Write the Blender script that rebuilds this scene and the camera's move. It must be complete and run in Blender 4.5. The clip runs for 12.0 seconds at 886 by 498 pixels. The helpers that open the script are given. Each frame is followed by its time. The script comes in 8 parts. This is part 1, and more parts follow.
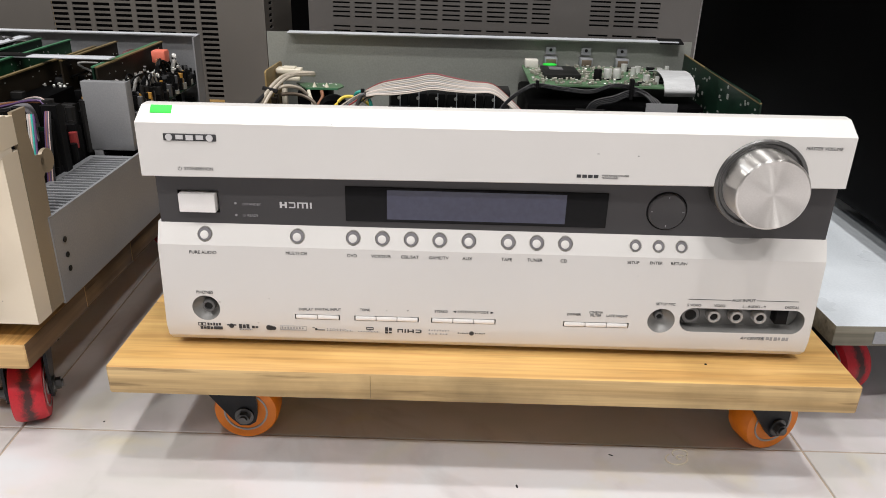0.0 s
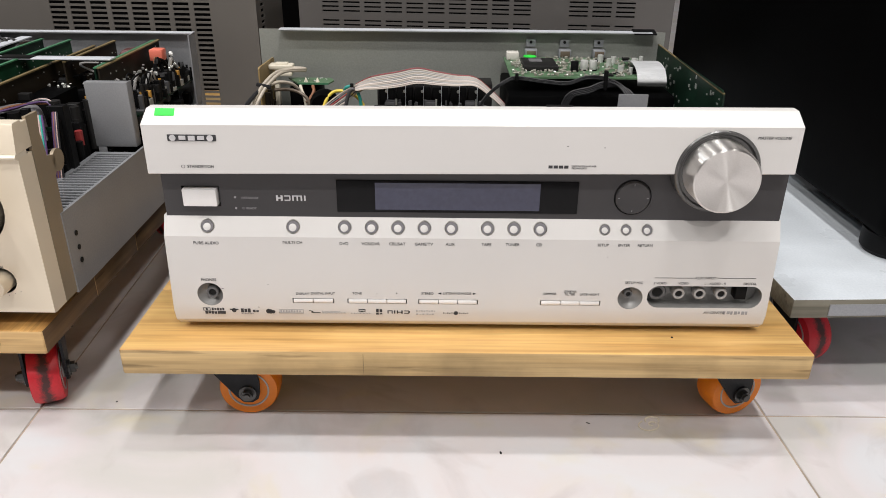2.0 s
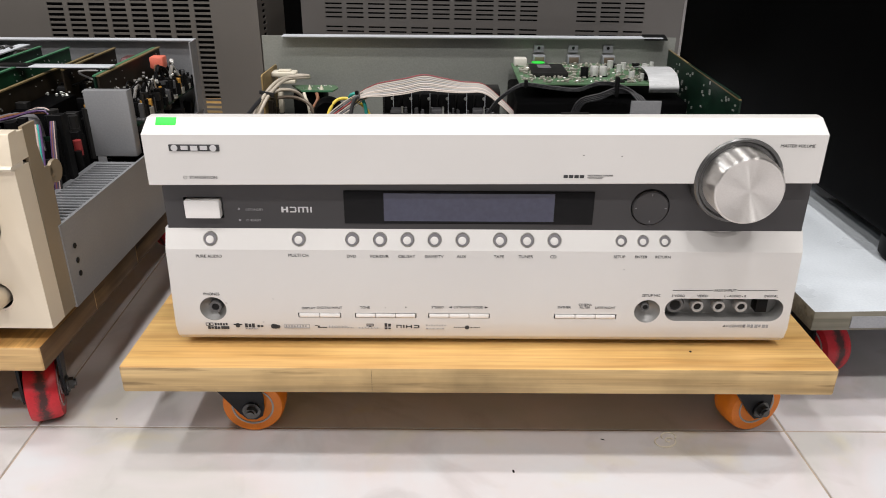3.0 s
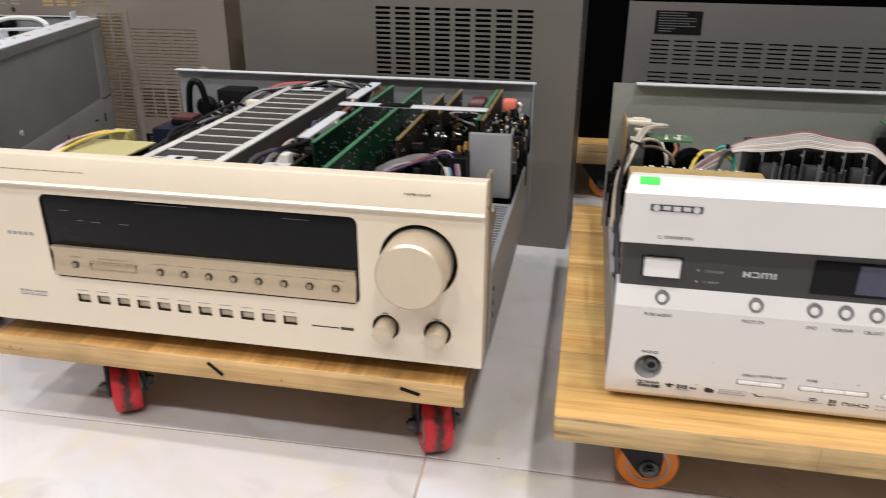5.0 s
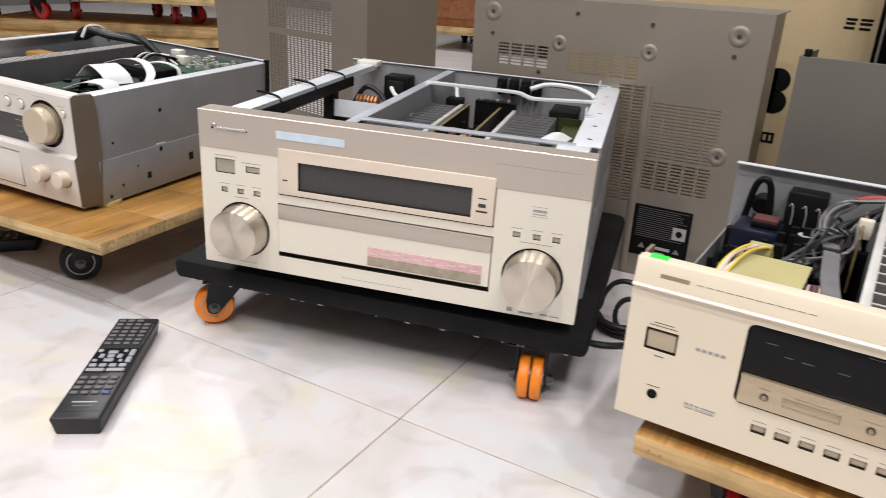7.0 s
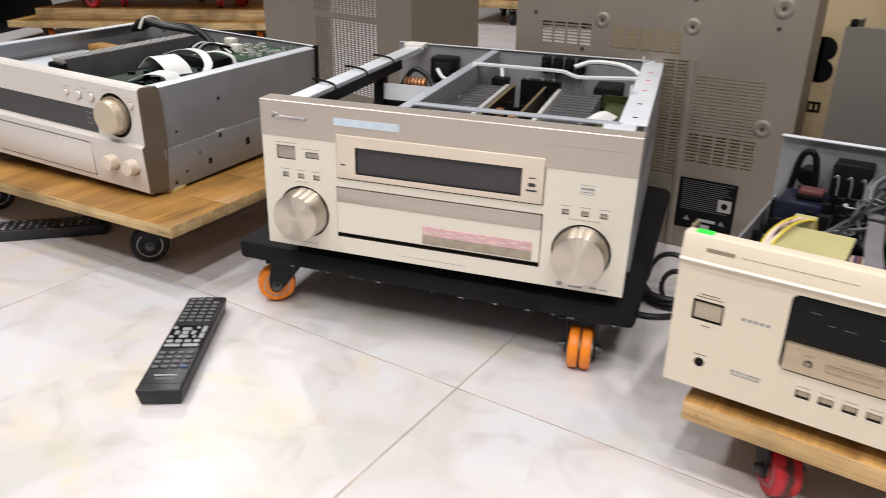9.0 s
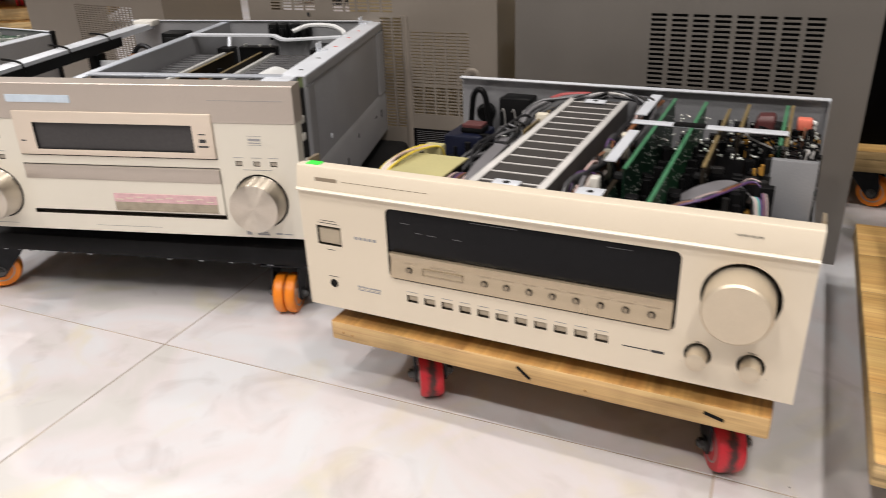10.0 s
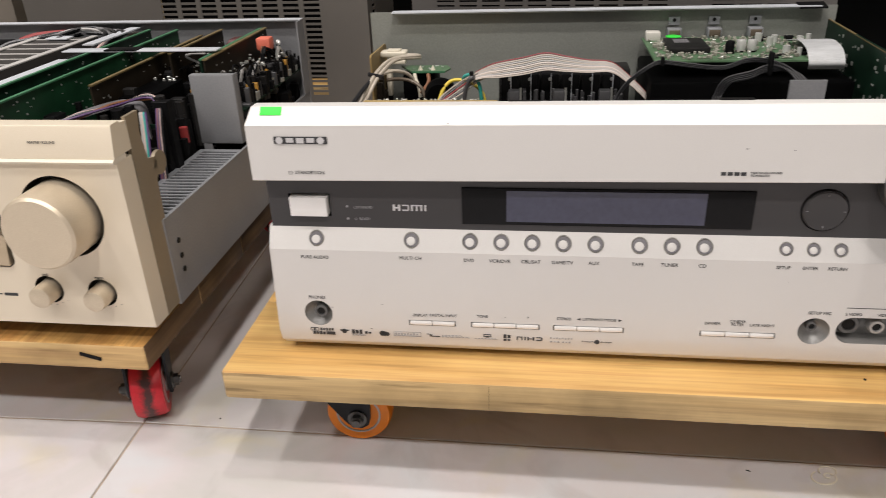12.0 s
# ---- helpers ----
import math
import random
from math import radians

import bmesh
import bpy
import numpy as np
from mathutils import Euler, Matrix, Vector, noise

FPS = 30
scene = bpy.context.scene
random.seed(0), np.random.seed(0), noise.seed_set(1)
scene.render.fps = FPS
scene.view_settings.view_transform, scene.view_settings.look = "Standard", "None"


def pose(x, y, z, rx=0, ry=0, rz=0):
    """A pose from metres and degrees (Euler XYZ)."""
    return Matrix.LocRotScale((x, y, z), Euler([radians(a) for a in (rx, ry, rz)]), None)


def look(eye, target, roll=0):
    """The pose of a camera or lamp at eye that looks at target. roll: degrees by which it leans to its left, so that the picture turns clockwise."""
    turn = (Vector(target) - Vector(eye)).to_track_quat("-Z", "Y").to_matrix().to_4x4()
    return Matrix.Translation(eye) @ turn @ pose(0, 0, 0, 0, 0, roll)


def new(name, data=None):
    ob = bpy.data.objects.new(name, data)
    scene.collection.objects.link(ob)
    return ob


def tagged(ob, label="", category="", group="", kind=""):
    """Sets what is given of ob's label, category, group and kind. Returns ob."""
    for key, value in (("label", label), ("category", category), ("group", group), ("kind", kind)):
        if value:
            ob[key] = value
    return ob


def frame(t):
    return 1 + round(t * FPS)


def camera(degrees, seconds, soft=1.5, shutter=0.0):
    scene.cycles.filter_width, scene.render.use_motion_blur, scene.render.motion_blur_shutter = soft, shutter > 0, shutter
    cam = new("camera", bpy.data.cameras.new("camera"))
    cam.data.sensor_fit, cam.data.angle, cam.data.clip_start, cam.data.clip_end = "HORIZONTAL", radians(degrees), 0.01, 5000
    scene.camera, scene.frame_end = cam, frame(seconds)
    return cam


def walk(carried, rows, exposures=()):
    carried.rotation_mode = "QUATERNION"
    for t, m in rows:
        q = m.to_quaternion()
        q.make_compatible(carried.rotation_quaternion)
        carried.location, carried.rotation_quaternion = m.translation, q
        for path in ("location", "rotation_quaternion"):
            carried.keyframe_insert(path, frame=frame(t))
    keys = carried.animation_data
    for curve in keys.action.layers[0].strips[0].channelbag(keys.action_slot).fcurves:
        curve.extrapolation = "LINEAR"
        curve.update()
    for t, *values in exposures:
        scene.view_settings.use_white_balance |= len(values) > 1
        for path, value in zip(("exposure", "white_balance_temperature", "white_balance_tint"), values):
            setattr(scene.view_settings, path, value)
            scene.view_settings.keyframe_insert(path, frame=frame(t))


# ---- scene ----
cam = camera(61.8, 12.0, soft=0.9, shutter=0.25)
PATH = [
    (0, (0.312, -0.475, 0.366), (0.356, 1.356, -0.439), 1.5),
    (0.5, (0.31, -0.482, 0.376), (0.357, 1.346, -0.435), 1.4),
    (1, (0.311, -0.495, 0.386), (0.355, 1.322, -0.447), 1.1),
    (1.5, (0.315, -0.508, 0.39), (0.366, 1.305, -0.453), 0.8),
    (2, (0.319, -0.511, 0.386), (0.374, 1.298, -0.464), 0.6),
    (2.5, (0.318, -0.501, 0.382), (0.382, 1.31, -0.464), 0.4),
    (2.7, (0.317, -0.497, 0.383), (0.388, 1.317, -0.458), 0.4),
    (3.6, (0.281, -0.491, 0.381), (0.259, 1.33, -0.448), 0.2),
    (4.5, (0.172, -0.489, 0.386), (0.022, 1.336, -0.419), -0.1),
    (5, (0.094, -0.495, 0.401), (-0.202, 1.325, -0.375), 0.3),
    (5.5, (0.014, -0.503, 0.417), (-0.458, 1.292, -0.327), 0.7),
    (6, (-0.073, -0.524, 0.434), (-0.717, 1.225, -0.29), 1.4),
    (6.5, (-0.151, -0.545, 0.458), (-0.935, 1.144, -0.273), 2.3),
    (7, (-0.251, -0.565, 0.466), (-1.173, 1.048, -0.274), 2.8),
    (7.2, (-0.283, -0.571, 0.467), (-1.238, 1.021, -0.277), 3.0),
    (8.0, (-0.345, -0.59, 0.476), (-1.405, 0.925, -0.29), 2.0),
    (8.8, (-0.292, -0.597, 0.482), (-1.332, 0.912, -0.317), 0.5),
    (9, (-0.245, -0.601, 0.485), (-1.244, 0.932, -0.324), 0.4),
    (9.5, (-0.123, -0.572, 0.489), (-1.022, 1.008, -0.346), -1.3),
    (10, (-0.001, -0.545, 0.461), (-0.753, 1.103, -0.388), -2.4),
    (10.5, (0.093, -0.518, 0.436), (-0.515, 1.181, -0.426), -3.2),
    (11, (0.168, -0.482, 0.404), (-0.272, 1.26, -0.474), -3.1),
    (11.2, (0.198, -0.466, 0.391), (-0.184, 1.286, -0.493), -3.0),
    (11.5, (0.242, -0.451, 0.381), (-0.062, 1.315, -0.507), -2.6),
    (12, (0.295, -0.436, 0.375), (0.086, 1.342, -0.515), -2.3),
]
walk(cam, [(t, look(eye, target, roll)) for t, eye, target, roll in PATH], exposures=[(0.0, 0.0, 6420, 9), (5.0, 0.0, 6460, 10), (6.0, 0.04, 6500, 10), (7.2, 0.03, 6450, 10), (9.0, -0.03, 6480, 10), (10.0, -0.06, 6700, 11), (12.0, -0.12, 6690, 11)])

# ---- light: rows of small round LED downlights, some added as fill, in the ceiling of a closed shop room ----
world = bpy.data.worlds.new("shop_air")
world.use_nodes = True
world.node_tree.nodes["Background"].inputs[0].default_value = (0.9, 0.95, 1.0, 1)
world.node_tree.nodes["Background"].inputs[1].default_value = 0.005
scene.world = world
CEILING = 2.8
WARM, NEUTRAL, COOL = (1.0, 0.935, 0.885), (1.0, 0.962, 0.932), (0.90, 0.95, 1.0)
ROWS = ((-0.20, 10.0), (-0.92, 15.5), (-1.94, 22.0))
# columns at -0.58 and 0.60 follow shadow edges; the outer two are added fill
LAMPS = [(x, y, power * k, colour) for x, k, colour in ((-1.78, 1.1, NEUTRAL), (-0.58, 0.95, NEUTRAL), (0.60, 1.38, NEUTRAL), (1.80, 0.5, WARM)) for y, power in ROWS]
# the first and last of these are added fill for the background
LAMPS += [(-2.4, 1.1, 20, COOL), (-3.5, 1.8, 40, WARM), (-0.6, 2.8, 10, WARM)]


# ---- materials ----
def tint(c, k):
    return (min(c[0] * k, 1), min(c[1] * k, 1), min(c[2] * k, 1), 1)


def mat(name, base, rough=0.5, metal=0.0, vary=0.12, scale=40.0, fine=600.0, bump=0.05, coat=0.0, spec=0.5, stretch=(1, 1, 1), dirt=None):
    """A surface with two scales of variation in colour, gloss and relief."""
    m = bpy.data.materials.new(name)
    m.use_nodes = True
    n, l = m.node_tree.nodes, m.node_tree.links
    b = n["Principled BSDF"]
    b.inputs["Metallic"].default_value = metal
    b.inputs["Coat Weight"].default_value = coat
    b.inputs["Specular IOR Level"].default_value = spec
    tc, mp = n.new("ShaderNodeTexCoord"), n.new("ShaderNodeMapping")
    mp.inputs["Scale"].default_value = stretch
    l.new(tc.outputs["Object"], mp.inputs[0])
    big, small = n.new("ShaderNodeTexNoise"), n.new("ShaderNodeTexNoise")
    big.inputs["Scale"].default_value, big.inputs["Detail"].default_value = scale, 5
    small.inputs["Scale"].default_value, small.inputs["Detail"].default_value = fine, 3
    l.new(mp.outputs[0], big.inputs["Vector"])
    l.new(mp.outputs[0], small.inputs["Vector"])
    ramp = n.new("ShaderNodeValToRGB")
    ramp.color_ramp.elements[0].position, ramp.color_ramp.elements[1].position = 0.3, 0.7
    ramp.color_ramp.elements[0].color = dirt + (1,) if dirt else tint(base, 1 - vary)
    ramp.color_ramp.elements[1].color = tint(base, 1 + vary * 0.6)
    l.new(big.outputs["Fac"], ramp.inputs[0])
    mix = n.new("ShaderNodeMixRGB")
    mix.blend_type, mix.inputs[0].default_value = "OVERLAY", 0.15
    l.new(ramp.outputs[0], mix.inputs[1])
    l.new(small.outputs["Fac"], mix.inputs[2])
    l.new(mix.outputs[0], b.inputs["Base Color"])
    mr = n.new("ShaderNodeMapRange")
    mr.inputs[3].default_value, mr.inputs[4].default_value = max(rough - 0.08, 0.02), min(rough + 0.08, 1)
    l.new(big.outputs["Fac"], mr.inputs[0])
    l.new(mr.outputs[0], b.inputs["Roughness"])
    if bump:
        bp = n.new("ShaderNodeBump")
        bp.inputs["Strength"].default_value, bp.inputs["Distance"].default_value = bump, 0.0005
        l.new(small.outputs["Fac"], bp.inputs["Height"])
        l.new(bp.outputs[0], b.inputs["Normal"])
    if max(base) < 0.07:
        b.inputs["Specular IOR Level"].default_value = spec * (0.25 if max(base) < 0.013 else 0.5)
    return m


def wood(name, light, dark, rough=0.5, along="x", wear=0.3, planks=0.0):
    """Sawn timber with long grain, broad bands and grime."""
    m = bpy.data.materials.new(name)
    m.use_nodes = True
    n, l = m.node_tree.nodes, m.node_tree.links
    b = n["Principled BSDF"]
    tc, mp, mp2 = n.new("ShaderNodeTexCoord"), n.new("ShaderNodeMapping"), n.new("ShaderNodeMapping")
    mp.inputs["Scale"].default_value = (1.2, 14, 14) if along == "x" else (14, 1.2, 14)
    mp2.inputs["Scale"].default_value = (4, 160, 160) if along == "x" else (160, 4, 160)
    info, shift = n.new("ShaderNodeObjectInfo"), n.new("ShaderNodeVectorMath")
    shift.operation = "MULTIPLY_ADD"
    shift.inputs[1].default_value = (3.1, 1.7, 2.3)
    l.new(info.outputs["Random"], shift.inputs[0])
    l.new(tc.outputs["Object"], shift.inputs[2])
    l.new(shift.outputs[0], mp.inputs[0])
    l.new(shift.outputs[0], mp2.inputs[0])
    g1, g2, g3 = (n.new("ShaderNodeTexNoise") for _ in range(3))
    g1.inputs["Scale"].default_value, g1.inputs["Detail"].default_value, g1.inputs["Distortion"].default_value = 3.0, 4, 0.6
    g2.inputs["Scale"].default_value, g2.inputs["Detail"].default_value = 2.0, 6
    g3.inputs["Scale"].default_value, g3.inputs["Detail"].default_value = 9.0, 6
    l.new(mp.outputs[0], g1.inputs["Vector"])
    l.new(mp2.outputs[0], g2.inputs["Vector"])
    l.new(tc.outputs["Object"], g3.inputs["Vector"])
    r1 = n.new("ShaderNodeValToRGB")
    r1.color_ramp.elements[0].position, r1.color_ramp.elements[1].position = 0.32, 0.68
    r1.color_ramp.elements[0].color, r1.color_ramp.elements[1].color = (*dark, 1), (*light, 1)
    l.new(g1.outputs["Fac"], r1.inputs[0])
    ov = n.new("ShaderNodeMixRGB")
    ov.blend_type, ov.inputs[0].default_value = "OVERLAY", 0.55
    l.new(r1.outputs[0], ov.inputs[1])
    l.new(g2.outputs["Fac"], ov.inputs[2])
    r3 = n.new("ShaderNodeValToRGB")
    r3.color_ramp.elements[0].position, r3.color_ramp.elements[1].position = 0.36, 0.52
    r3.color_ramp.elements[0].color, r3.color_ramp.elements[1].color = (1 - wear, 1 - wear, 1 - wear * 1.05, 1), (1, 1, 1, 1)
    l.new(g3.outputs["Fac"], r3.inputs[0])
    mul = n.new("ShaderNodeMixRGB")
    mul.blend_type, mul.inputs[0].default_value = "MULTIPLY", 1.0
    l.new(ov.outputs[0], mul.inputs[1])
    l.new(r3.outputs[0], mul.inputs[2])
    g4, r4, mul2 = n.new("ShaderNodeTexNoise"), n.new("ShaderNodeValToRGB"), n.new("ShaderNodeMixRGB")
    g4.inputs["Detail"].default_value = 4
    l.new(mp.outputs[0], g4.inputs["Vector"])
    g4.inputs["Scale"].default_value = 11.0
    r4.color_ramp.elements[0].position, r4.color_ramp.elements[1].position = 0.30, 0.40
    r4.color_ramp.elements[0].color, r4.color_ramp.elements[1].color = (1 - wear, 1 - wear * 1.05, 1 - wear * 1.1, 1), (1, 1, 1, 1)
    l.new(g4.outputs["Fac"], r4.inputs[0])
    mul2.blend_type, mul2.inputs[0].default_value = "MULTIPLY", 1.0
    l.new(mul.outputs[0], mul2.inputs[1])
    l.new(r4.outputs[0], mul2.inputs[2])
    l.new(mul2.outputs[0], b.inputs["Base Color"])
    b.inputs["Roughness"].default_value = rough
    bp = n.new("ShaderNodeBump")
    bp.inputs["Strength"].default_value, bp.inputs["Distance"].default_value = 0.2, 0.0006
    l.new(g2.outputs["Fac"], bp.inputs["Height"])
    l.new(bp.outputs[0], b.inputs["Normal"])
    return m


def glow(name, colour, strength):
    m = bpy.data.materials.new(name)
    m.use_nodes = True
    b = m.node_tree.nodes["Principled BSDF"]
    b.inputs["Base Color"].default_value = (*colour, 1)
    b.inputs["Emission Color"].default_value = (*colour, 1)
    b.inputs["Emission Strength"].default_value = strength
    return m


def tile_material():
    """Polished cream-white floor tile with faint yellow and pink clouds, different on every tile."""
    m = bpy.data.materials.new("polished_tile")
    m.use_nodes = True
    n, l = m.node_tree.nodes, m.node_tree.links
    b = n["Principled BSDF"]
    geo, info, add = n.new("ShaderNodeNewGeometry"), n.new("ShaderNodeObjectInfo"), n.new("ShaderNodeVectorMath")
    l.new(geo.outputs["Position"], add.inputs[0])
    comb = n.new("ShaderNodeCombineXYZ")
    mul = n.new("ShaderNodeMath")
    mul.operation, mul.inputs[1].default_value = "MULTIPLY", 37.0
    l.new(info.outputs["Random"], mul.inputs[0])
    l.new(mul.outputs[0], comb.inputs[2])
    l.new(comb.outputs[0], add.inputs[1])
    a, c, d, e = (n.new("ShaderNodeTexNoise") for _ in range(4))
    for node, sc, de, di in ((a, 4.5, 6, 1.6), (c, 6.0, 5, 2.0), (d, 13.0, 7, 1.4), (e, 260.0, 3, 0.0)):
        node.inputs["Scale"].default_value, node.inputs["Detail"].default_value, node.inputs["Distortion"].default_value = sc, de, di
        l.new(add.outputs[0], node.inputs["Vector"])
    ra = n.new("ShaderNodeValToRGB")
    ra.color_ramp.elements[0].position, ra.color_ramp.elements[0].color = 0.35, (0.59, 0.597, 0.62, 1)
    ra.color_ramp.elements[1].position, ra.color_ramp.elements[1].color = 0.62, (0.53, 0.517, 0.503, 1)
    pink = ra.color_ramp.elements.new(0.5)
    pink.color = (0.595, 0.558, 0.567, 1)
    l.new(a.outputs["Fac"], ra.inputs[0])
    rc = n.new("ShaderNodeValToRGB")
    rc.color_ramp.elements[0].position, rc.color_ramp.elements[1].position = 0.56, 0.72
    rc.color_ramp.elements[0].color, rc.color_ramp.elements[1].color = (0, 0, 0, 1), (0.6, 0.6, 0.6, 1)
    l.new(c.outputs["Fac"], rc.inputs[0])
    mx = n.new("ShaderNodeMixRGB")
    mx.inputs[2].default_value = (0.595, 0.545, 0.40, 1)
    l.new(rc.outputs[0], mx.inputs[0])
    l.new(ra.outputs[0], mx.inputs[1])
    rd = n.new("ShaderNodeValToRGB")
    rd.color_ramp.elements[0].position, rd.color_ramp.elements[1].position = 0.28, 0.45
    rd.color_ramp.elements[0].color, rd.color_ramp.elements[1].color = (0.80, 0.78, 0.77, 1), (1, 1, 1, 1)
    l.new(d.outputs["Fac"], rd.inputs[0])
    m2 = n.new("ShaderNodeMixRGB")
    m2.blend_type, m2.inputs[0].default_value = "MULTIPLY", 0.7
    l.new(mx.outputs[0], m2.inputs[1])
    l.new(rd.outputs[0], m2.inputs[2])
    l.new(m2.outputs[0], b.inputs["Base Color"])
    b.inputs["Specular IOR Level"].default_value = 0.25
    mr = n.new("ShaderNodeMapRange")
    mr.inputs[3].default_value, mr.inputs[4].default_value = 0.24, 0.42
    l.new(d.outputs["Fac"], mr.inputs[0])
    l.new(mr.outputs[0], b.inputs["Roughness"])
    bp = n.new("ShaderNodeBump")
    bp.inputs["Strength"].default_value, bp.inputs["Distance"].default_value = 0.03, 0.001
    l.new(d.outputs["Fac"], bp.inputs["Height"])
    l.new(bp.outputs[0], b.inputs["Normal"])
    return m


def brushed(name, base, rough=0.28):
    """Turned aluminium: anisotropic rings round the local y axis."""
    m = mat(name, base, rough, 1.0, 0.02, 60, 900, 0.0)
    n, l = m.node_tree.nodes, m.node_tree.links
    b = n["Principled BSDF"]
    b.inputs["Anisotropic"].default_value = 0.95
    b.inputs["Anisotropic Rotation"].default_value = 0.25
    tan = n.new("ShaderNodeTangent")
    tan.direction_type, tan.axis = "RADIAL", "Y"
    l.new(tan.outputs[0], b.inputs["Tangent"])
    return m


def worn_tyre(name, base, dirt):
    """Polyurethane with a ragged dirty track round the middle of the tread."""
    m = mat(name, base, 0.4, 0, 0.12, 30, 500, 0.05)
    n, l = m.node_tree.nodes, m.node_tree.links
    b = n["Principled BSDF"]
    clean = b.inputs["Base Color"].links[0].from_socket
    tc, sep, ab, no, mr, mix = (n.new("ShaderNode" + k) for k in ("TexCoord", "SeparateXYZ", "Math", "TexNoise", "MapRange", "MixRGB"))
    ab.operation = "ABSOLUTE"
    no.inputs["Scale"].default_value, no.inputs["Detail"].default_value, no.inputs["Roughness"].default_value = 130, 6, 0.7
    l.new(tc.outputs["Object"], sep.inputs[0])
    l.new(tc.outputs["Object"], no.inputs["Vector"])
    l.new(sep.outputs[0], ab.inputs[0])
    ma = n.new("ShaderNodeMath")
    ma.operation, ma.inputs[1].default_value = "MULTIPLY_ADD", 0.016
    l.new(no.outputs["Fac"], ma.inputs[0])
    l.new(ab.outputs[0], ma.inputs[2])
    mr.inputs[1].default_value, mr.inputs[2].default_value, mr.inputs[3].default_value, mr.inputs[4].default_value = 0.0098, 0.0140, 0.95, 0.0
    l.new(ma.outputs[0], mr.inputs[0])
    l.new(mr.outputs[0], mix.inputs[0])
    l.new(clean, mix.inputs[1])
    mix.inputs[2].default_value = (*dirt, 1)
    l.new(mix.outputs[0], b.inputs["Base Color"])
    return m


TILE = tile_material()
GROUT = mat("grimy_grout", (0.40, 0.33, 0.26), 0.9, 0, 0.45, 25, 300, 0.2)
# walls and ceiling are added unseen, their greys kept dark to limit bounce light
PLASTER = mat("wall_paint", (0.20, 0.195, 0.19), 0.8, 0, 0.06, 3, 200, 0.1)
CEIL = mat("ceiling_paint", (0.27, 0.267, 0.263), 0.9, 0, 0.04, 3, 200, 0.1)
SILVER = mat("silver_paint", (0.645, 0.63, 0.615), 0.46, 0.12, 0.03, 9, 2500, 0.03)
BAND = mat("dark_grey_paint", (0.060, 0.058, 0.060), 0.34, 0.25, 0.06, 12, 2500, 0.03)
DISPLAY = mat("smoked_window", (0.008, 0.008, 0.009), 0.2, 0, 0.1, 10, 200, 0.0, spec=0.5)
VFD_GREY = mat("grey_display_glass", (0.058, 0.055, 0.056), 0.22, 0, 0.10, 6, 300, 0.0)
VFD = mat("display_glass", (0.056, 0.059, 0.098), 0.22, 0, 0.10, 6, 300, 0.0)
ALU = brushed("turned_aluminium", (0.70, 0.685, 0.665), 0.32)
ALU_WARM = brushed("warm_turned_aluminium", (0.66, 0.60, 0.52), 0.32)
ALU_DULL = mat("dull_aluminium", (0.56, 0.545, 0.51), 0.33, 0.9, 0.05, 40, 1500, 0.04)
BUTTON = mat("silver_button", (0.82, 0.81, 0.80), 0.3, 0.25, 0.04, 60, 1500, 0.02)
RING = mat("dark_ring", (0.12, 0.12, 0.12), 0.3, 0.7, 0.1, 60, 900, 0.03)
WELL = mat("grey_well", (0.25, 0.247, 0.24), 0.42, 0.3, 0.08, 30, 900, 0.03)
# near-black for holes and carved wells, their inner shade put into the colour
HOLE = mat("near_black", (0.012, 0.012, 0.012), 0.5, 0, 0.2, 60, 500, 0.02)
INK = mat("printed_ink", (0.045, 0.045, 0.048), 0.5, 0, 0.1, 80, 500, 0.0)
PALE_INK = mat("pale_ink", (0.30, 0.30, 0.31), 0.5, 0, 0.1, 80, 500, 0.0)
LOGO = mat("silver_badge", (0.62, 0.62, 0.63), 0.3, 0.7, 0.05, 80, 500, 0.0)
GREEN_TAPE = mat("green_sticker", (0.03, 0.72, 0.06), 0.55, 0, 0.05, 60, 500, 0.03)
GOLD = mat("champagne_paint", (0.715, 0.632, 0.505), 0.42, 0.14, 0.03, 8, 2500, 0.03)
GOLD_RIM = mat("champagne_edge", (0.70, 0.635, 0.53), 0.45, 0.1, 0.04, 20, 2500, 0.03)
# near-black inner faces: the shade of wells and gaps put into the colour
GOLD_GAP = mat("recess_shade", (0.035, 0.028, 0.022), 0.5, 0.1, 0.1, 20, 1500, 0.04)
GOLD_DARK = mat("bronze_plastic", (0.30, 0.245, 0.175), 0.4, 0.3, 0.08, 20, 1500, 0.04)
GOLD_STRIP = mat("bronze_strip", (0.50, 0.41, 0.29), 0.26, 0.6, 0.01, 6, 1500, 0.0)
GOLD_KEY = mat("bronze_key", (0.46, 0.39, 0.29), 0.32, 0.4, 0.05, 40, 1500, 0.03)
GOLD_KNOB = mat("champagne_knob", (0.62, 0.53, 0.405), 0.4, 0.5, 0.04, 40, 1500, 0.03)
CREAM = mat("pale_champagne", (0.735, 0.695, 0.605), 0.38, 0.2, 0.03, 8, 2500, 0.03)
CREAM_BAND = mat("mid_champagne", (0.50, 0.44, 0.39), 0.33, 0.45, 0.04, 8, 2500, 0.03)
PEACH = mat("peach_trim", (0.72, 0.62, 0.52), 0.35, 0.25, 0.04, 10, 2500, 0.03)
SATIN = mat("satin_silver", (0.69, 0.655, 0.625), 0.40, 0.25, 0.04, 8, 2500, 0.03)
TAUPE = mat("taupe_plastic", (0.135, 0.105, 0.078), 0.45, 0.15, 0.06, 15, 1500, 0.05)
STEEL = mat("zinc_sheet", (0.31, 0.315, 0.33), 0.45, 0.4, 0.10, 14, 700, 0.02)
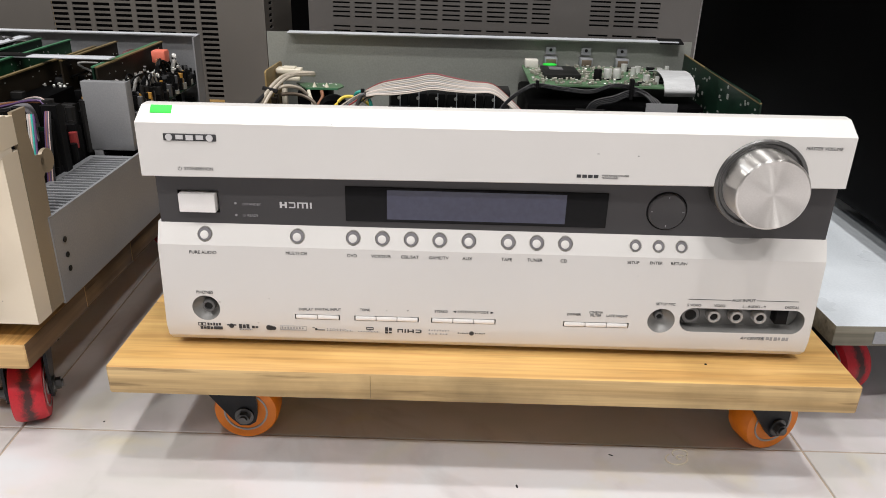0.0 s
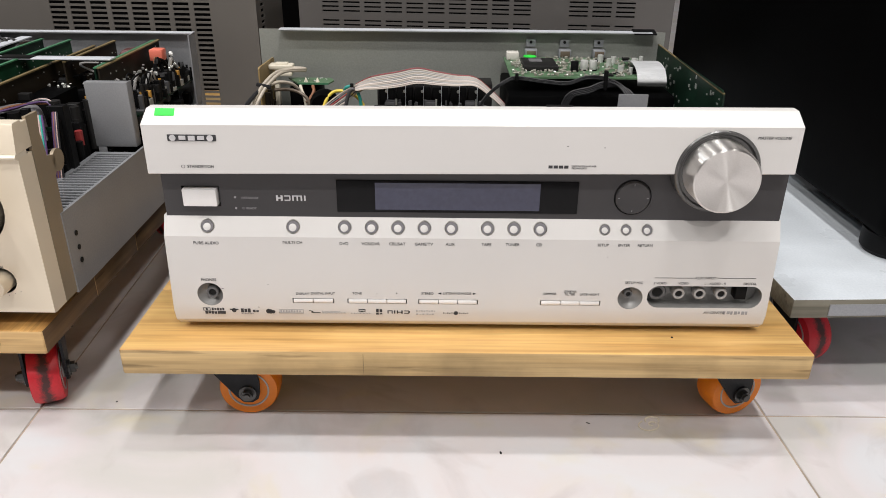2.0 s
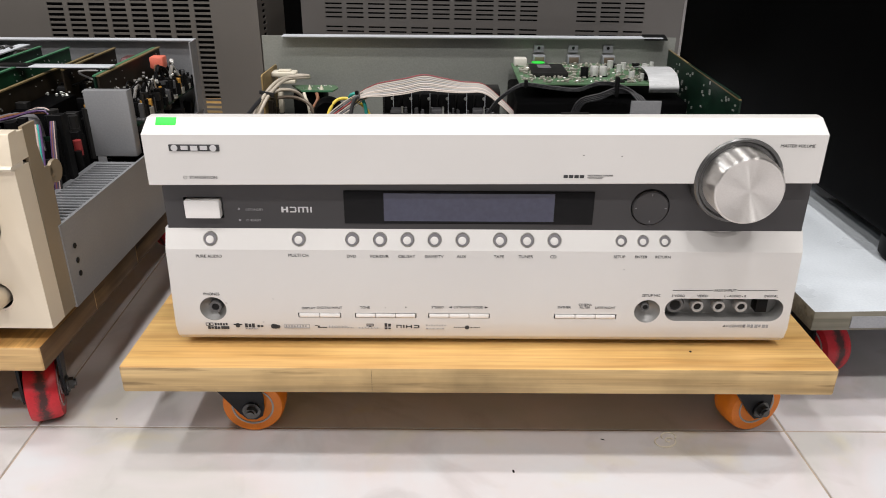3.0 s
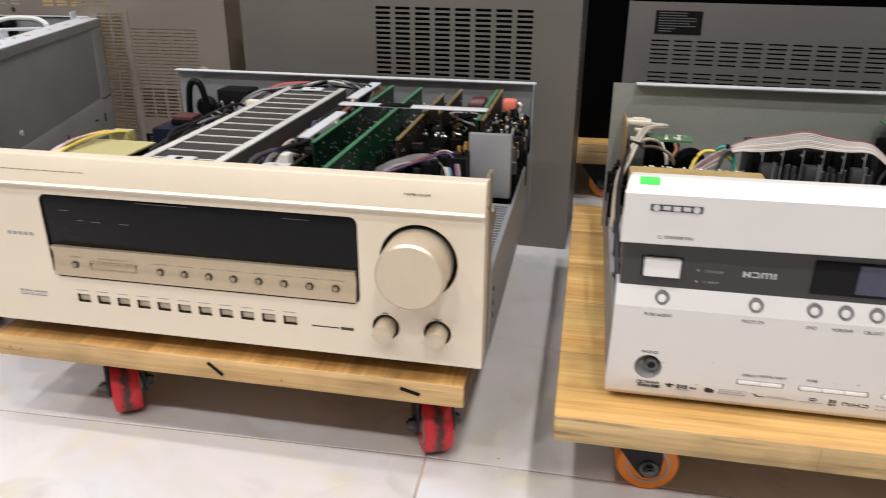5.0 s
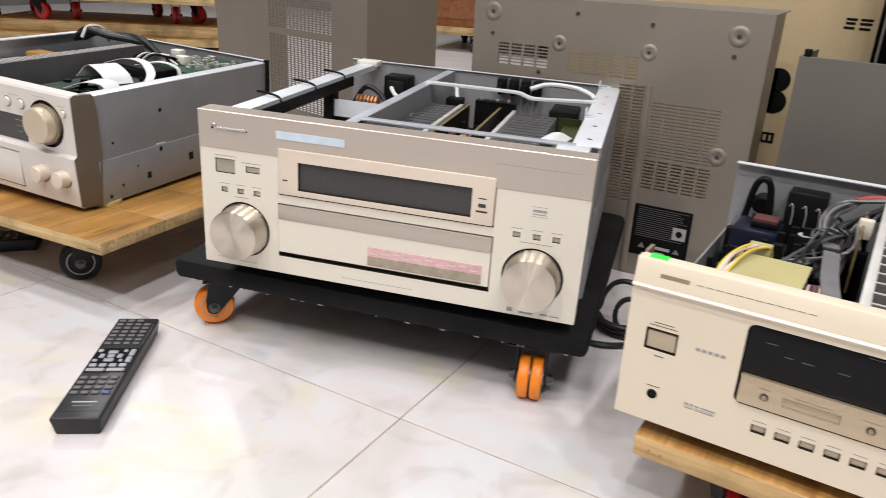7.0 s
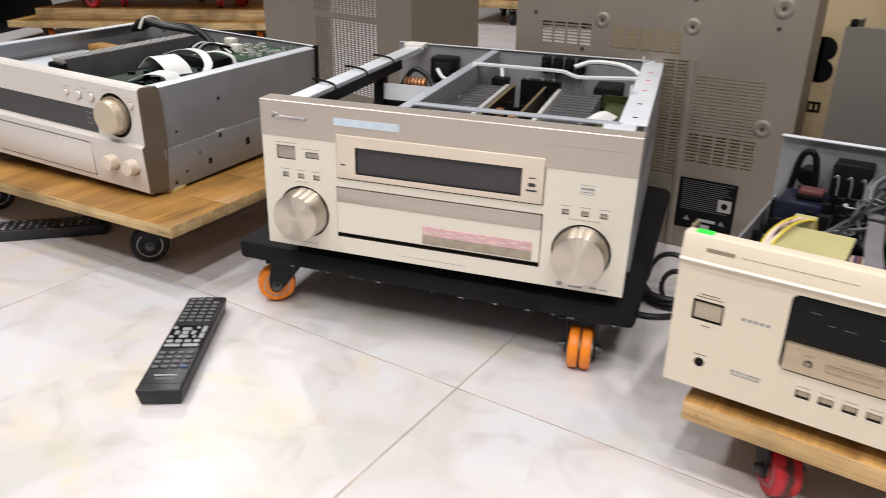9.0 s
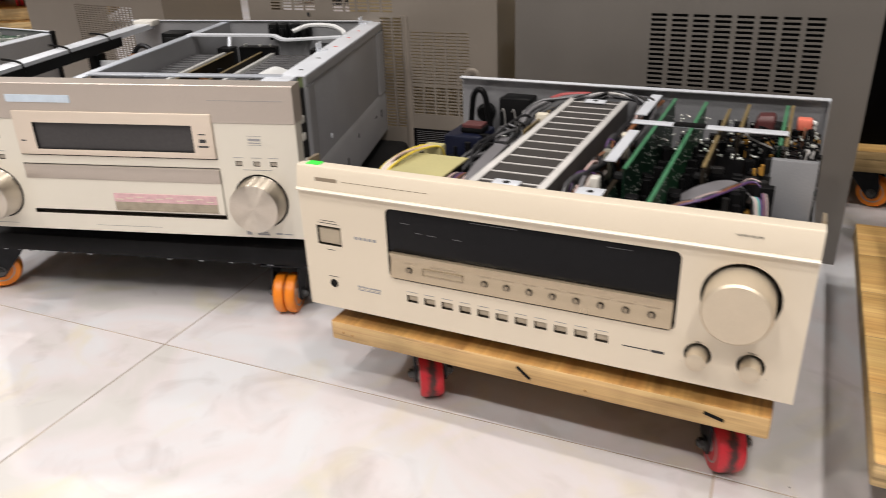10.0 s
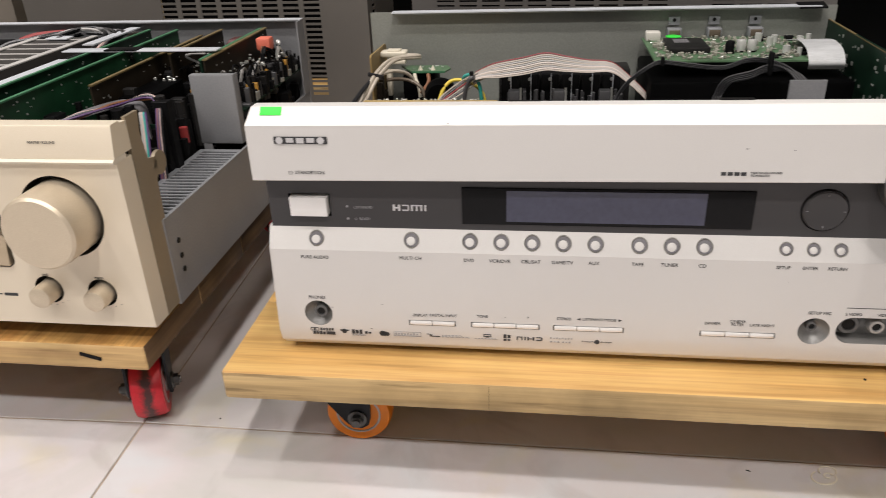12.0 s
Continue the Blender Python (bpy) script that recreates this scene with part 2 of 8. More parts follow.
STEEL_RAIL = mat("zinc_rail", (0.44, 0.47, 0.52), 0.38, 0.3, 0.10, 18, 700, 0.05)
# pale zinc; on lips and rails it puts light from above into the colour
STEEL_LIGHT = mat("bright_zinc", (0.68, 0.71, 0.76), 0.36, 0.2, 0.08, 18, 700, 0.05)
RAIL_PALE = mat("pale_warm_aluminium", (0.64, 0.625, 0.605), 0.42, 0.2, 0.10, 30, 900, 0.05)
STEEL_OLIVE = mat("dull_green_zinc", (0.31, 0.323, 0.297), 0.5, 0.4, 0.10, 10, 700, 0.05)
COVER = mat("taupe_sheet_steel", (0.262, 0.229, 0.194), 0.42, 0.35, 0.07, 7, 900, 0.06)
COVER_DARK = mat("grey_sheet_steel", (0.185, 0.171, 0.156), 0.42, 0.4, 0.07, 7, 900, 0.06)
COVER_GREY = mat("titanium_sheet_steel", (0.175, 0.166, 0.16), 0.38, 0.5, 0.06, 7, 900, 0.06)
HEATSINK = mat("black_heatsink", (0.017, 0.0165, 0.0165), 0.5, 0.2, 0.15, 40, 700, 0.05)
FIN = mat("grey_fin", (0.10, 0.10, 0.105), 0.42, 0.4, 0.12, 40, 700, 0.05)
BLACK = mat("black_plastic", (0.007, 0.007, 0.0075), 0.45, 0, 0.25, 30, 700, 0.05, spec=0.35)
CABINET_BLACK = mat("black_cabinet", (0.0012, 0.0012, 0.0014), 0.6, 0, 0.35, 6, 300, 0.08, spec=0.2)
BOARD_BLACK = mat("painted_black_board", (0.010, 0.010, 0.011), 0.6, 0, 0.5, 12, 200, 0.15)
PCB = mat("green_circuit_board", (0.010, 0.050, 0.022), 0.4, 0, 0.30, 60, 900, 0.15)
PCB_EDGE = mat("bright_green_board_edge", (0.05, 0.18, 0.09), 0.5, 0, 0.2, 60, 900, 0.1)
PCB_DARK = mat("dark_green_circuit_board", (0.007, 0.024, 0.014), 0.4, 0, 0.45, 80, 900, 0.2)
PCB_OLIVE = mat("olive_circuit_board", (0.050, 0.065, 0.022), 0.45, 0, 0.3, 60, 900, 0.15)
PCB_PALE = mat("pale_green_circuit_board", (0.085, 0.16, 0.085), 0.45, 0, 0.35, 90, 900, 0.15)
FLANGE = mat("dull_zinc_flange", (0.30, 0.31, 0.33), 0.42, 0.35, 0.1, 14, 700, 0.06)
PCB_TAN = mat("tan_circuit_board", (0.17, 0.125, 0.055), 0.5, 0, 0.25, 70, 900, 0.15)
CARD_TAN = mat("pale_tan_circuit_board", (0.46, 0.33, 0.14), 0.5, 0, 0.15, 70, 900, 0.1)
BOARD_GOLD = mat("golden_circuit_board", (0.29, 0.20, 0.08), 0.5, 0, 0.25, 70, 900, 0.1)
PCB_BROWN = mat("brown_circuit_board", (0.018, 0.013, 0.008), 0.5, 0, 0.35, 70, 900, 0.15)
CAN = mat("capacitor_can", (0.68, 0.68, 0.66), 0.35, 0.4, 0.1, 60, 700, 0.03)
BOARD_BITS = mat("grey_beige_components", (0.27, 0.265, 0.22), 0.45, 0.1, 0.35, 120, 700, 0.05)
SOLDER = mat("solder_dots", (0.60, 0.61, 0.58), 0.3, 0.6, 0.2, 90, 700, 0.05)
AMBER = mat("amber_parts", (0.50, 0.26, 0.05), 0.45, 0, 0.2, 60, 700, 0.03)
RED_PART = mat("red_plastic", (0.60, 0.07, 0.05), 0.4, 0, 0.1, 60, 700, 0.03)
CORAL = mat("coral_plastic", (0.72, 0.18, 0.12), 0.45, 0, 0.1, 60, 700, 0.03)
NAVY = mat("navy_part", (0.005, 0.007, 0.020), 0.4, 0, 0.2, 40, 700, 0.03)
DULL_RED = mat("dull_red_cap", (0.09, 0.025, 0.025), 0.5, 0, 0.1, 60, 700, 0.03)
YELLOW_CARD = mat("yellow_insulation_card", (0.42, 0.38, 0.18), 0.6, 0, 0.06, 20, 700, 0.05)
WHITE_PLASTIC = mat("white_plastic", (0.62, 0.60, 0.55), 0.5, 0, 0.06, 40, 700, 0.03)
PAPER_WHITE = mat("white_flat_cable", (0.62, 0.63, 0.63), 0.5, 0, 0.05, 40, 700, 0.03)
FLAT_CABLE = mat("ribbed_flat_cable", (0.50, 0.51, 0.52), 0.45, 0, 0.16, 160, 900, 0.05, stretch=(0.3, 1, 2))
WIRE_PALE = mat("pinkish_wire", (0.60, 0.53, 0.49), 0.5, 0, 0.10, 40, 700, 0.03)
WIRE_CREAM = mat("cream_wire", (0.66, 0.61, 0.50), 0.5, 0, 0.08, 40, 700, 0.03)
WIRE_MAINS = mat("dull_cream_sheath", (0.46, 0.41, 0.34), 0.5, 0, 0.14, 60, 700, 0.03)
WIRE_GREY = mat("grey_wire", (0.38, 0.37, 0.36), 0.5, 0, 0.10, 40, 700, 0.03)
WIRE_PINK = mat("pink_wire", (0.55, 0.40, 0.37), 0.5, 0, 0.10, 40, 700, 0.03)
WIRE_RED = mat("red_wire", (0.30, 0.035, 0.035), 0.5, 0, 0.10, 40, 700, 0.03)
WIRE_BLACK = mat("black_wire", (0.02, 0.02, 0.022), 0.4, 0, 0.2, 40, 700, 0.03)
WIRE_YELLOW = mat("yellow_wire", (0.68, 0.52, 0.06), 0.5, 0, 0.1, 40, 700, 0.03)
WIRE_TEAL = mat("teal_wire", (0.03, 0.34, 0.29), 0.5, 0, 0.1, 40, 700, 0.03)
RIBBON_CREAM = mat("cream_ribbon", (0.44, 0.385, 0.335), 0.5, 0, 0.10, 40, 700, 0.03)
RIBBON_RED = mat("dull_red_ribbon", (0.20, 0.025, 0.03), 0.5, 0, 0.10, 40, 700, 0.03)
RIBBON_GREY = mat("grey_ribbon", (0.16, 0.155, 0.165), 0.45, 0, 0.12, 60, 700, 0.03)
WIRE_PURPLE = mat("purple_wire", (0.10, 0.05, 0.15), 0.5, 0, 0.1, 40, 700, 0.03)
WIRE_BROWN = mat("brown_wire", (0.22, 0.09, 0.04), 0.5, 0, 0.1, 40, 700, 0.03)
BRASS = mat("brass_coloured_plastic", (0.62, 0.46, 0.20), 0.35, 0.3, 0.08, 40, 900, 0.03)
COPPER = mat("copper_coil", (0.42, 0.20, 0.09), 0.4, 0.6, 0.2, 90, 700, 0.05)
ORANGE = mat("orange_polyurethane", (0.86, 0.24, 0.012), 0.4, 0, 0.10, 30, 500, 0.05)
RED_TYRE = worn_tyre("red_polyurethane", (0.60, 0.018, 0.032), (0.035, 0.018, 0.017))
RUBBER = mat("black_rubber", (0.018, 0.018, 0.018), 0.6, 0, 0.3, 40, 500, 0.1)
HUB = mat("grey_hub", (0.42, 0.41, 0.40), 0.45, 0.5, 0.12, 40, 500, 0.05)
BRACKET = mat("black_steel_bracket", (0.022, 0.023, 0.026), 0.4, 0.5, 0.3, 40, 500, 0.06)
BOLT = mat("dark_bolt", (0.12, 0.12, 0.12), 0.35, 0.9, 0.2, 60, 500, 0.05)
OAK = wood("brown_varnished_board", (0.44, 0.235, 0.065), (0.28, 0.135, 0.033), 0.42, "y", 0.3)
PINE = wood("varnished_pine", (0.69, 0.45, 0.175), (0.50, 0.28, 0.09), 0.42, "x", 0.15)
PINE_EDGE = wood("raw_pine_edge", (0.58, 0.415, 0.205), (0.40, 0.265, 0.115), 0.65, "x", 0.45)
EDGE_LIGHT = wood("fresh_pine_edge", (0.68, 0.465, 0.225), (0.50, 0.315, 0.13), 0.6, "x", 0.3)
# deep tone takes in the shade under the overhanging champagne receiver
PINE_Y = wood("pine_lengthwise", (0.54, 0.31, 0.10), (0.38, 0.19, 0.055), 0.5, "y", 0.3)
# weathered end grain, darkened further by the side's shade put into the colour
END_BROWN = wood("shaded_weathered_end", (0.22, 0.13, 0.06), (0.09, 0.05, 0.025), 0.75, "y", 0.6)
PLY_DARK = wood("grimy_plywood_edge", (0.25, 0.235, 0.19), (0.14, 0.13, 0.10), 0.7, "x", 0.45)
LAMINATE = mat("white_laminate", (0.56, 0.60, 0.64), 0.3, 0, 0.08, 14, 500, 0.05)
CARTON = mat("brown_cardboard", (0.40, 0.31, 0.18), 0.8, 0, 0.06, 6, 300, 0.15)
MAHOGANY = wood("reddish_veneer", (0.34, 0.13, 0.045), (0.22, 0.075, 0.03), 0.4, "y", 0.2)
LABEL_BLUE = mat("pale_blue_sticker", (0.56, 0.66, 0.76), 0.5, 0, 0.08, 60, 500, 0.03)
LABEL_PINK = mat("pink_sticker", (0.66, 0.42, 0.44), 0.5, 0, 0.18, 120, 500, 0.03)
LABEL_OLIVE = mat("faded_olive_sticker", (0.34, 0.29, 0.22), 0.5, 0, 0.2, 120, 500, 0.03)
REMOTE = mat("remote_plastic", (0.028, 0.028, 0.031), 0.36, 0, 0.2, 40, 900, 0.04)
KEY_METAL = mat("shaded_metal_key", (0.40, 0.36, 0.30), 0.35, 0.5, 0.06, 60, 700, 0.03)
BAY = mat("warm_grey_bay", (0.058, 0.053, 0.050), 0.5, 0.3, 0.08, 40, 700, 0.04)
KEY_GREY = mat("remote_key_grey", (0.10, 0.10, 0.105), 0.5, 0, 0.15, 60, 700, 0.03)
KEY_PALE = mat("remote_key_pale", (0.31, 0.315, 0.345), 0.45, 0, 0.08, 60, 700, 0.03)
KEY_BLUE = mat("remote_key_blue", (0.05, 0.08, 0.20), 0.45, 0, 0.08, 60, 700, 0.03)
DIFFUSER = glow("lamp_diffuser", (1.0, 0.98, 0.95), 4.0)


# ---- mesh helpers ----
def bm_new():
    return bmesh.new()


def box(bm, x0, x1, y0, y1, z0, z1, bev=0.0, seg=2, m=None):
    r = bmesh.ops.create_cube(bm, size=1.0)
    vs = r["verts"]
    for v in vs:
        v.co = Vector((x0 + (v.co.x + 0.5) * (x1 - x0), y0 + (v.co.y + 0.5) * (y1 - y0), z0 + (v.co.z + 0.5) * (z1 - z0)))
    if bev:
        es = {e for v in vs for e in v.link_edges}
        out = bmesh.ops.bevel(bm, geom=list(es), offset=bev, segments=seg, profile=0.5, affect="EDGES")
        vs = list({v for f in out["faces"] for v in f.verts} | {v for v in vs if v.is_valid})
    if m is not None:
        bmesh.ops.transform(bm, matrix=m, verts=[v for v in vs if v.is_valid])
    return bm


AXIS = {"x": Matrix.Rotation(radians(90), 4, "Y"), "y": Matrix.Rotation(radians(90), 4, "X"), "z": Matrix.Identity(4)}


def cyl(bm, c, r, h, axis="y", seg=32, r2=None, bev=0.0, m=None):
    """A solid cylinder or cone centred at c; for axis y, r is the end away from -y and r2 the end towards -y."""
    out = bmesh.ops.create_cone(bm, cap_ends=True, segments=seg, radius1=r, radius2=r if r2 is None else r2, depth=h)
    vs = out["verts"]
    bmesh.ops.transform(bm, matrix=Matrix.Translation(c) @ AXIS[axis], verts=vs)
    if bev:
        es = [e for e in {e for v in vs for e in v.link_edges} if len(e.link_faces) == 2 and e.calc_face_angle(0) > 0.7]
        o = bmesh.ops.bevel(bm, geom=es, offset=bev, segments=2, profile=0.5, affect="EDGES")
        vs = list({v for f in o["faces"] for v in f.verts} | {v for v in vs if v.is_valid})
    if m is not None:
        bmesh.ops.transform(bm, matrix=m, verts=[v for v in vs if v.is_valid])
    return bm


def lathe(bm, c, profile, axis="y", seg=40):
    """Turned solid: profile rows of (radius, distance along the axis towards the viewer for y)."""
    rings = []
    mt = Matrix.Translation(c) @ AXIS[axis]
    for r, d in profile:
        rings.append([bm.verts.new(mt @ Vector((r * math.cos(2 * math.pi * i / seg), r * math.sin(2 * math.pi * i / seg), d))) for i in range(seg)])
    for a, b in zip(rings, rings[1:]):
        for i in range(seg):
            bm.faces.new((a[i], a[(i + 1) % seg], b[(i + 1) % seg], b[i]))
    bm.faces.new(list(reversed(rings[0])))
    bm.faces.new(rings[-1])
    return bm


def loft(bm, rows):
    """A bar along x: rows of (y, z, half width) round its outline."""
    left = [bm.verts.new((-h, y, z)) for y, z, h in rows]
    right = [bm.verts.new((h, y, z)) for y, z, h in rows]
    k = len(rows)
    for i in range(k):
        bm.faces.new((left[i], left[(i + 1) % k], right[(i + 1) % k], right[i]))
    bm.faces.new(left)
    bm.faces.new(list(reversed(right)))
    bmesh.ops.recalc_face_normals(bm, faces=bm.faces)
    return bm


def spline(pts, n=6):
    pts = [Vector(p) for p in pts]
    ext = [pts[0] * 2 - pts[1]] + pts + [pts[-1] * 2 - pts[-2]]
    out = []
    for i in range(1, len(ext) - 2):
        p0, p1, p2, p3 = ext[i - 1:i + 3]
        for k in range(n):
            t = k / n
            out.append(0.5 * ((2 * p1) + (p2 - p0) * t + (2 * p0 - 5 * p1 + 4 * p2 - p3) * t * t + (3 * p1 - p0 - 3 * p2 + p3) * t ** 3))
    return out + [pts[-1]]


def tube(bm, pts, r, seg=8, n=6):
    line = spline(pts, n)
    up, prev = Vector((0.13, 0.29, 0.95)), None
    for i, p in enumerate(line):
        d = (line[min(i + 1, len(line) - 1)] - line[max(i - 1, 0)]).normalized()
        a = d.cross(up)
        a = a.normalized() if a.length > 1e-4 else Vector((1, 0, 0))
        b = a.cross(d)
        ring = [bm.verts.new(p + r * (a * math.cos(2 * math.pi * k / seg) + b * math.sin(2 * math.pi * k / seg))) for k in range(seg)]
        if prev:
            for k in range(seg):
                bm.faces.new((prev[k], prev[(k + 1) % seg], ring[(k + 1) % seg], ring[k]))
        else:
            bm.faces.new(list(reversed(ring)))
        prev = ring
    bm.faces.new(prev)
    return bm


def strap(bm, pts, wide, thick, n=6):
    """A flat cable: a thin band of that width (a vector) along a line."""
    line, w = spline(pts, n), Vector(wide) / 2
    prev = None
    for i, p in enumerate(line):
        d = (line[min(i + 1, len(line) - 1)] - line[max(i - 1, 0)]).normalized()
        u = d.cross(w).normalized() * thick / 2
        ring = [bm.verts.new(q) for q in (p - w - u, p + w - u, p + w + u, p - w + u)]
        if prev:
            for k in range(4):
                bm.faces.new((prev[k], prev[(k + 1) % 4], ring[(k + 1) % 4], ring[k]))
        else:
            bm.faces.new(list(reversed(ring)))
        prev = ring
    bm.faces.new(prev)
    return bm


def mesh_of(name, bm, material, smooth=True):
    bmesh.ops.recalc_face_normals(bm, faces=bm.faces)
    me = bpy.data.meshes.new(name)
    bm.to_mesh(me)
    bm.free()
    me.materials.append(material)
    if smooth:
        me.shade_smooth()
        me.set_sharp_from_angle(angle=radians(32))
    return me


def part(name, bm, material, parent, label="", kind=""):
    ob = new(name, mesh_of(name, bm, material))
    ob.parent = parent
    return tagged(ob, label, kind=kind)


def thing(name, m, label, category, group="", kind=""):
    ob = new(name)
    ob.empty_display_size = 0.05
    ob.matrix_world = m
    return tagged(ob, label, category, group, kind)


def single(name, bm, material, label, category, kind="", m=None):
    ob = new(name, mesh_of(name, bm, material))
    if m is not None:
        ob.matrix_world = m
    return tagged(ob, label, category, kind=kind)


def carve(name, bm, cutter, material, parent, label="", inner=None):
    """A part with the cutter's shape taken out of it; the cut faces take the inner material."""
    bmesh.ops.recalc_face_normals(bm, faces=bm.faces)
    bmesh.ops.recalc_face_normals(cutter, faces=cutter.faces)
    a, b = bpy.data.meshes.new(name), bpy.data.meshes.new("cutter")
    bm.to_mesh(a)
    cutter.to_mesh(b)
    bm.free()
    cutter.free()
    a.materials.append(material)
    a.materials.append(inner or material)
    b.materials.append(material)
    b.materials.append(inner or material)
    b.polygons.foreach_set("material_index", [1] * len(b.polygons))
    oa, ob = new(name, a), new("cutter", b)
    md = oa.modifiers.new("cut", "BOOLEAN")
    md.operation, md.solver, md.object = "DIFFERENCE", "EXACT", ob
    md.material_mode, md.use_self = "INDEX", True
    bpy.context.view_layer.update()
    me = bpy.data.meshes.new_from_object(oa.evaluated_get(bpy.context.evaluated_depsgraph_get()))
    oa.modifiers.clear()
    oa.data = me
    bpy.data.objects.remove(ob)
    bpy.data.meshes.remove(a)
    bpy.data.meshes.remove(b)
    me.shade_smooth()
    me.set_sharp_from_angle(angle=radians(32))
    oa.parent = parent
    return tagged(oa, label)


def lettering(words, x, z, height, parent, material=None, y=0.0, align="CENTER", wide=1.0, shear=0.0, name="lettering"):
    """Printed words on a front that faces -y; x, z is the middle (or left end) of the line."""
    cu = bpy.data.curves.new("type", "FONT")
    cu.body, cu.align_x, cu.align_y, cu.size, cu.extrude, cu.shear = words, align, "CENTER", height * 1.38, 0.00008, shear
    cu.resolution_u = 3
    tmp = new("type", cu)
    bpy.context.view_layer.update()
    me = bpy.data.meshes.new_from_object(tmp.evaluated_get(bpy.context.evaluated_depsgraph_get()))
    bpy.data.objects.remove(tmp)
    bpy.data.curves.remove(cu)
    me.transform(Matrix.Translation((x, y - 0.00015, z)) @ Matrix.Rotation(radians(90), 4, "X") @ Matrix.Diagonal((wide, 1, 1, 1)))
    me.materials.clear()
    me.materials.append(material or INK)
    ob = new(name, me)
    ob.parent = parent
    return ob


def bars(rects, material, parent, y=0.0, name="print", thick=0.0002):
    """Printed marks as plain bars (x0, x1, z0, z1); single marks are parts, a long row of tiny ones is one fine print."""
    if len(rects) < 12:
        return [part(name, box(bm_new(), x0, x1, y - thick, y + thick * 0.5, z0, z1), material, parent) for x0, x1, z0, z1 in rects]
    bm = bm_new()
    for x0, x1, z0, z1 in rects:
        box(bm, x0, x1, y - thick, y + thick * 0.5, z0, z1)
    return part("fine_" + name, bm, material, parent, kind="stuff")


def perforated(bm, x0, x1, z0, z1, y, slots, thick=0.0015):
    """A sheet facing -y with open slots (x0, x1, z0, z1)."""
    xs = sorted({round(v, 5) for s in slots for v in s[:2]} | {x0, x1})
    zs = sorted({round(v, 5) for s in slots for v in s[2:]} | {z0, z1})
    ix, iz = {v: i for i, v in enumerate(xs)}, {v: i for i, v in enumerate(zs)}
    holes = np.zeros((len(xs), len(zs)), bool)
    for a, b, c, d in slots:
        holes[ix[round(a, 5)]:ix[round(b, 5)], iz[round(c, 5)]:iz[round(d, 5)]] = True
    grid = {}

    def vert(i, j, k):
        if (i, j, k) not in grid:
            grid[i, j, k] = bm.verts.new((xs[i], y + k * thick, zs[j]))
        return grid[i, j, k]
    for i in range(len(xs) - 1):
        for j in range(len(zs) - 1):
            if holes[i, j]:
                continue
            for k in (0, 1):
                q = [vert(i, j, k), vert(i + 1, j, k), vert(i + 1, j + 1, k), vert(i, j + 1, k)]
                bm.faces.new(q if k == 0 else list(reversed(q)))
            for di, dj, e in ((-1, 0, ((0, 0), (0, 1))), (1, 0, ((1, 1), (1, 0))), (0, -1, ((1, 0), (0, 0))), (0, 1, ((0, 1), (1, 1)))):
                a, b = i + di, j + dj
                if not (0 <= a < len(xs) - 1 and 0 <= b < len(zs) - 1) or holes[a, b]:
                    (p, q), (r, s) = e
                    bm.faces.new((vert(i + p, j + q, 0), vert(i + r, j + s, 0), vert(i + r, j + s, 1), vert(i + p, j + q, 1)))
    return bm


def slot_grid(x0, z1, cols, rows, px, pz, w, h):
    """Slots in columns from x0 rightwards and rows from z1 downwards."""
    return [(x0 + c * px, x0 + c * px + w, z1 - r * pz - h, z1 - r * pz) for c in range(cols) for r in range(rows)]


rng = random.Random(7)


def clutter(bm, x0, x1, y0, y1, z, n, tall, kinds="bc", lo=0.002, hi=0.006):
    """Small parts standing on a board at height z."""
    for _ in range(n):
        x, y, r, h = rng.uniform(x0, x1), rng.uniform(y0, y1), rng.uniform(lo, hi), rng.uniform(tall * 0.3, tall)
        if rng.choice(kinds) == "b":
            box(bm, x - r, x + r, y - r * rng.uniform(0.5, 1), y + r * rng.uniform(0.5, 1), z, z + h, 0.0004, 1)
        else:
            cyl(bm, (x, y, z + h / 2), r * 0.7, h, "z", 10)
    return bm


# ---- structure ----
X0, X1, Y0, Y1 = -5.5485, 3.0825, -2.466, 4.3155
floor_bm = bm_new()
box(floor_bm, X0, X1, Y0, Y1, -0.1, -0.0009)
floor = single("floor", floor_bm, GROUT, "polished cream-white square floor tiles with thin dirty joints", "floor", "structure")
for wall_name, a in (("wall_north", (X0, X1, Y1, Y1 + 0.12, 0, CEILING)), ("wall_south", (X0, X1, Y0 - 0.12, Y0, 0, CEILING)),
                     ("wall_west", (X0 - 0.12, X0, Y0 - 0.12, Y1 + 0.12, 0, CEILING)), ("wall_east", (X1, X1 + 0.12, Y0 - 0.12, Y1 + 0.12, 0, CEILING))):
    single(wall_name, box(bm_new(), *a), PLASTER, "added grey wall that closes the room and limits bounce light", "wall", "structure")
single("ceiling", box(bm_new(), X0 - 0.12, X1 + 0.12, Y0 - 0.12, Y1 + 0.12, CEILING, CEILING + 0.1), CEIL, "unseen grey ceiling that limits bounce light", "ceiling", "structure")
for x, y, power, colour in LAMPS:
    lamp = thing("ceiling_light", pose(x, y, CEILING), "small round white LED downlight in the ceiling, out of view, some added as fill", "ceiling light", "ceiling lights")
    part("frame", lathe(bm_new(), (0, 0, -0.012), [(0.086, 0.011), (0.105, 0.011), (0.105, 0.006), (0.098, 0.0), (0.086, 0.0)], "z", 36), WHITE_PLASTIC, lamp)
    part("diffuser", cyl(bm_new(), (0, 0, -0.0045), 0.085, 0.006, "z", 36), DIFFUSER, lamp)
    light = bpy.data.lights.new("downlight", "AREA")
    light.shape, light.size, light.energy, light.color = "DISK", 0.16, power, colour
    lo = new("downlight", light)
    lo.matrix_world = pose(x, y, CEILING - 0.016)


